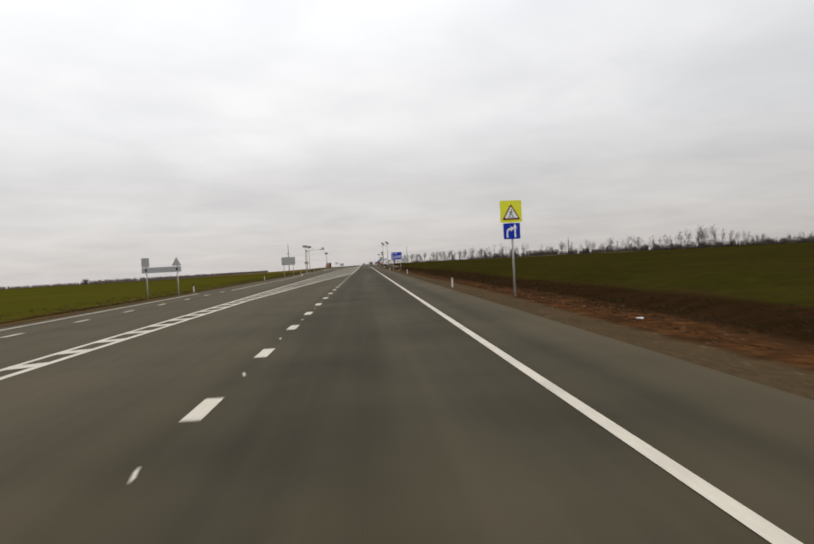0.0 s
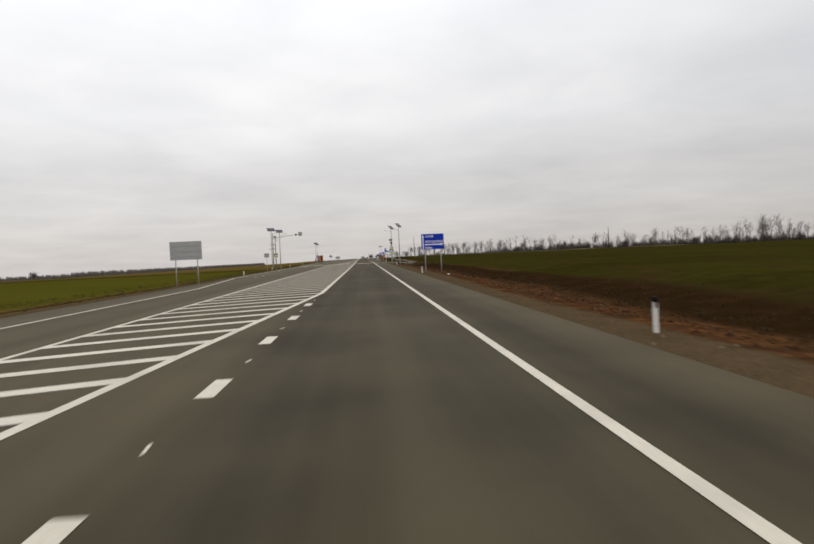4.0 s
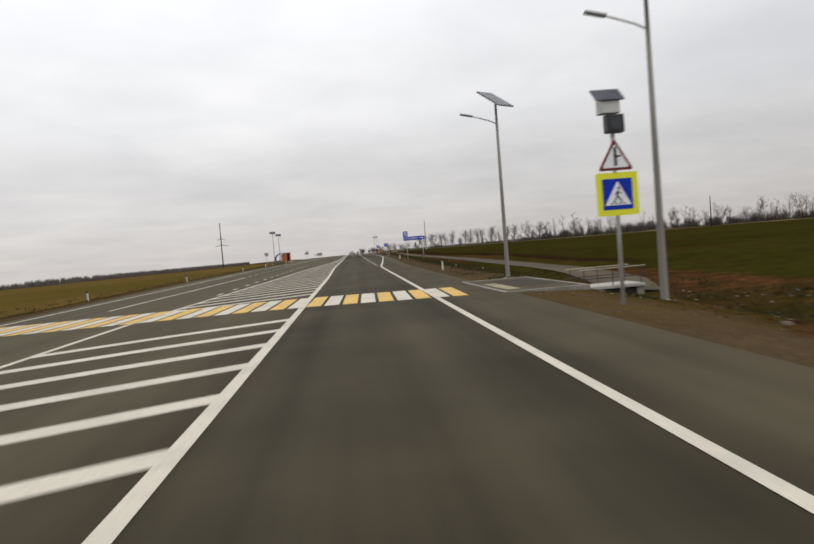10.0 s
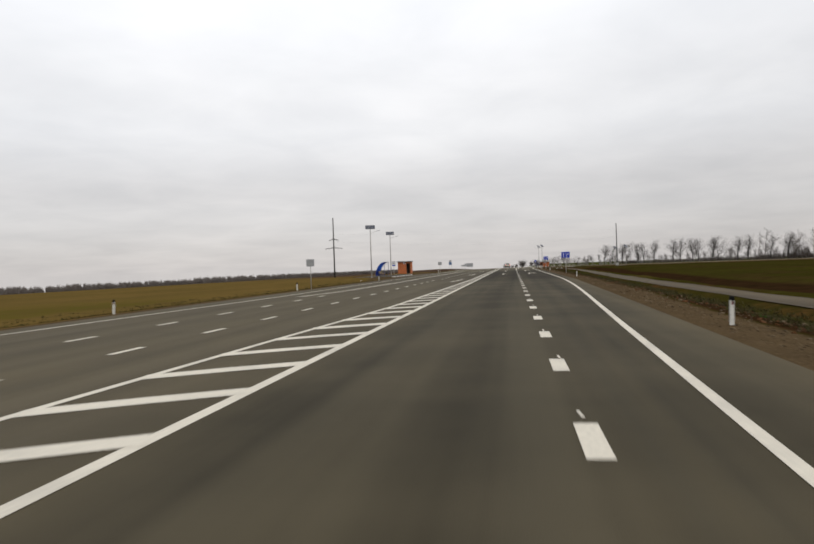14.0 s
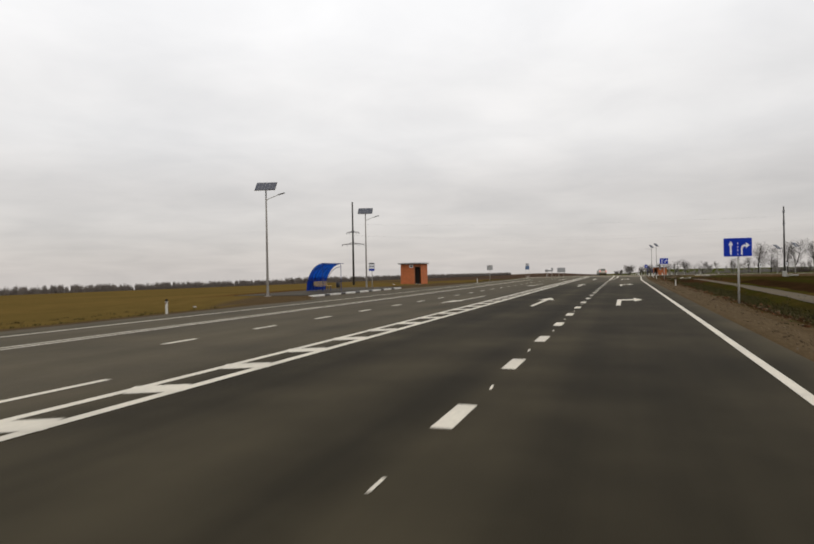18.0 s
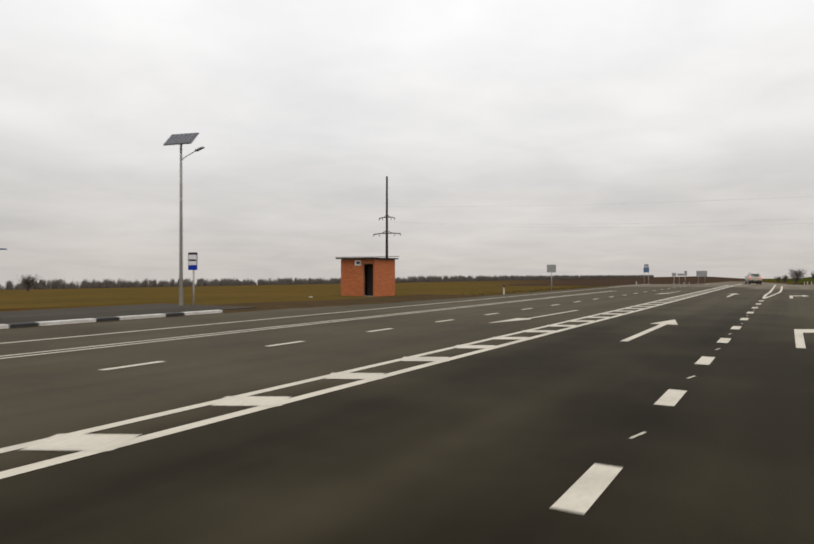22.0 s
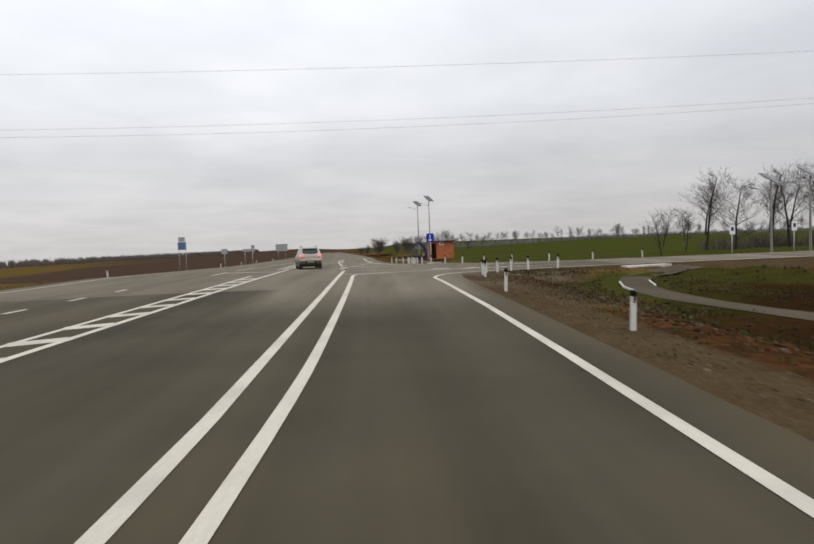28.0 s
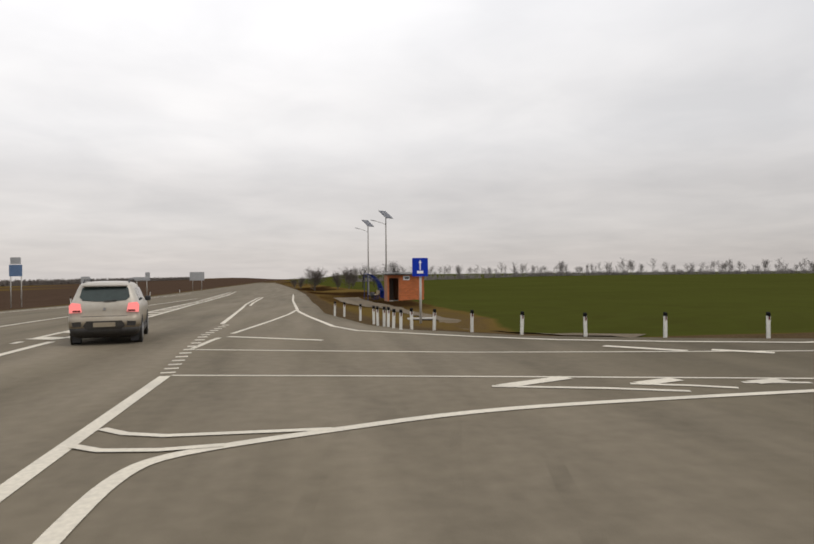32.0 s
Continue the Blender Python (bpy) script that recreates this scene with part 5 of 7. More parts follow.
part("battery_box", box(-0.24, 0.16, -0.16, 0.16, 5.3 + u, 5.62 + u, 0.015), M_BOX, t, "pale battery box")
part("solar_panel", box(-0.32, 0.3, -0.22, 0.22, -0.015, 0.015, 0.004), M_SOLAR, t, "small solar panel", (-0.04, 0, 5.76 + u), (30, 0, 20))
crossing_square(t, 0.02, 1.85 + u, 0.82, -0.13, 0.58)


def back_sign(x, y, z0, z1, w, label, shape="square", panels=1):
    """A sign seen from behind: bare metal panel, rails and pole."""
    gz_ = ground_z(x, y)
    s = thing("road_sign", x, y, gz_, 0, label, "road sign")
    pole(s, 0, z1 - gz_ - 0.05)
    h = (z1 - z0) / panels
    for k in range(panels):
        a = z0 + k * h - gz_ + 0.02
        if shape == "triangle":
            p_ = part("panel", triangle(0, a, w, -0.055, -0.04), M_SIGN_BACK, s)
        else:
            p_ = part("panel", plate(rounded(-w / 2, w / 2, a, a + h - 0.04, 0.04), -0.055, -0.04), M_SIGN_BACK, s)
        for q in (0.3, 0.7):
            part("rail", box(-w * 0.3, w * 0.3, -0.068, -0.056, a + h * q - 0.02, a + h * q + 0.02), M_STEEL, p_)
    return s


back_sign(-16.4, 299.0, 1.8, 2.45, 0.72, "grey back of a square road sign on a thin pole")
back_sign(-17.3, 516.9, 1.35, 2.1, 0.85, "grey back of a square road sign on a thin pole")
back_sign(-17.7, 422.2, 1.65, 2.3, 0.7, "grey back of a square road sign on a thin pole")
back_sign(-17.13, 589.4, 0.55, 1.24, 0.75, "grey back of a small road sign on a thin pole")
for x_, y_, w_, z0_, z1_, lab_ in ((-19.4, 617.8, 2.1, 0.55, 1.0, "long grey back of a low guide board on two posts"), (-20.2, 664.8, 2.9, 0.0, 1.7, "large grey back of a direction board on two posts")):
    gz = ground_z(x_, y_)
    t = thing("direction_sign", x_, y_, gz, -3, lab_, "road sign")
    for s_ in (-0.3, 0.3):
        pole(t, w_ * s_, z1_ - gz - 0.1, r=0.045)
    part("board", plate(rounded(-w_ / 2, w_ / 2, z0_ - gz, z1_ - gz, 0.05), -0.08, -0.06), M_SIGN_BACK, t, "bare metal board")
    if w_ < 2.5:
        part("small_panel", plate(rounded(w_ / 2 - 0.6, w_ / 2, z1_ - gz + 0.02, z1_ - gz + 0.62, 0.03), -0.08, -0.06), M_SIGN_BACK, t, "small square panel")

# guide board of the oncoming side, seen from behind
gz = ground_z(-16.0, 183.9)
t = thing("direction_sign", -16.05, 183.9, gz, -3, "grey back of a long guide board with two small signs", "road sign")
u = -gz
for x in (-1.02, 1.12):
    pole(t, x, 2.5 + u, r=0.045)
part("board", plate(rounded(-1.32, 1.4, 1.5 + u, 1.88 + u, 0.04), -0.08, -0.06), M_SIGN_BACK, t, "long bare metal board")
part("small_panel", plate(rounded(-1.32, -0.78, 1.91 + u, 2.55 + u, 0.04), -0.08, -0.06), M_SIGN_BACK, t, "square bare panel")
part("small_triangle", triangle(1.1, 1.93 + u, 0.68, -0.08, -0.06), M_SIGN_BACK, t, "triangular bare panel")
for x in (-1.02, 1.12):
    part("clamp", box(x - 0.06, x + 0.06, -0.10, -0.081, 1.6 + u, 1.78 + u), M_BLACK, t)

gz = ground_z(-15.2, 250.0)
t = thing("direction_sign", -15.0, 250.0, gz, -2, "grey back of a large direction board on two posts", "road sign")
u = -gz
for x in (-0.8, 0.8):
    pole(t, x, 3.0 + u, r=0.045)
part("board", plate(rounded(-1.17, 1.17, 1.72 + u, 3.08 + u, 0.05), -0.08, -0.06), M_SIGN_BACK, t, "large bare metal board")
for k in (0.3, 0.7, 1.1):
    part("rail", box(-1.1, 1.1, -0.10, -0.081, 1.72 + u + k - 0.03, 1.72 + u + k + 0.03), M_STEEL, t)

# turn-off sign to Otradovka
gz = ground_z(5.0, 378.6)
t = thing("direction_sign", 5.15, 378.6, gz, -2, "blue turn-off board with white lettering below a blue lane sign", "road sign")
u = -gz
for x in (-0.86, 1.0):
    pole(t, x, 2.5 + u, r=0.042)
brd = part("board", plate(rounded(-1.22, 1.24, 2.12 + u, 2.55 + u, 0.03), -0.08, -0.06), M_BLUE, t, "long blue board")
part("board_border", plate(rounded(-1.235, 1.255, 2.105 + u, 2.565 + u, 0.03), -0.06, -0.055), M_WHITE, brd, "white rim")
lettering("lettering", "ОТРАДОВКА", 0.25, -1.16, 2.24 + u, -0.0815, M_WHITE, brd, 1.62)
lettering("lettering", "8", 0.24, 0.58, 2.24 + u, -0.0815, M_WHITE, brd, 0.13)
bm = plate([(0.78, 2.29 + u), (0.98, 2.29 + u), (0.98, 2.2 + u), (1.18, 2.335 + u), (0.98, 2.47 + u), (0.98, 2.38 + u), (0.78, 2.38 + u)], -0.087, -0.082)
part("arrow", bm, M_WHITE, brd)
p = part("blue_panel", plate(rounded(-1.24, -0.68, 2.6 + u, 3.19 + u, 0.03), -0.08, -0.06), M_BLUE, t, "blue lane panel")
bent_arrow(p, -0.85, 2.66 + u, 0.78, -0.081, M_WHITE, "up")
part("arrow", plate([(-0.90, 2.68 + u), (-0.90, 2.78 + u), (-1.03, 2.92 + u), (-1.03, 3.02 + u), (-1.10, 3.02 + u), (-1.10, 2.89 + u), (-0.95, 2.72 + u)], -0.086, -0.081), M_WHITE, p)
part("arrow_head", plate([(-1.16, 3.0 + u), (-0.97, 3.0 + u), (-1.065, 3.14 + u)], -0.0865, -0.0815), M_WHITE, p)


def lane_sign(x, y, top, w, h, label):
    gz_ = ground_z(x, y)
    s = thing("lane_sign", x, y, gz_, -2, label, "road sign")
    pole(s, 0.02, top - gz_ - 0.1)
    a = top - h - gz_
    q = part("blue_panel", plate(rounded(-w / 2, w / 2, a, a + h, 0.03), -0.075, -0.055), M_BLUE, s, "blue panel")
    part("panel_rim", plate(rounded(-w / 2 - 0.012, w / 2 + 0.012, a - 0.012, a + h + 0.012, 0.03), -0.054, -0.048), M_WHITE, q, "white rim")
    bent_arrow(q, -w * 0.25, a + 0.06, h * 1.25, -0.076, M_WHITE, "up")
    bent_arrow(q, w * 0.14, a + 0.06, h * 1.2, -0.076, M_WHITE, "right")
    bm_ = bmesh.new()
    for k in range(4):
        plate([(-0.012, a + 0.05 + 0.14 * k), (0.012, a + 0.05 + 0.14 * k), (0.012, a + 0.13 + 0.14 * k), (-0.012, a + 0.13 + 0.14 * k)], -0.081, -0.076, bm_)
    part("dashes", bm_, M_WHITE, q)
    return s


lane_sign(5.75, 451.3, 2.5, 1.0, 0.72, "blue lane guidance sign with two white arrows on a grey pole")
lane_sign(6.1, 506.4, 2.42, 0.92, 0.68, "blue lane guidance sign with two white arrows on a grey pole")
gz = ground_z(5.45, 550.0)
t = thing("lane_sign", 5.45, 550.0, gz, 0, "blue sign with one white arrow on a grey pole", "road sign")
pole(t, 0.02, 1.75 - gz)
p = part("blue_panel", plate(rounded(-0.25, 0.25, 1.27 - gz, 1.85 - gz, 0.03), -0.075, -0.055), M_BLUE, t, "blue panel")
bent_arrow(p, 0, 1.48 - gz, 0.5, -0.076, M_WHITE, "up")
part("white_bar", plate([(-0.1, 1.36 - gz), (0.1, 1.36 - gz), (0.1, 1.45 - gz), (-0.1, 1.45 - gz)], -0.081, -0.076), M_WHITE, p)

# blue board far along the oncoming side
gz = ground_z(-21.6, 586.7)
t = thing("direction_sign", -21.6, 586.7, gz, 0, "small faded blue board under a grey panel on two posts", "road sign")
for x in (-0.4, 0.4):
    pole(t, x, 2.2 - gz)
part("board", plate(rounded(-0.5, 0.5, 1.3 - gz, 2.25 - gz, 0.04), -0.08, -0.06), M_FADED, t, "faded blue board")
part("grey_panel", plate(rounded(-0.4, 0.4, 2.3 - gz, 2.85 - gz, 0.04), -0.08, -0.06), M_SIGN_BACK, t)


# ---- bus stop ----
def make_kerb():
    t_ = thing("bus_stop_kerb", 0, 0, 0, 0, "black and white painted kerb along the bus stop", "kerb", kind="structure")
    y_, k = 460.35, 0
    z = road_z(-18.0, 465)
    while y_ < 477.0:
        L = 1.8 if k % 2 == 0 else 0.82
        part("kerb_stone", box(-17.95, -17.66, y_ + 0.01, y_ + L - 0.01, z - 0.05, z + 0.125, 0.02), M_KERB_W if k % 2 == 0 else M_KERB_B, t_)
        y_ += L
        k += 1
    return t_


make_kerb()
bm = box(-23.8, -17.96, 460.6, 480.0, -0.35, -0.03, 0.01)
tagged(part("bus_platform", bm, M_SHOULDER), "low asphalt waiting platform behind the kerb", "platform", kind="structure")


def shelter(x, y, z, turn=0):
    t_ = thing("bus_shelter", x, y, z, turn, "blue arched polycarbonate bus shelter with a wooden bench", "bus shelter")
    t_.scale = (0.94, 0.94, 1.03)
    L, n = 3.55, 6
    prof = []
    for k in range(15):
        a = k / 14
        ang = radians(100 - 92 * a) if a < 1 else radians(8)
        prof.append((0.02 + 0.30 * 0 + 1.5 * (1 - math.cos(radians(90 * a))) ** 0.92, 0.25 + 1.85 * math.sin(radians(90 * a))))
    prof = [(0.0, 0.08)] + prof
    bm_ = bmesh.new()
    rows = [[bm_.verts.new((px, yy, pz)) for px, pz in prof] for yy in np.linspace(0, L, n + 1)]
    for r0, r1 in zip(rows, rows[1:]):
        for k in range(len(prof) - 1):
            bm_.faces.new((r0[k], r0[k + 1], r1[k + 1], r1[k]))
    bmesh.ops.solidify(bm_, geom=bm_.faces[:], thickness=0.008)
    part("roof_sheet", bm_, M_POLY, t_, "translucent blue sheet", smooth=False)
    for i in range(n + 1):
        part("rib", tube([(px + 0.02, L * i / n, pz) for px, pz in prof], 0.018, 6), M_FRAME_BLUE, t_)
    for yy in (0.0, L):
        p2 = [(px + 0.02, yy, pz - 0.16 - 0.05 * px) for px, pz in prof[5:]]
        part("end_rib", tube(p2, 0.02, 6), M_FRAME_BLUE, t_)
        part("front_post", tube([(1.52, yy, 0), (1.52, yy, 2.14)], 0.028, 8), M_FRAME_BLUE, t_)
    for px, pz in (prof[4], prof[9], prof[-1]):
        part("purlin", tube([(px + 0.03, 0, pz), (px + 0.03, L, pz)], 0.02, 6), M_FRAME_BLUE, t_)
    part("eave_bar", tube([(1.52, -0.2, 2.12), (1.52, L + 0.55, 2.12)], 0.022, 6), M_FRAME_BLUE, t_)
    for yy in (0.5, 1.1):
        part("back_post", tube([(0.32, yy, 0), (0.32, yy, 1.35)], 0.02, 6), M_FRAME_BLUE, t_)
    be = thing("bench", x, y, z, turn, "pale varnished slatted bench inside the shelter", "bench")
    be.scale = (0.94, 0.94, 0.94)
    for k, (px, pz) in enumerate(((0.42, 0.78), (0.42, 0.66), (0.44, 0.54))):
        part("back_slat", box(px, px + 0.035, 0.5, 3.0, pz - 0.045, pz + 0.045, 0.006), M_WOOD, be)
    for k in range(4):
        part("seat_slat", box(0.50 + 0.11 * k, 0.59 + 0.11 * k, 0.5, 3.0, 0.42, 0.455, 0.006), M_WOOD, be)
    for yy in (0.7, 1.75, 2.8):
        part("leg", tube([(0.6, yy, 0), (0.6, yy, 0.42)], 0.025, 6), M_FRAME_BLUE, be)
        part("leg", tube([(0.88, yy, 0), (0.88, yy, 0.42)], 0.025, 6), M_FRAME_BLUE, be)
    k_ = -1 if turn == 180 else 1
    bn = thing("litter_bin", x + 1.27 * k_, y + (L * 0.94 - 0.05) * k_, z, turn, "dark litter bin on legs beside the shelter", "litter bin")
    part("bucket", tube([(-0.2, 0.25, 0.22), (-0.2, 0.25, 0.3), (-0.2, 0.25, 0.66)], [0.13, 0.16, 0.18], 14), M_BLACK, bn, smooth=True)
    for s in (-1, 1):
        part("leg", tube([(-0.2 + 0.12 * s, 0.25, 0), (-0.2 + 0.12 * s, 0.25, 0.7)], 0.015, 6), M_BLACK, bn)
    return t_


shelter(-21.85, 467.5, -0.03)
shelter(8.25, 586.0, ground_z(7.5, 584.0), 180)

t = thing("bus_stop_sign", -21.15, 479.5, -0.03, 0, "blue and white bus stop sign on a thin grey pole", "road sign")
pole(t, 0, 2.2)
p = part("panel", plate(rounded(-0.28, 0.28, 1.54, 2.30, 0.02), -0.06, -0.045), M_BLUE, t, "blue panel")
part("white_field", plate(rounded(-0.25, 0.25, 1.75, 2.2, 0.01), -0.065, -0.061), M_WHITE, p, "white field")
part("black_frame", plate(rounded(-0.28, 0.28, 1.73, 2.30, 0.01), -0.0635, -0.0602), M_BLACK, p, "black frame")
bm = plate(rounded(-0.22, 0.22, 1.93, 2.0, 0.02), -0.07, -0.066)
part("pictogram", bm, M_BLACK, p)


def hut(x, y, z, w, d, h, door, label, bricks=True):
    """Small brick hut with a doorway in the front wall (towards -y), flat sheet roof."""
    t_ = thing("brick_hut", x, y, z, 0, label, "hut")
    th = 0.14
    dw, dh = 0.72, min(1.95, h - 0.25)
    dx = w - dw - 0.1 if door == "right" else 0.12
    lin = 0.012
    part("front_wall", box(lin, dx, lin, th, -0.2, h - 0.01), M_MORTAR, t_) if dx > 0.02 else None
    part("front_wall", box(dx + dw, w - lin, lin, th, -0.2, h - 0.01), M_MORTAR, t_)
    part("front_wall", box(dx, dx + dw, lin, th, dh, h - 0.01), M_MORTAR, t_)
    part("side_wall", box(lin, th, th, d - th, -0.2, h - 0.01), M_MORTAR, t_)
    part("side_wall", box(w - th, w - lin, th, d - th, -0.2, h - 0.01), M_MORTAR, t_)
    part("back_wall", box(lin, w - lin, d - th, d - lin, -0.2, h - 0.01), M_MORTAR, t_)
    part("hut_floor", box(th, w - th, th, d - th, -0.1, 0.02), M_CONCRETE, t_)
    # near-black panel added behind the doorway in place of the inner shade
    part("doorway_shade", box(dx - 0.05, dx + dw * 0.55, th + 0.35, th + 0.45, 0.021, dh), M_INSIDE_SHADE, t_, "near-black panel standing in for the shaded inside")
    bm_ = bmesh.new()
    n = 28
    for i in range(n + 1):
        xx = -0.28 + (w + 0.5) * i / n
        zz = 0.018 * math.cos(i * math.pi)
        for yy, q in ((-0.28, 0.02), (d + 0.2, 0.10)):
            bm_.verts.new((xx, yy, h + 0.07 + q + zz))
    bm_.verts.ensure_lookup_table()
    for i in range(n):
        bm_.faces.new((bm_.verts[2 * i], bm_.verts[2 * i + 2], bm_.verts[2 * i + 3], bm_.verts[2 * i + 1]))
    bmesh.ops.solidify(bm_, geom=bm_.faces[:], thickness=0.012)
    part("roof_sheet", bm_, M_ROOF, t_, "grey corrugated roof sheet")
    for k in range(5):
        xx = -0.1 + (w + 0.1) * k / 4
        part("rafter", box(xx, xx + 0.06, -0.26, d + 0.15, h - 0.008, h + 0.055), M_ROOF, t_)
    part("fascia", box(-0.2, w + 0.14, -0.275, -0.255, h - 0.02, h + 0.058), M_BARK, t_, "dark weathered fascia board")
    part("fascia", box(w + 0.13, w + 0.15, -0.25, d + 0.14, h - 0.02, h + 0.058), M_BARK, t_, "dark weathered fascia board")
    s_ = part("wall_sign", box(dx - 0.62, dx - 0.18, -0.02, 0.0, h - 0.42, h - 0.1), M_WHITE, t_, "small white sign plate") if door == "right" else part("wall_sign", box(dx + dw + 0.35, dx + dw + 0.85, -0.02, 0.0, h - 0.42, h - 0.1), M_WHITE, t_, "small white sign plate")
    b_ = s_.data.vertices
    xs = [v.co.x for v in b_]
    part("sign_bar", box(min(xs) + 0.12, max(xs) - 0.06, -0.026, -0.021, h - 0.33, h - 0.19), M_BLACK, s_)
    if bricks:
        bl, bh = 0.25, 0.088
        brick = bpy.data.meshes.new("brick")
        bb = box(0, bl - 0.01, 0, 0.1, 0, bh - 0.012)
        bb.to_mesh(brick)
        bb.free()
        brick.materials.append(M_BRICK)
        half = bpy.data.meshes.new("brick_half")
        bb = box(0, bl / 2 - 0.01, 0, 0.1, 0, bh - 0.012)
        bb.to_mesh(half)
        bb.free()
        half.materials.append(M_BRICK)
        for j in range(int(h / bh)):
            for wall in ("front", "right"):
                span = w if wall == "front" else d
                u_ = -0.0 if j % 2 == 0 else -bl / 2
                while u_ < span - 0.03:
                    a, b = max(u_, 0.0), min(u_ + bl, span)
                    u_ += bl
                    if b - a < 0.09:
                        continue
                    if wall == "front" and a < dx + dw - 0.01 and b > dx + 0.01 and j * bh < dh:
                        if a < dx - 0.08:
                            b = dx
                        elif b > dx + dw + 0.08:
                            a = dx + dw
                        else:
                            continue
                    me_ = brick if b - a > bl * 0.8 else half
                    k_ = (b - a) / (bl if me_ is brick else bl / 2)
                    m = pose(a, random.uniform(-0.002, 0.003), j * bh) if wall == "front" else pose(w + random.uniform(-0.003, 0.002), a, j * bh, 0, 0, 90)
                    ob = shared("brick", me_, t_, m @ Matrix.Diagonal((k_, 1, 1, 1)))
    return t_


hut(-22.75, 492.35, -0.05, 2.5, 2.35, 2.28, "right", "small orange brick hut with a doorway and grey sheet roof")
hut(7.9, 578.2, ground_z(9.2, 579), 2.8, 2.2, 1.98, "left", "small orange brick hut with a dark doorway and sheet roof")

# ---- power line ----
def power_pole(x, y, z, h, arms, label, r=0.16, turn=0):
    t_ = thing("power_pole", x, y, z, turn, label, "power pole")
    part("shaft", tube([(0, 0, -0.5), (0, 0, h)], [r, r * 0.62], 10), M_POLE, t_, smooth=True)
    for zz, w in arms:
        a = part("crossarm", tube([(-w, 0, zz), (-w * 0.5, 0, zz + 0.12), (w * 0.5, 0, zz + 0.12), (w, 0, zz)], 0.07, 6), M_POLE, t_)
        for s in (-1, -0.55, 0.55, 1):
            part("insulator", tube([(s * w, 0, zz - 0.28), (s * w, 0, zz - 0.2), (s * w, 0, zz - 0.1), (s * w, 0, zz)], [0.05, 0.07, 0.07, 0.03], 8), M_WIRE, a)
        part("stay", tube([(-w * 0.4, 0, zz + 0.1), (0, 0, zz + 0.55), (w * 0.4, 0, zz + 0.1)], 0.05, 6), M_POLE, a)
    return t_


power_pole(-48.4, 538.1, ground_z(-48.4, 538.1), 15.1 - ground_z(-48.4, 538.1), [(7.9, 2.3), (10.2, 1.3)], "tall dark concrete power pole with two crossarms in the field", 0.22)
power_pole(118.6, 510, ground_z(118.6, 510), 10.4, [], "grey concrete power pole at the far edge of the field", 0.2)
p = power_pole(24.4, 532.4, ground_z(24.4, 532.4), 10.85, [(8.3, 0.5), (10.15, 0.45)], "grey concrete power pole with short crossarms beside the side road", 0.15, 90)
part("pole_foot", box(-0.27, 0.27, -0.27, 0.27, -0.3, 1.15, 0.05), M_CONCRETE, p, "pale concrete foot")

# wires across the road, between the two poles
wires = thing("power_lines", 0, 0, 0, 0, "thin power lines crossing high above the road", "power line")
for yo, zl, zm, zr_ in ((0.0, 10.75, 9.1, 8.7), (0.5, 8.65, 6.85, 6.95), (-0.5, 8.6, 6.35, 6.6)):
    pts = []
    for k in range(25):
        q = k / 24
        x = -48.4 + 72.8 * q
        pts.append((x, 538.1 + yo - 5.7 * q, zl * (1 - q) * (1 - 2 * q) + 4 * zm * q * (1 - q) + zr_ * q * (2 * q - 1)))
    part("wire", tube(pts, 0.0052, 4), M_WIRE, wires)

# ---- culverts and slabs ----
t = thing("crossing_pad", 2.85, 323.1, ground_z(2.85, 323.1) + 0.045, 2, "kerbed asphalt waiting pad with a yellow tactile strip", "pavement pad")
for x0, x1, y0, y1 in ((-1.2, 1.2, -2.85, -2.72), (-1.2, 1.2, 2.72, 2.85), (-1.2, -1.07, -2.72, 2.72), (1.07, 1.2, -2.72, 2.72)):
    part("kerb", box(x0, x1, y0, y1, -0.2, 0.03, 0.01), M_OLDCON, t, "pale concrete kerb")
part("pad_surface", box(-1.065, 1.065, -2.715, 2.715, -0.2, 0.0, 0.004), M_PATH, t, "grey asphalt surface")
part("wet_patch", box(-0.35, 0.95, -0.9, 1.9, 0.001, 0.004), M_SHOULDER, t, "dark damp asphalt patch")
part("tactile_strip", box(-0.85, -0.45, -1.9, 0.9, 0.001, 0.012, 0.003), M_TACTILE, t, "faded yellow tactile strip")
gz = ground_z(5.05, 321.5)
t = thing("footbridge", 5.05, 321.5, gz, 3, "small pale concrete footbridge with thin rails over the ditch", "footbridge")
part("deck", box(-0.95, 0.95, -0.55, 0.55, 0.10, 0.19, 0.015), M_CONCRETE, t, "pale concrete deck")
part("abutment", box(-0.93, -0.72, -0.5, 0.5, -0.4, 0.1, 0.01), M_OLDCON, t)
part("abutment", box(0.72, 0.93, -0.5, 0.5, -0.4, 0.1, 0.01), M_OLDCON, t)
# solid near-black block stands for the shade under the deck
part("under_deck_block", box(-0.7, 0.7, -0.46, 0.46, -0.4, 0.06), M_INSIDE_SHADE, t, "near-black block in place of the shaded gap")
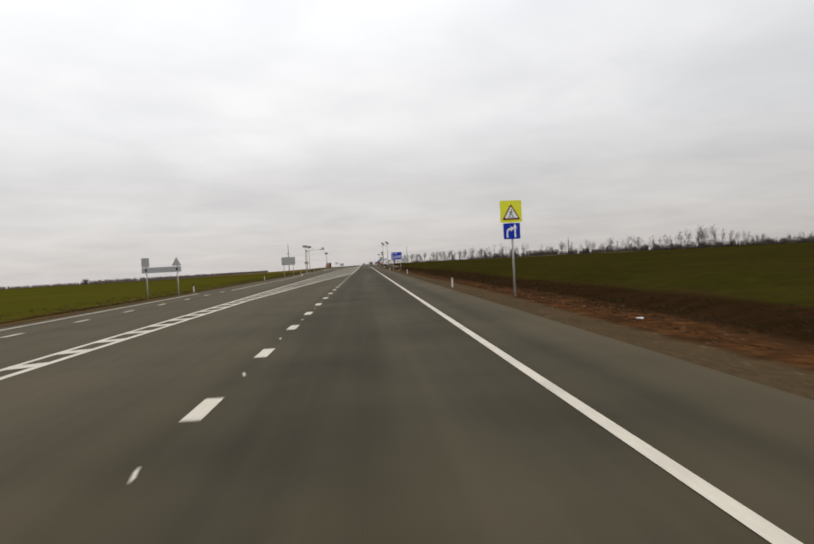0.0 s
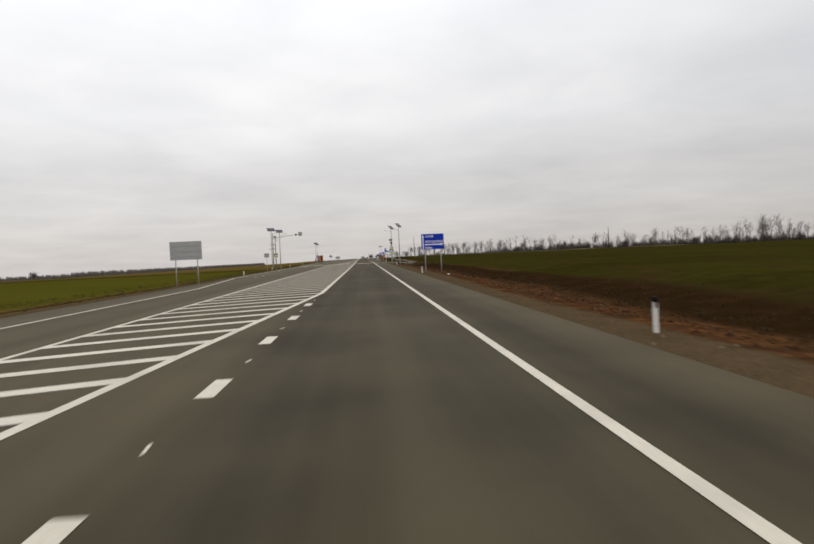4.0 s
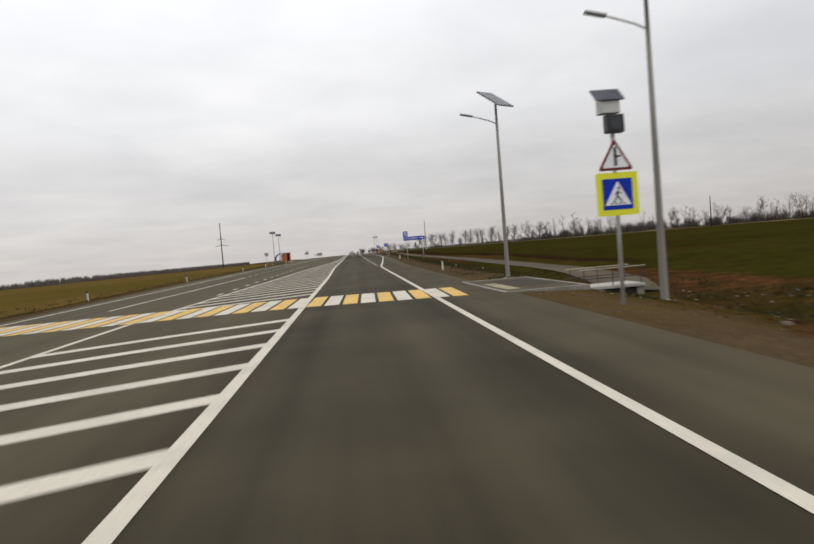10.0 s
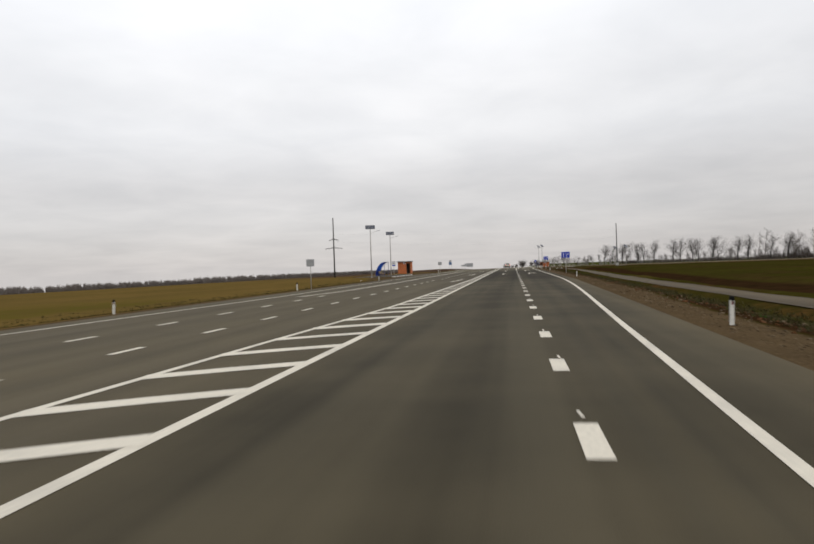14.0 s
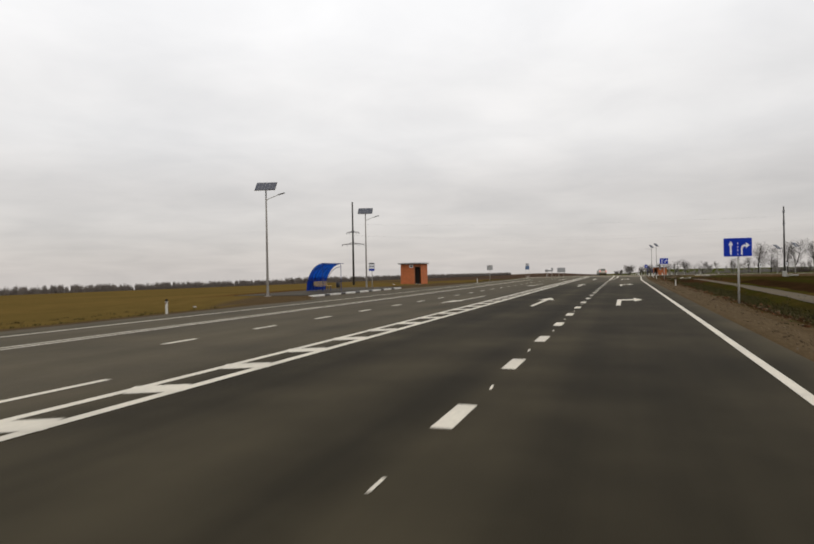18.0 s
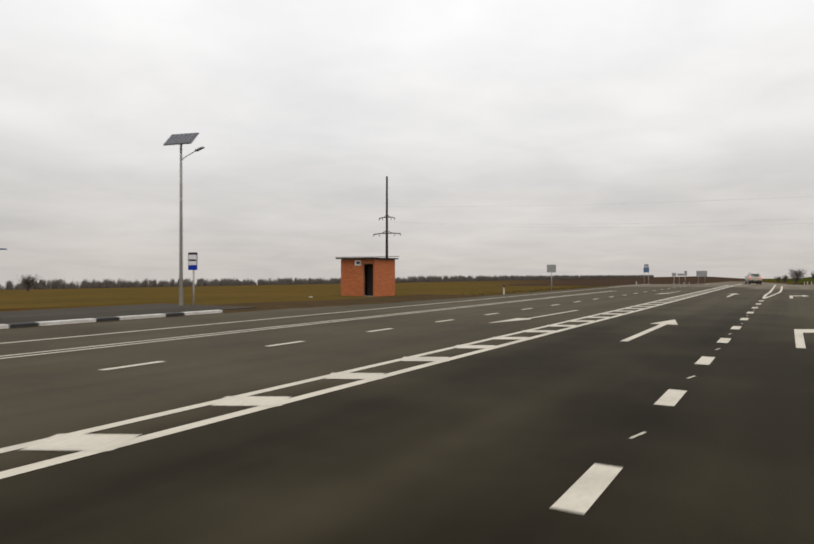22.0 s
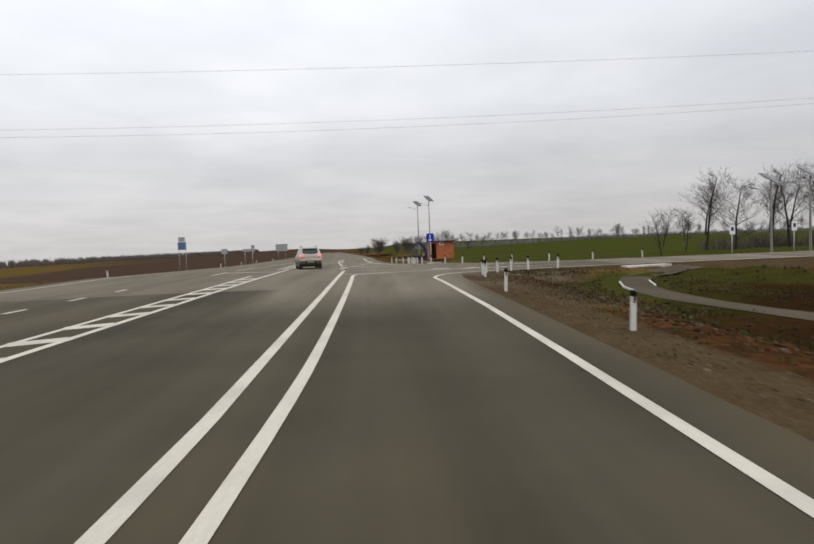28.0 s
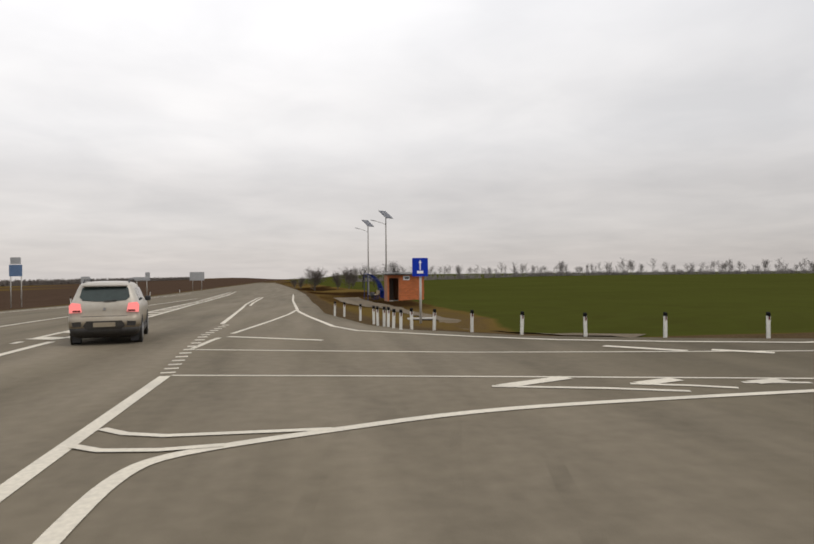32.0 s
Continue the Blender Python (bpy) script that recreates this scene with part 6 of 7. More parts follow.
for yy in (-0.5, 0.5):
    for xx in (-0.85, 0.0, 0.85):
        part("rail_post", tube([(xx, yy, 0.1), (xx, yy, 0.68)], 0.016, 6), M_POLE, t, "dark thin post")
    for zz in (0.42, 0.68):
        part("rail", tube([(-0.98, yy, zz), (0.98, yy, zz)], 0.014, 6), M_MAST if zz > 0.5 else M_POLE, t)
t = thing("stone_drain", 5.95, 552.6, ground_z(5.95, 552.6), 0, "low white-edged concrete headwall over a dark drain", "culvert")
part("beam", box(-0.5, 0.5, -0.06, 0.06, 0.05, 0.10, 0.01), M_KERB_W, t, "white painted beam")
part("wall", box(-0.46, 0.46, -0.04, 0.09, -0.35, 0.05, 0.008), M_CONCRETE, t)
# no opening is cut: a near-black plate on the wall paints its shade
part("drain_mouth_plate", box(-0.40, 0.40, -0.046, 0.0, -0.3, 0.045, 0.01), M_INSIDE_SHADE, t, "near-black plate painted as the shaded drain opening")
t = thing("culvert", 25.9, 534.0, -1.0, 14, "pale concrete culvert head with a round pipe", "culvert")
part("head_wall", box(-0.9, 0.9, -0.1, 0.15, -0.3, 0.7, 0.03), M_CONCRETE, t)
part("head_slab", box(-1.1, 0.6, -0.35, 0.4, 0.7, 0.85, 0.03), M_CONCRETE, t)
# capped near-black disc; the shade of the pipe bore is in its colour
part("pipe_mouth_disc", tube([(0.1, -0.16, 0.28), (0.1, 0.1, 0.28)], [0.3, 0.28], 18), M_INSIDE_SHADE, t, "near-black disc painted as the shaded pipe mouth")


for x_, y_, top_ in ((23.3, 544.4, 1.65), (27.2, 544.4, 1.75)):
    gz = ground_z(x_, y_)
    t = thing("road_sign", x_, y_, gz, 0, "small white upright sign with a dark symbol on a pole", "road sign")
    pole(t, 0, top_ - gz)
    p = part("panel", plate(rounded(-0.17, 0.17, top_ - gz - 0.58, top_ - gz, 0.02), -0.06, -0.045), M_WHITE, t, "white panel")
    part("symbol", plate(rounded(-0.08, 0.08, top_ - gz - 0.36, top_ - gz - 0.14, 0.02), -0.066, -0.061), M_BLACK, p, "dark symbol")
solar_lamp(25.9, 544.6, 4.2, -1, "grey solar street lamp beside the side road", True)
solar_lamp(28.6, 544.9, 4.5, -1, "grey solar street lamp beside the side road", True)

# ---- litter of stones along the verge ----
def stones():
    rnd = random.Random(4)
    vs_, fs_ = [], []
    for _ in range(2600):
        y_ = rnd.uniform(140, 534)
        xr = lerp_table(RIGHT_EDGE, y_)
        d = abs(rnd.gauss(1.6, 1.1)) + 0.15
        x_ = xr + d
        z_ = ground_z(x_, y_)
        s = rnd.choice((0.012, 0.014, 0.016, 0.02, 0.024, 0.034)) * rnd.uniform(0.7, 1.3)
        a = rnd.uniform(0, 6.28)
        n0 = len(vs_)
        for k in range(5):
            b = a + k * 1.2566
            vs_.append((x_ + s * rnd.uniform(0.7, 1.2) * math.cos(b), y_ + s * rnd.uniform(0.7, 1.2) * math.sin(b), z_ - 0.01))
        vs_.append((x_, y_, z_ + s * rnd.uniform(0.5, 1.0)))
        fs_ += [(n0 + k, n0 + (k + 1) % 5, n0 + 5) for k in range(5)]
    for _ in range(2200):
        y_ = rnd.uniform(519, 533.8)
        x_ = max(5.2, lerp_table(RIGHT_EDGE, y_)) + 0.15 + abs(rnd.gauss(0, 1.6))
        z_, s, a, n0 = ground_z(x_, y_), rnd.uniform(0.008, 0.026), rnd.uniform(0, 6.28), len(vs_)
        for k in range(5):
            b = a + k * 1.2566
            vs_.append((x_ + s * rnd.uniform(0.7, 1.2) * math.cos(b), y_ + s * rnd.uniform(0.7, 1.2) * math.sin(b), z_ - 0.01))
        vs_.append((x_, y_, z_ + s * rnd.uniform(0.5, 1.0)))
        fs_ += [(n0 + k, n0 + (k + 1) % 5, n0 + 5) for k in range(5)]
    me_ = bpy.data.meshes.new("verge_stones")
    me_.from_pydata(vs_, [], fs_)
    me_.materials.append(M_STONE)
    return tagged(new("verge_stones", me_), "scattered pale stones and clods on the gravel verge", "stones", kind="stuff")


stones()


def clods(name, label, mat, seed, count, place, size):
    """Broken lumps of earth: low uneven six-sided heaps, as one mesh."""
    rnd = random.Random(seed)
    vs_, fs_ = [], []
    for _ in range(count):
        x_, y_ = place(rnd)
        s_ = rnd.uniform(*size) * (1 + (rnd.random() < 0.06) * rnd.uniform(0.6, 1.4))
        z_, a, n0 = ground_z(x_, y_), rnd.uniform(0, 6.28), len(vs_)
        for ring, zz in ((1.0, -0.012), (0.72, 0.45 * s_)):
            for k in range(6):
                b = a + k * 1.0472 + 0.3 * (ring < 1)
                q = s_ * ring * rnd.uniform(0.7, 1.25)
                vs_.append((x_ + q * math.cos(b), y_ + q * math.sin(b), z_ + zz * rnd.uniform(0.7, 1.3)))
        vs_.append((x_ + rnd.uniform(-0.2, 0.2) * s_, y_, z_ + s_ * rnd.uniform(0.5, 0.85)))
        for k in range(6):
            j = (k + 1) % 6
            fs_ += [(n0 + k, n0 + j, n0 + 6 + j, n0 + 6 + k), (n0 + 6 + k, n0 + 6 + j, n0 + 12)]
    me_ = bpy.data.meshes.new(name)
    me_.from_pydata(vs_, [], fs_)
    me_.materials.append(mat)
    return tagged(new(name, me_), label, "soil", kind="stuff")


def lumps_material(name, colours):
    m = bpy.data.materials.new(name)
    m.use_nodes = True
    t_ = m.node_tree
    b_ = t_.nodes["Principled BSDF"]
    b_.inputs["Roughness"].default_value, b_.inputs["Specular IOR Level"].default_value = 0.95, 0.05
    r = t_.nodes.new("ShaderNodeValToRGB")
    r.color_ramp.elements[0].color, r.color_ramp.elements[1].color = (*colours[0], 1), (*colours[-1], 1)
    for i, c in enumerate(colours[1:-1]):
        r.color_ramp.elements.new((i + 1) / (len(colours) - 1)).color = (*c, 1)
    t_.links.new(t_.nodes.new("ShaderNodeNewGeometry").outputs["Random Per Island"], r.inputs[0])
    n_ = t_.nodes.new("ShaderNodeTexNoise")
    n_.inputs["Scale"].default_value, n_.inputs["Detail"].default_value = 40, 5
    bp = t_.nodes.new("ShaderNodeBump")
    bp.inputs["Strength"].default_value, bp.inputs["Distance"].default_value = 0.6, 0.02
    t_.links.new(n_.outputs[0], bp.inputs["Height"])
    t_.links.new(bp.outputs[0], b_.inputs["Normal"])
    t_.links.new(r.outputs[0], b_.inputs["Base Color"])
    return m


M_CLOD = lumps_material("red_brown_clods", [(0.030, 0.014, 0.007), (0.062, 0.027, 0.011), (0.09, 0.040, 0.017), (0.11, 0.054, 0.025), (0.05, 0.026, 0.014)])
M_SOILCLOD = lumps_material("dark_brown_clods", [(0.024, 0.014, 0.008), (0.042, 0.024, 0.013), (0.06, 0.036, 0.02)])
M_RUBBLE = lumps_material("verge_rubble", [(0.035, 0.024, 0.014), (0.07, 0.050, 0.029), (0.11, 0.080, 0.047), (0.17, 0.13, 0.085)])


def crest_place(rnd):
    y_ = rnd.uniform(140, 316)
    return lerp_table(RIGHT_EDGE, y_) + 1.5 + abs(rnd.gauss(0.7, 0.75)), y_


def gravel_place(rnd):
    y_ = rnd.uniform(318, 531)
    return lerp_table(RIGHT_EDGE, y_) + 0.35 + abs(rnd.gauss(0.6, 0.8)), y_


def ditch_edge_place(rnd):
    y_ = rnd.uniform(335, 531)
    return lerp_table(RIGHT_EDGE, y_) + rnd.gauss(2.3, 0.35) + 0.25 * math.sin(y_ * 0.7), y_


def corner_soil_place(rnd):
    y_ = rnd.uniform(500, 533)
    x_ = lerp_table(RIGHT_EDGE, y_) + 2.0 + abs(rnd.gauss(0, 2.6))
    return (x_ + 1.7 if abs(x_ - lerp_table(PATHWAY, y_)) < 0.8 else x_), y_


clods("crest_clods", "crumbled red brown earth along the verge", M_CLOD, 61, 5200, crest_place, (0.015, 0.05))
clods("gravel_rubble", "coarse grey brown rubble on the gravel verge", M_RUBBLE, 62, 6500, gravel_place, (0.010, 0.03))
clods("ditch_clods", "broken earth along the lip of the ditch", M_CLOD, 63, 3000, ditch_edge_place, (0.02, 0.06))
clods("ditch_lip_rubble", "pale broken crust along the lip of the ditch", M_RUBBLE, 64, 2600, ditch_edge_place, (0.015, 0.05))
clods("corner_clods", "rough brown clods on the bare soil of the corner", M_SOILCLOD, 65, 2600, corner_soil_place, (0.015, 0.045))


def debris_place(rnd):
    x_, y_ = rnd.uniform(3.9, 9.5), rnd.uniform(302, 321)
    return x_ + 0.6 * math.sin(y_), y_


clods("crossing_debris", "scattered pale stones and broken scraps on the bank by the footbridge", lumps_material("pale_debris", [(0.09, 0.07, 0.05), (0.20, 0.17, 0.13), (0.34, 0.31, 0.27), (0.05, 0.03, 0.02)]), 67, 260, debris_place, (0.012, 0.05))
slab = part("concrete_slab", box(-1.1, 1.1, -0.22, 0.22, -0.12, 0.03, 0.012), M_KERB_W, None, "", (13.2, 533.55, ground_z(13.2, 533.55) + 0.03), (0, 0, 12))
tagged(slab, "pale concrete slab laid where the footpath meets the side road", "slab")

# ---- scraps of litter ----
for x_, y_, w_, k_ in ((3.75, 244.4, 0.26, 12), (4.0, 152.0, 0.16, 40), (5.4, 283.5, 0.15, 75), (5.2, 352.2, 0.24, 20), (6.3, 356.0, 0.12, 55), (6.8, 347.5, 0.14, 100), (6.1, 364.0, 0.16, 30), (7.6, 368.5, 0.12, 10), (6.4, 498.0, 0.14, 65), (7.2, 513.0, 0.13, 25), (-20.5, 452.0, 0.2, 35), (-22.4, 489.0, 0.22, 80)):
    bm = bmesh.new()
    bmesh.ops.create_grid(bm, x_segments=4, y_segments=3, size=0.5)
    rnd_ = random.Random(int(y_))
    for v in bm.verts:
        v.co = Vector((v.co.x * w_ * rnd_.uniform(0.8, 1.2), v.co.y * w_ * 0.6 * rnd_.uniform(0.8, 1.2), 0.05 * w_ + rnd_.uniform(0.0, 0.25) * w_))
    bmesh.ops.solidify(bm, geom=bm.faces[:], thickness=0.004)
    scrap = part("litter_scrap", bm, M_WHITE, None, "", (x_, y_, ground_z(x_, y_) + 0.015), (0, 0, k_))
    tagged(scrap, "crumpled white scrap of litter lying on the verge", "litter", "litter scraps")


# ---- weeds and dry grass in the verges ----
def tufts(name, label, seed, count, place, heights, mat):
    """Low bent blades in small clumps, as one mesh."""
    rnd = random.Random(seed)
    vs_, fs_ = [], []
    for _ in range(count):
        spot = place(rnd)
        if spot is None:
            continue
        cx_, cy_ = spot
        h0 = rnd.uniform(*heights)
        for _b in range(rnd.randint(5, 9)):
            x_, y_ = cx_ + rnd.gauss(0, 0.09), cy_ + rnd.gauss(0, 0.12)
            z_ = ground_z(x_, y_) - 0.02
            h, a = h0 * rnd.uniform(0.5, 1.1), rnd.uniform(0, 6.28)
            lx, ly = math.cos(a), math.sin(a)
            w = rnd.uniform(0.008, 0.022)
            lean = h * rnd.uniform(0.2, 0.8)
            n0 = len(vs_)
            vs_ += [(x_ - ly * w, y_ + lx * w, z_), (x_ + ly * w, y_ - lx * w, z_), (x_ + lx * lean * 0.4 + ly * w * 0.7, y_ + ly * lean * 0.4 - lx * w * 0.7, z_ + h * 0.65), (x_ + lx * lean * 0.4 - ly * w * 0.7, y_ + ly * lean * 0.4 + lx * w * 0.7, z_ + h * 0.65), (x_ + lx * lean, y_ + ly * lean, z_ + h)]
            fs_ += [(n0, n0 + 1, n0 + 2, n0 + 3), (n0 + 3, n0 + 2, n0 + 4)]
    me_ = bpy.data.meshes.new(name)
    me_.from_pydata(vs_, [], fs_)
    me_.materials.append(mat)
    return tagged(new(name, me_), label, "grass", kind="stuff")


def blades_material(name, colours):
    m = bpy.data.materials.new(name)
    m.use_nodes = True
    t_ = m.node_tree
    b_ = t_.nodes["Principled BSDF"]
    b_.inputs["Roughness"].default_value, b_.inputs["Specular IOR Level"].default_value = 0.9, 0.1
    r = t_.nodes.new("ShaderNodeValToRGB")
    r.color_ramp.elements[0].color, r.color_ramp.elements[1].color = (*colours[0], 1), (*colours[-1], 1)
    for i, c in enumerate(colours[1:-1]):
        r.color_ramp.elements.new((i + 1) / (len(colours) - 1)).color = (*c, 1)
    t_.links.new(t_.nodes.new("ShaderNodeNewGeometry").outputs["Random Per Island"], r.inputs[0])
    t_.links.new(r.outputs[0], b_.inputs["Base Color"])
    return m


M_DRY = blades_material("dry_brown_blades", [(0.030, 0.020, 0.010), (0.045, 0.028, 0.013), (0.066, 0.042, 0.020), (0.036, 0.034, 0.011)])
M_OLIVE = blades_material("olive_grass_blades", [(0.034, 0.030, 0.010), (0.052, 0.048, 0.015), (0.064, 0.046, 0.020), (0.036, 0.046, 0.012)])
M_STRAW = blades_material("straw_blades", [(0.05, 0.038, 0.02), (0.10, 0.078, 0.045), (0.14, 0.11, 0.066), (0.032, 0.028, 0.012)])
M_LEFT = blades_material("faded_verge_blades", [(0.05, 0.04, 0.014), (0.075, 0.06, 0.02), (0.06, 0.055, 0.014), (0.03, 0.024, 0.01)])
M_GREEN = blades_material("green_weed_blades", [(0.026, 0.050, 0.010), (0.040, 0.072, 0.014), (0.042, 0.046, 0.013), (0.028, 0.036, 0.009)])


def verge_place(rnd):
    y_ = rnd.uniform(140, 318)
    return lerp_table(RIGHT_EDGE, y_) + 3.9 + abs(rnd.gauss(0, 1.3)), y_


def ditch_place(rnd):
    y_ = rnd.uniform(336, 500)
    a_, b_ = lerp_table(RIGHT_EDGE, y_) + 2.0, lerp_table(PATHWAY, y_) - 1.4
    return (rnd.uniform(a_, b_), y_) if b_ > a_ else None


def weed_place(rnd):
    y_ = rnd.uniform(345, 528)
    if noise.noise((y_ * 0.09, 3.1, 0)) < 0.05:
        return None
    a_, b_ = lerp_table(RIGHT_EDGE, y_) + 2.6, lerp_table(PATHWAY, y_) - 1.6
    return (rnd.gauss((a_ + b_) / 2, 1.0), y_) if b_ > a_ else None


def corner_place(rnd):
    x_, y_ = rnd.uniform(6.4, 24), rnd.uniform(505, 533.0)
    return (x_, y_) if abs(x_ - lerp_table(PATHWAY, y_)) > 1.3 and x_ > lerp_table(RIGHT_EDGE, y_) + 1.6 else None


def crossing_place(rnd):
    x_, y_ = rnd.uniform(2.6, 8.5), rnd.uniform(303, 336)
    if abs(x_ - 2.85) < 1.35 and abs(y_ - 323.1) < 3.0 or abs(x_ - 5.05) < 1.1 and abs(y_ - 321.5) < 0.7:
        return None
    return (x_, y_) if noise.noise((x_ * 0.5, y_ * 0.3, 9.1)) > -0.1 and abs(x_ - lerp_table(PATHWAY, y_)) > 1.0 else None


def left_place(rnd):
    y_ = rnd.uniform(170, 545)
    if 450 < y_ < 500:
        return None
    return lerp_table(LEFT_EDGE, y_) - rnd.uniform(1.2, 7.0), y_


tufts("verge_grass", "low dark dead grass on the verge below the field", 31, 3000, verge_place, (0.04, 0.12), M_DRY)
tufts("ditch_grass", "low brown grass in the shallow ditch", 32, 9000, ditch_place, (0.05, 0.15), M_OLIVE)
tufts("ditch_weeds", "patches of fresh green weeds in the ditch", 33, 3400, weed_place, (0.04, 0.10), M_GREEN)
tufts("crossing_weeds", "dark green weeds round the crossing pad and footbridge", 38, 2600, crossing_place, (0.04, 0.13), M_OLIVE)
tufts("corner_weeds", "sparse weeds on the bare soil of the corner", 34, 700, corner_place, (0.04, 0.14), M_DRY)
def bank_place(rnd):
    y_ = rnd.uniform(520, 534.0)
    x_ = max(5.4, lerp_table(RIGHT_EDGE, y_)) + 0.5 + abs(rnd.gauss(0, 3.0))
    return (x_, y_) if abs(x_ - lerp_table(PATHWAY, y_)) > 0.9 and x_ < 20 and y_ < 534.3 - 0.02 * x_ and (y_ < 532.6 or x_ > lerp_table(RIGHT_EDGE, y_) + 0.6) else None


tufts("bank_straw", "short straw and dead grass on the pale gravel of the corner", 36, 4200, bank_place, (0.015, 0.06), M_STRAW)
tufts("bank_grass", "dark low grass on the bank of the corner", 37, 1200, lambda rnd: (lambda q: q if q and q[0] > 7.2 else None)(bank_place(rnd)), (0.03, 0.11), M_OLIVE)
tufts("left_verge_grass", "dry grass along the far verge", 35, 5000, left_place, (0.05, 0.15), M_LEFT)


# ---- trees ----
def leader_tree(rnd, height, trunk=0.013, fine=0.0016, boughs=15, forks=4, sprigs=3, low=0.25, lean=0.05, width=0.30):
    """Bare tall tree: one wavering leader, or a fork of two, with rising boughs that split into thin sprays of twigs."""
    wood, twig = ([], []), ([], [])

    def rod(store, pts, r0, r1, n):
        vs_, fs_ = store
        k0, m_ = len(vs_), len(pts)
        for i, p_ in enumerate(pts):
            d = (pts[min(i + 1, m_ - 1)] - pts[max(i - 1, 0)]).normalized()
            u_ = d.orthogonal().normalized()
            w_ = d.cross(u_)
            r_ = r0 + (r1 - r0) * i / (m_ - 1)
            vs_ += [p_ + r_ * (math.cos(6.2832 * k / n) * u_ + math.sin(6.2832 * k / n) * w_) for k in range(n)]
        for i in range(m_ - 1):
            a_ = k0 + i * n
            fs_ += [(a_ + k, a_ + (k + 1) % n, a_ + n + (k + 1) % n, a_ + n + k) for k in range(n)]

    def swept(a, d, length, steps, sway, lift):
        pts = [a]
        for _ in range(steps):
            d = (d + Vector((rnd.uniform(-sway, sway), rnd.uniform(-sway, sway), rnd.uniform(-sway, sway) * 0.6 + lift))).normalized()
            pts.append(pts[-1] + d * length / steps)
        return pts, d

    stems = [(Vector((0, 0, -0.02 * height)), Vector((rnd.uniform(-lean, lean), rnd.uniform(-lean, lean), 1)).normalized(), height * rnd.uniform(0.82, 0.95), trunk * height)]
    if rnd.random() < 0.45:
        stems.append((stems[0][0] + Vector((0, 0, height * rnd.uniform(0.08, 0.3))), Vector((rnd.uniform(-0.35, 0.35), rnd.uniform(-0.35, 0.35), 1)).normalized(), height * rnd.uniform(0.55, 0.72), trunk * height * 0.75))
    for a, d, length, r in stems:
        line, _ = swept(a, d, length, 7, 0.10, 0.03)
        rod(wood, line, r, r * 0.22, 5)
        for i in range(boughs):
            q = low + (1 - low) * (i + rnd.random()) / boughs
            at = q * (len(line) - 1)
            j = min(int(at), len(line) - 2)
            p0 = line[j].lerp(line[j + 1], at - j)
            ang = rnd.uniform(0, 6.2832)
            out = Vector((math.cos(ang), math.sin(ang), rnd.uniform(0.35, 1.1))).normalized()
            L = height * width * rnd.uniform(0.55, 1.1) * (1.0 - 0.62 * max(0.0, (q - 0.45) / 0.55)) * (0.55 + 0.45 * min(1.0, q / 0.45))
            rb = max(r * 0.34 * (1.1 - q), fine * height)
            bough, _ = swept(p0, out, L, 4, 0.22, 0.06)
            rod(wood, bough, rb, rb * 0.35, 3)
            for k in range(forks):
                b = bough[1 + k % 4]
                sd = (bough[-1] - bough[0]).normalized() * 0.5 + Vector((rnd.uniform(-1, 1), rnd.uniform(-1, 1), rnd.uniform(-0.2, 0.9))) * 0.75
                spray, _ = swept(b, sd.normalized(), L * rnd.uniform(0.35, 0.65), 2, 0.25, 0.05)
                rod(twig, spray, fine * height, fine * height * 0.5, 3)
                for _s in range(sprigs):
                    c = spray[rnd.choice((1, 2))]
                    e = c + (sd.normalized() * 0.5 + Vector((rnd.uniform(-1, 1), rnd.uniform(-1, 1), rnd.uniform(-0.3, 0.9))) * 0.8).normalized() * L * rnd.uniform(0.16, 0.34)
                    rod(twig, [c, e], fine * height * 0.6, fine * height * 0.3, 3)
    k = height / max(v.z for v in twig[0] + wood[0])
    return [([v * k for v in vs_], fs_) for vs_, fs_ in (wood, twig)]


def mesh_of(name, geo, mat):
    me_ = bpy.data.meshes.new(name)
    me_.from_pydata([tuple(v) for v in geo[0]], [], geo[1])
    me_.materials.append(mat)
    return me_


near_kinds = []
for i, (low_, wide_, lean_, n_) in enumerate(((0.30, 0.34, 0.16, 17), (0.16, 0.46, 0.06, 24), (0.24, 0.42, 0.30, 15))):
    g = leader_tree(random.Random(23 + i), 5.0, 0.019, 0.0012, n_, 9, 7, low_, lean_, wide_)
    near_kinds.append((mesh_of("trunk", g[0], M_BARK), mesh_of("crown", g[1], M_FARBARK)))
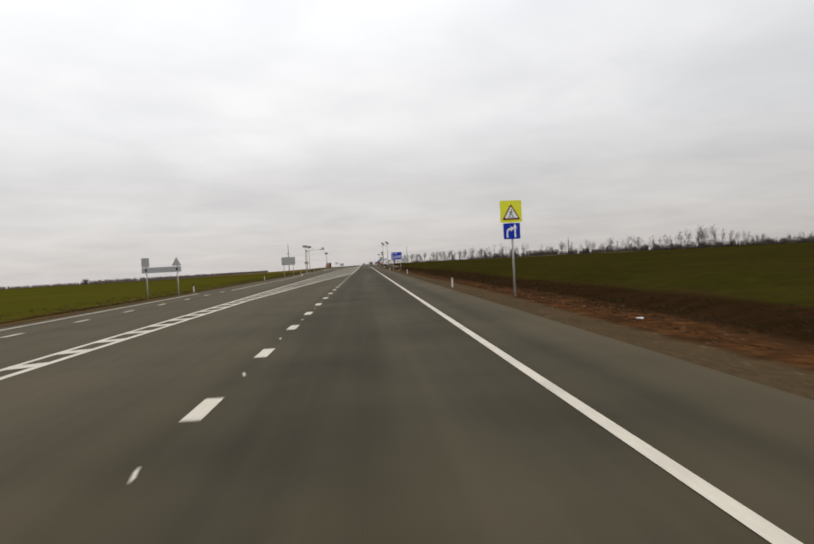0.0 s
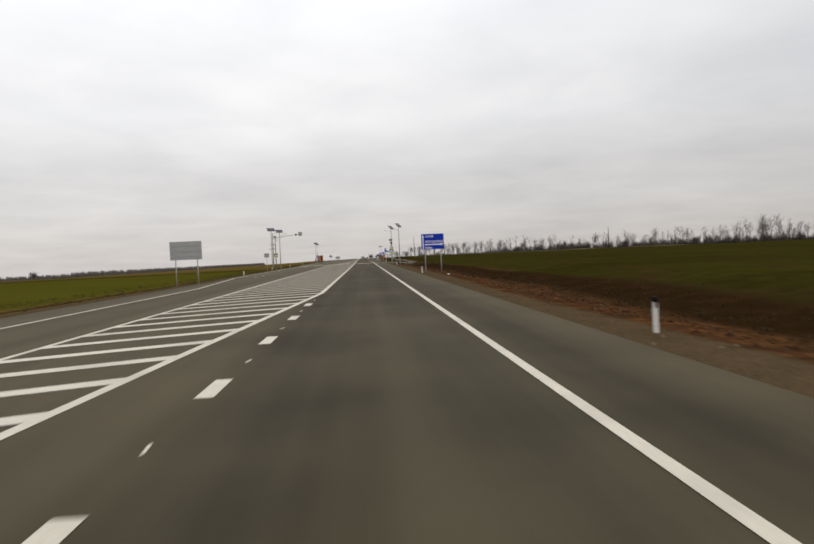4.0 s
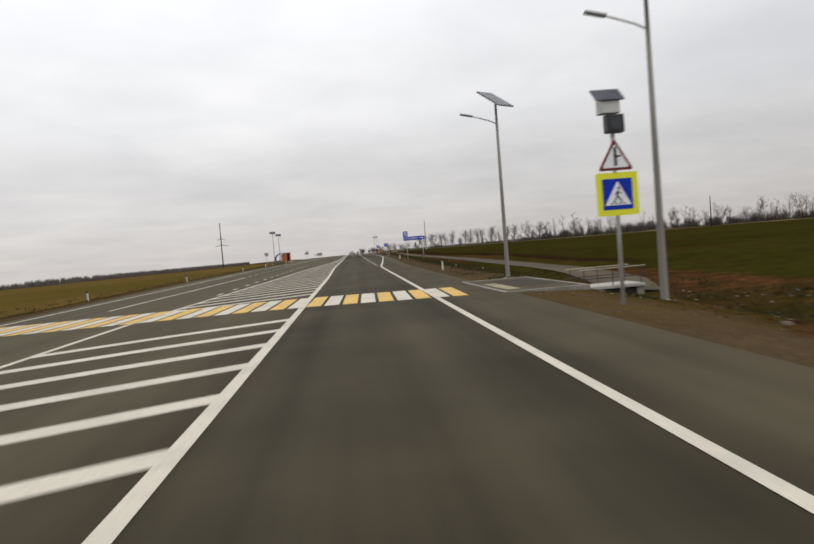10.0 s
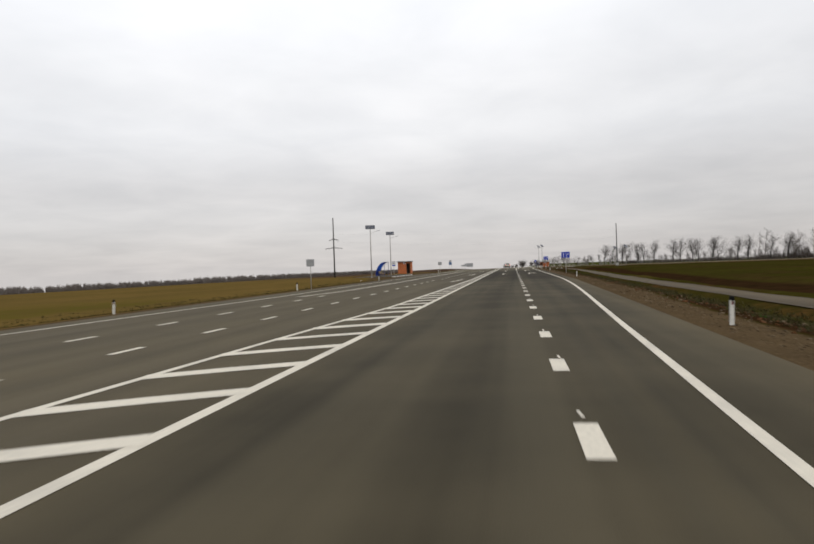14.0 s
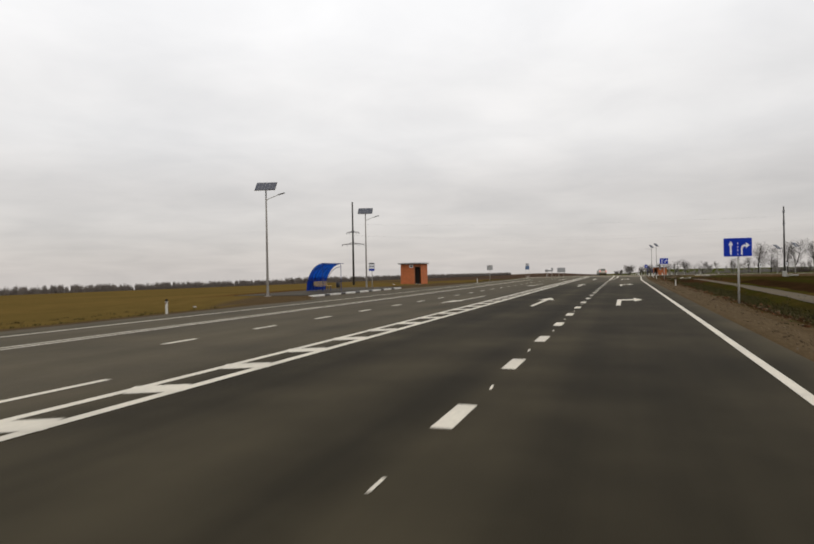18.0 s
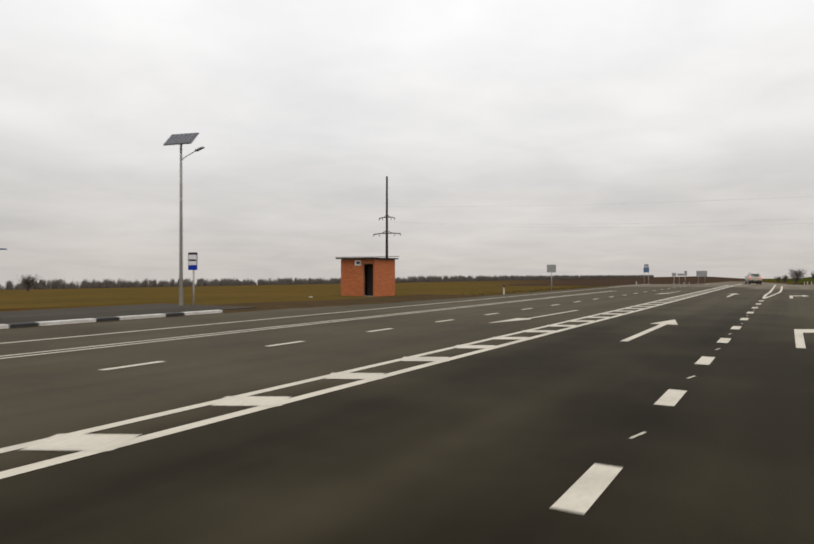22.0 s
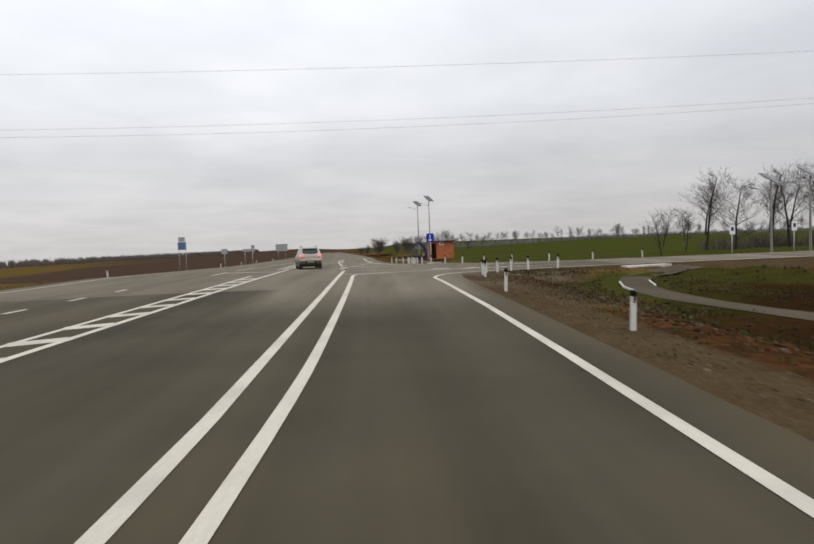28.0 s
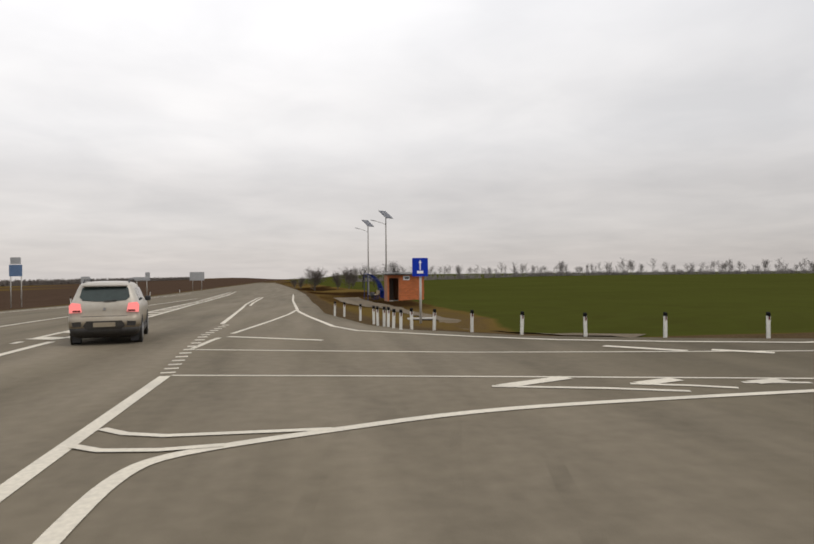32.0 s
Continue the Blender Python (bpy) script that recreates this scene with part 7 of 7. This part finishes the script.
for i, (x, y, k, s) in enumerate([(19.4, 545.3, 2, 0.66), (22.0, 547.6, 2, 0.60), (23.6, 548.0, 0, 1.12), (25.6, 548.0, 1, 1.04), (28.0, 548.0, 0, 1.14), (29.5, 548.2, 2, 1.2), (32.5, 549.0, 0, 1.15), (34, 550.0, 1, 1.2), (37, 552, 0, 1.3), (43, 557, 0, 1.4), (46, 561, 1, 1.5), (48.5, 558, 0, 1.4), (51, 563, 2, 1.5), (54, 559, 0, 1.5), (57, 564, 1, 1.6), (61, 561, 0, 1.5), (65, 565, 0, 1.6), (70, 562, 1, 1.6), (76, 566, 0, 1.6)]):
    t = thing("tree", x, y, ground_z(x, y), random.uniform(0, 360), "bare leafless roadside tree with a dark trunk", "tree", "roadside trees")
    t.scale = (s, s, s)
    for nm, me_ in (("trunk", near_kinds[k][0]), ("crown", near_kinds[k][1])):
        shared(nm, me_, t, Matrix())

# trunk and crown both take the twig colour lightened for haze
bush_kinds = []
for i in range(2):
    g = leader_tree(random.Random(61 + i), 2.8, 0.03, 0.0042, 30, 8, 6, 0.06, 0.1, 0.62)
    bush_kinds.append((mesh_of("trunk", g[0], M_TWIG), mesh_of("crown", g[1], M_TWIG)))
for i, (x, y, s, wide_) in enumerate([(3.1, 640, 1.5, 1.15), (0.6, 655, 0.95, 1.0), (-0.9, 668, 0.8, 1.0), (7.1, 642, 1.25, 0.8), (8.9, 640, 1.5, 0.85), (10.4, 652, 1.2, 0.8)]):
    t = thing("bush", x, y, ground_z(x, y), 70 * i, "dense round leafless bush beside the road", "bush", "roadside bushes")
    t.scale = (s * wide_, s * wide_, s)
    for nm, me_ in (("trunk", bush_kinds[i % 2][0]), ("crown", bush_kinds[i % 2][1])):
        shared(nm, me_, t, Matrix())
for i, (x, y, s) in enumerate([(12.5, 655, 0.95), (15.5, 662, 0.95), (19, 668, 1.15), (24, 690, 1.3), (31, 700, 1.2)]):
    t = thing("tree", x, y, ground_z(x, y), 60 * i, "bare bushy tree far along the road", "tree", "far roadside trees")
    t.scale = (s * 1.25, s * 1.25, s)
    for nm, me_ in (("trunk", near_kinds[i % 3][0]), ("crown", near_kinds[i % 3][1])):
        shared(nm, me_, t, Matrix())


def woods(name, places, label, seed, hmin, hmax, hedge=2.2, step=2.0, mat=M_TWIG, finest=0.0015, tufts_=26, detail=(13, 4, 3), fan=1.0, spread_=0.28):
    """A far windbreak: many bare trees and a ragged hedge of twigs, as one mesh."""
    rnd = random.Random(seed)
    kinds = [leader_tree(random.Random(seed * 7 + i), 1.0, 0.011, finest, *detail, random.Random(i).uniform(0.15, 0.4), 0.08, random.Random(seed + i).uniform(spread_ * 0.8, spread_ * 1.2)) for i in range(7)]
    vs_, fs_ = [], []
    for (x0, y0), (x1, y1) in zip(places, places[1:]):
        L = math.hypot(x1 - x0, y1 - y0)
        n = int(L / step)
        for i in range(n):
            k = (i + rnd.random()) / n
            if noise.noise((x0 * 0.1 + k * L * 0.035, seed, 0)) < -0.28:
                continue
            x_, y_ = x0 + (x1 - x0) * k + rnd.gauss(0, 4), y0 + (y1 - y0) * k + rnd.gauss(0, 4)
            h = (hmin + (hmax - hmin) * rnd.random() ** 1.6) * (0.75 + 0.5 * max(0, noise.noise((k * L * 0.02, seed, 3))))
            z_, a = ground_z(x_, y_), rnd.uniform(0, 6.28)
            c, s = math.cos(a) * h, math.sin(a) * h
            for part_ in rnd.choice(kinds):
                n0 = len(vs_)
                w_ = 0.95
                vs_ += [(x_ + w_ * (c * v.x - s * v.y), y_ + w_ * (s * v.x + c * v.y), z_ + h * v.z) for v in part_[0]]
                fs_ += [tuple(n0 + q for q in f) for f in part_[1]]
        for i in range(int(L / 0.9)):
            k = rnd.random()
            x_, y_ = x0 + (x1 - x0) * k + rnd.gauss(0, 2.5), y0 + (y1 - y0) * k + rnd.gauss(0, 2.5)
            z_ = ground_z(x_, y_)
            h, w_ = hedge * rnd.uniform(0.4, 1.1), rnd.uniform(1.0, 2.6)
            for _ in range(tufts_):
                a, q = rnd.uniform(0, 6.28), rnd.uniform(0, 1) ** 0.5 * w_
                bx, by = x_ + math.cos(a) * q, y_ + math.sin(a) * q
                tx, ty, tz = rnd.gauss(0, 0.3), rnd.gauss(0, 0.3), h * rnd.uniform(0.45, 1.0)
                tw = fan * (0.05 + 0.012 * h)
                n0 = len(vs_)
                ca, sa = tw * math.cos(a * 3), tw * math.sin(a * 3)
                vs_ += [(bx - ca, by - sa, z_ - 0.2), (bx + ca, by + sa, z_ - 0.2), (bx + tx + ca * 0.3, by + ty + sa * 0.3, z_ + tz), (bx + tx - ca * 0.3, by + ty - sa * 0.3, z_ + tz * 0.96)]
                fs_.append((n0, n0 + 1, n0 + 2, n0 + 3))
    me_ = bpy.data.meshes.new(name)
    me_.from_pydata(vs_, [], fs_)
    me_.materials.append(mat)
    return tagged(new(name, me_), label, "trees", kind="stuff")


woods("windbreak", [(72, 569), (100, 560), (140, 548), (230, 516)], "tall bare windbreak of thin trees over a low grey hedge", 3, 8.0, 14.0, 4.4, 1.2, M_BELT, 0.0022, 110, (12, 4, 3), 0.45)
woods("windbreak", [(230, 516), (520, 410), (800, 290)], "distant bare windbreak along the edge of the field", 4, 6.5, 10.5, 4.4, 1.5, M_BELT, 0.0030, 80, (10, 4, 2), 0.5)
# this row and the left belts carry their haze in the twig colour
woods("far_windbreak", [(40, 1060), (300, 1000), (700, 900), (1200, 640)], "distant row of bare trees paled by haze on the horizon", 5, 9.5, 17, 4.5, 2.6, M_HAZETREE, 0.0058, 40, (12, 5, 3), 1.0, 0.36)
woods("left_windbreak", [(-500, 260), (-478, 700), (-462, 1250)], "low dark belt of bare trees along the far edge of the field", 9, 6, 11, 7.6, 4.5, M_HAZEHEDGE, 0.0035, 80, (8, 2, 1))
woods("left_windbreak", [(-462, 1250), (-440, 2000), (-430, 3000)], "low hazy belt of trees on the horizon", 11, 9, 16, 10.0, 9.0, M_HAZEHEDGE, 0.0045, 40, (7, 2, 0), 1.6)
woods("thicket", [(31, 553.5), (37, 556), (52, 562), (74, 571)], "tangled grey brown undergrowth below the roadside trees", 15, 1.6, 3.0, 1.3, 2.2, M_BELT, 0.0035, 170, (9, 4, 2), 0.5)
t = thing("tree", -180, 560, ground_z(-180, 560), 30, "lone bushy bare tree in the dry field", "tree")
t.scale = (2.1, 2.1, 1.9)
for nm, me_ in (("trunk", bush_kinds[0][0]), ("crown", bush_kinds[0][1])):
    shared(nm, me_, t, Matrix())
margin = [(30 + 12 * k, lerp_table([(30, 573), (80, 558), (140, 540), (260, 497), (520, 402), (800, 282)], 30 + 12 * k)) for k in range(6, 56)]
tagged(ribbon("field_margin", margin, 3.0, M_MARGIN, ground_z, 0.14), "pale dry grass margin between the field and the windbreak", "grass", kind="structure")


# ---- the pale hatchback ----
def car(x, y, z, turn):
    t_ = thing("car", x, y, z, turn, "dusty pale beige hatchback driving away with its tail lamps lit", "car")
    # levels up the body: height, rear end, front end, half width, corner radius
    levels = [(0.24, 0.16, 3.90, 0.74, 0.20), (0.32, 0.05, 4.00, 0.82, 0.22), (0.46, 0.0, 4.06, 0.85, 0.24), (0.62, 0.0, 4.08, 0.86, 0.24), (0.70, 0.03, 4.06, 0.862, 0.22), (0.73, 0.07, 4.02, 0.858, 0.18), (0.86, 0.07, 3.85, 0.858, 0.17), (0.96, 0.09, 3.45, 0.845, 0.17), (1.03, 0.12, 2.98, 0.82, 0.18), (1.05, 0.135, 2.90, 0.80, 0.18), (1.22, 0.23, 2.62, 0.735, 0.17), (1.38, 0.34, 2.36, 0.675, 0.17), (1.45, 0.33, 2.25, 0.64, 0.2), (1.50, 0.36, 2.10, 0.59, 0.24), (1.535, 0.52, 1.95, 0.48, 0.25), (1.545, 0.9, 1.6, 0.3, 0.2)]

    def at_level(zz, k):
        for p_, q_ in zip(levels, levels[1:]):
            if zz <= q_[0]:
                u_ = (zz - p_[0]) / (q_[0] - p_[0])
                return p_[k] + (q_[k] - p_[k]) * u_
        return levels[-1][k]

    bm_ = bmesh.new()
    rings = []
    for zz, yr, yf, hw, rad in levels:
        ring = []
        for cx_, cy_, a0, rr in ((hw - rad, yf - 2 * rad, 0, 2), (-hw + rad, yf - 2 * rad, 90, 2), (-hw + rad, yr + rad * 0.7, 180, 0.7), (hw - rad, yr + rad * 0.7, 270, 0.7)):
            for k in range(7):
                c = radians(a0 + 15 * k)
                ring.append(bm_.verts.new((cx_ + rad * math.cos(c), cy_ + rad * rr * math.sin(c), zz)))
        rings.append(ring)
    n = len(rings[0])
    low_ = bmesh.new()
    foot_ = [[low_.verts.new(v.co) for v in ring] for ring in rings[:3]]
    for store, levels_ in ((low_, foot_), (bm_, rings[2:])):
        for r0, r1 in zip(levels_, levels_[1:]):
            for k in range(n):
                store.faces.new((r0[k], r0[(k + 1) % n], r1[(k + 1) % n], r1[k]))
        store.faces.new(levels_[0])
        store.faces.new(levels_[-1])
        for v in [v for v in store.verts if not v.link_faces]:
            store.verts.remove(v)
        bmesh.ops.recalc_face_normals(store, faces=store.faces[:])
    part("body", bm_, M_CAR, t_, smooth=True)
    part("skirt", low_, M_CARLOW, t_, "black plastic skirt", smooth=True)

    def panel(name, pts, out, mat, label=""):
        """A thin skin on the tail, drawn in x and z."""
        q = bmesh.new()
        lo = [q.verts.new((px, at_level(pz, 1) - out + 0.10 * max(0.0, abs(px) / at_level(pz, 3) - 0.72) ** 2 * 4, pz)) for px, pz in pts]
        hi = [q.verts.new((v.co.x, v.co.y + 0.03, v.co.z)) for v in lo]
        q.faces.new(lo)
        q.faces.new(hi[::-1])
        for i in range(len(lo)):
            q.faces.new((lo[i], hi[i], hi[(i + 1) % len(lo)], lo[(i + 1) % len(lo)]))
        bmesh.ops.recalc_face_normals(q, faces=q.faces[:])
        return part(name, q, mat, t_, label)

    rear = panel("rear_window", [(-0.60, 1.18), (-0.52, 1.10), (-0.2, 1.075), (0.2, 1.075), (0.52, 1.10), (0.60, 1.18), (0.55, 1.39), (0.48, 1.42), (-0.48, 1.42), (-0.55, 1.39)], 0.012, M_GLASS, "dark tinted rear window")
    part("wiper", tube([(-0.02, 0.118, 1.08), (0.28, 0.128, 1.10)], 0.012, 5), M_BLACK, rear)
    part("spoiler", box(-0.54, 0.54, 0.24, 0.52, 1.425, 1.475, 0.02), M_CAR, t_)
    panel("bumper_trim", [(-0.50, 0.50), (-0.40, 0.42), (0.40, 0.42), (0.50, 0.50), (0.42, 0.62), (-0.42, 0.62)], 0.012, M_CARLOW, "dark bumper trim")
    part("number_plate", box(-0.26, 0.26, -0.03, -0.014, 0.48, 0.585, 0.004), M_PLATE, t_, "pale dusty plate")
    part("tailgate_line", box(-0.55, 0.55, 0.058, 0.066, 0.722, 0.732), M_CARLOW, t_)
    part("badge", tube([(0, 0.062, 0.9), (0, 0.07, 0.9)], 0.045, 4), M_RIM, t_)
    for s in (-1, 1):
        lamp = panel("tail_lamp", [(s * 0.53, 0.83), (s * 0.82, 0.81), (s * 0.835, 0.98), (s * 0.78, 1.05), (s * 0.57, 1.03)], 0.034, M_TAIL, "red tail lamp")
        part("lamp_lower", box(min(s * 0.56, s * 0.74), max(s * 0.56, s * 0.74), 0.03, 0.07, 0.835, 0.875, 0.006), M_TAILDARK, lamp, "dark red lower lens")
        panel("fog_lamp_trim", [(s * 0.54, 0.50), (s * 0.74, 0.49), (s * 0.76, 0.60), (s * 0.54, 0.61)], 0.012, M_CARLOW, "dark bumper corner")
        for y0, y1, y2, y3 in ((0.62, 1.28, 1.28, 0.72), (1.34, 2.62, 2.30, 1.34)):
            q = bmesh.new()
            pts = [(y0, 1.06), (y1, 1.06), (y2, 1.37), (y3, 1.37)]
            lo = [q.verts.new((s * (at_level(pz, 3) + 0.008), py, pz)) for py, pz in pts]
            hi = [q.verts.new((v.co.x - s * 0.03, v.co.y, v.co.z)) for v in lo]
            q.faces.new(lo)
            q.faces.new(hi[::-1])
            for i in range(4):
                q.faces.new((lo[i], hi[i], hi[(i + 1) % 4], lo[(i + 1) % 4]))
            bmesh.ops.recalc_face_normals(q, faces=q.faces[:])
            part("side_window", q, M_GLASS, t_, "dark side window")
        part("roof_rail", tube([(s * 0.55, 0.55, 1.51), (s * 0.55, 0.68, 1.58), (s * 0.56, 1.9, 1.585), (s * 0.55, 2.05, 1.50)], 0.022, 6), M_BLACK, t_, "black roof rail")
        part("mirror", box(min(s * 0.84, s * 1.0), max(s * 0.84, s * 1.0), 2.35, 2.5, 0.99, 1.12, 0.03), M_BLACK, t_, "black wing mirror")
        part("sill", box(min(s * 0.78, s * 0.865), max(s * 0.78, s * 0.865), 1.1, 2.95, 0.24, 0.36, 0.02), M_CARLOW, t_)
        part("mud_flap", box(min(s * 0.6, s * 0.8), max(s * 0.6, s * 0.8), 0.34, 0.36, 0.10, 0.34), M_BLACK, t_)
        for yy in (0.78, 3.22):
            part("wheel_arch", tube([(s * 0.80, yy, 0.34), (s * 0.868, yy, 0.34)], 0.37, 20), M_CARLOW, t_, "dark wheel arch")
            wh = part("wheel", tube([(s * 0.66, yy, 0.32), (s * 0.68, yy, 0.32), (s * 0.865, yy, 0.32), (s * 0.875, yy, 0.32)], [0.29, 0.32, 0.32, 0.29], 22), M_TYRE, t_, "black tyre")
            part("rim", tube([(s * 0.86, yy, 0.32), (s * 0.882, yy, 0.32)], [0.21, 0.19], 18), M_RIM, wh, "grey rim")
    part("underbody", box(-0.72, 0.72, 0.3, 3.8, 0.2, 0.34, 0.03), M_CARLOW, t_)
    return t_


hatchback = car(-2.03, 543.5, road_z(-2.2, 546.5) + 0.002, 10.5)
hatchback.scale = (0.765, 0.86, 0.84)
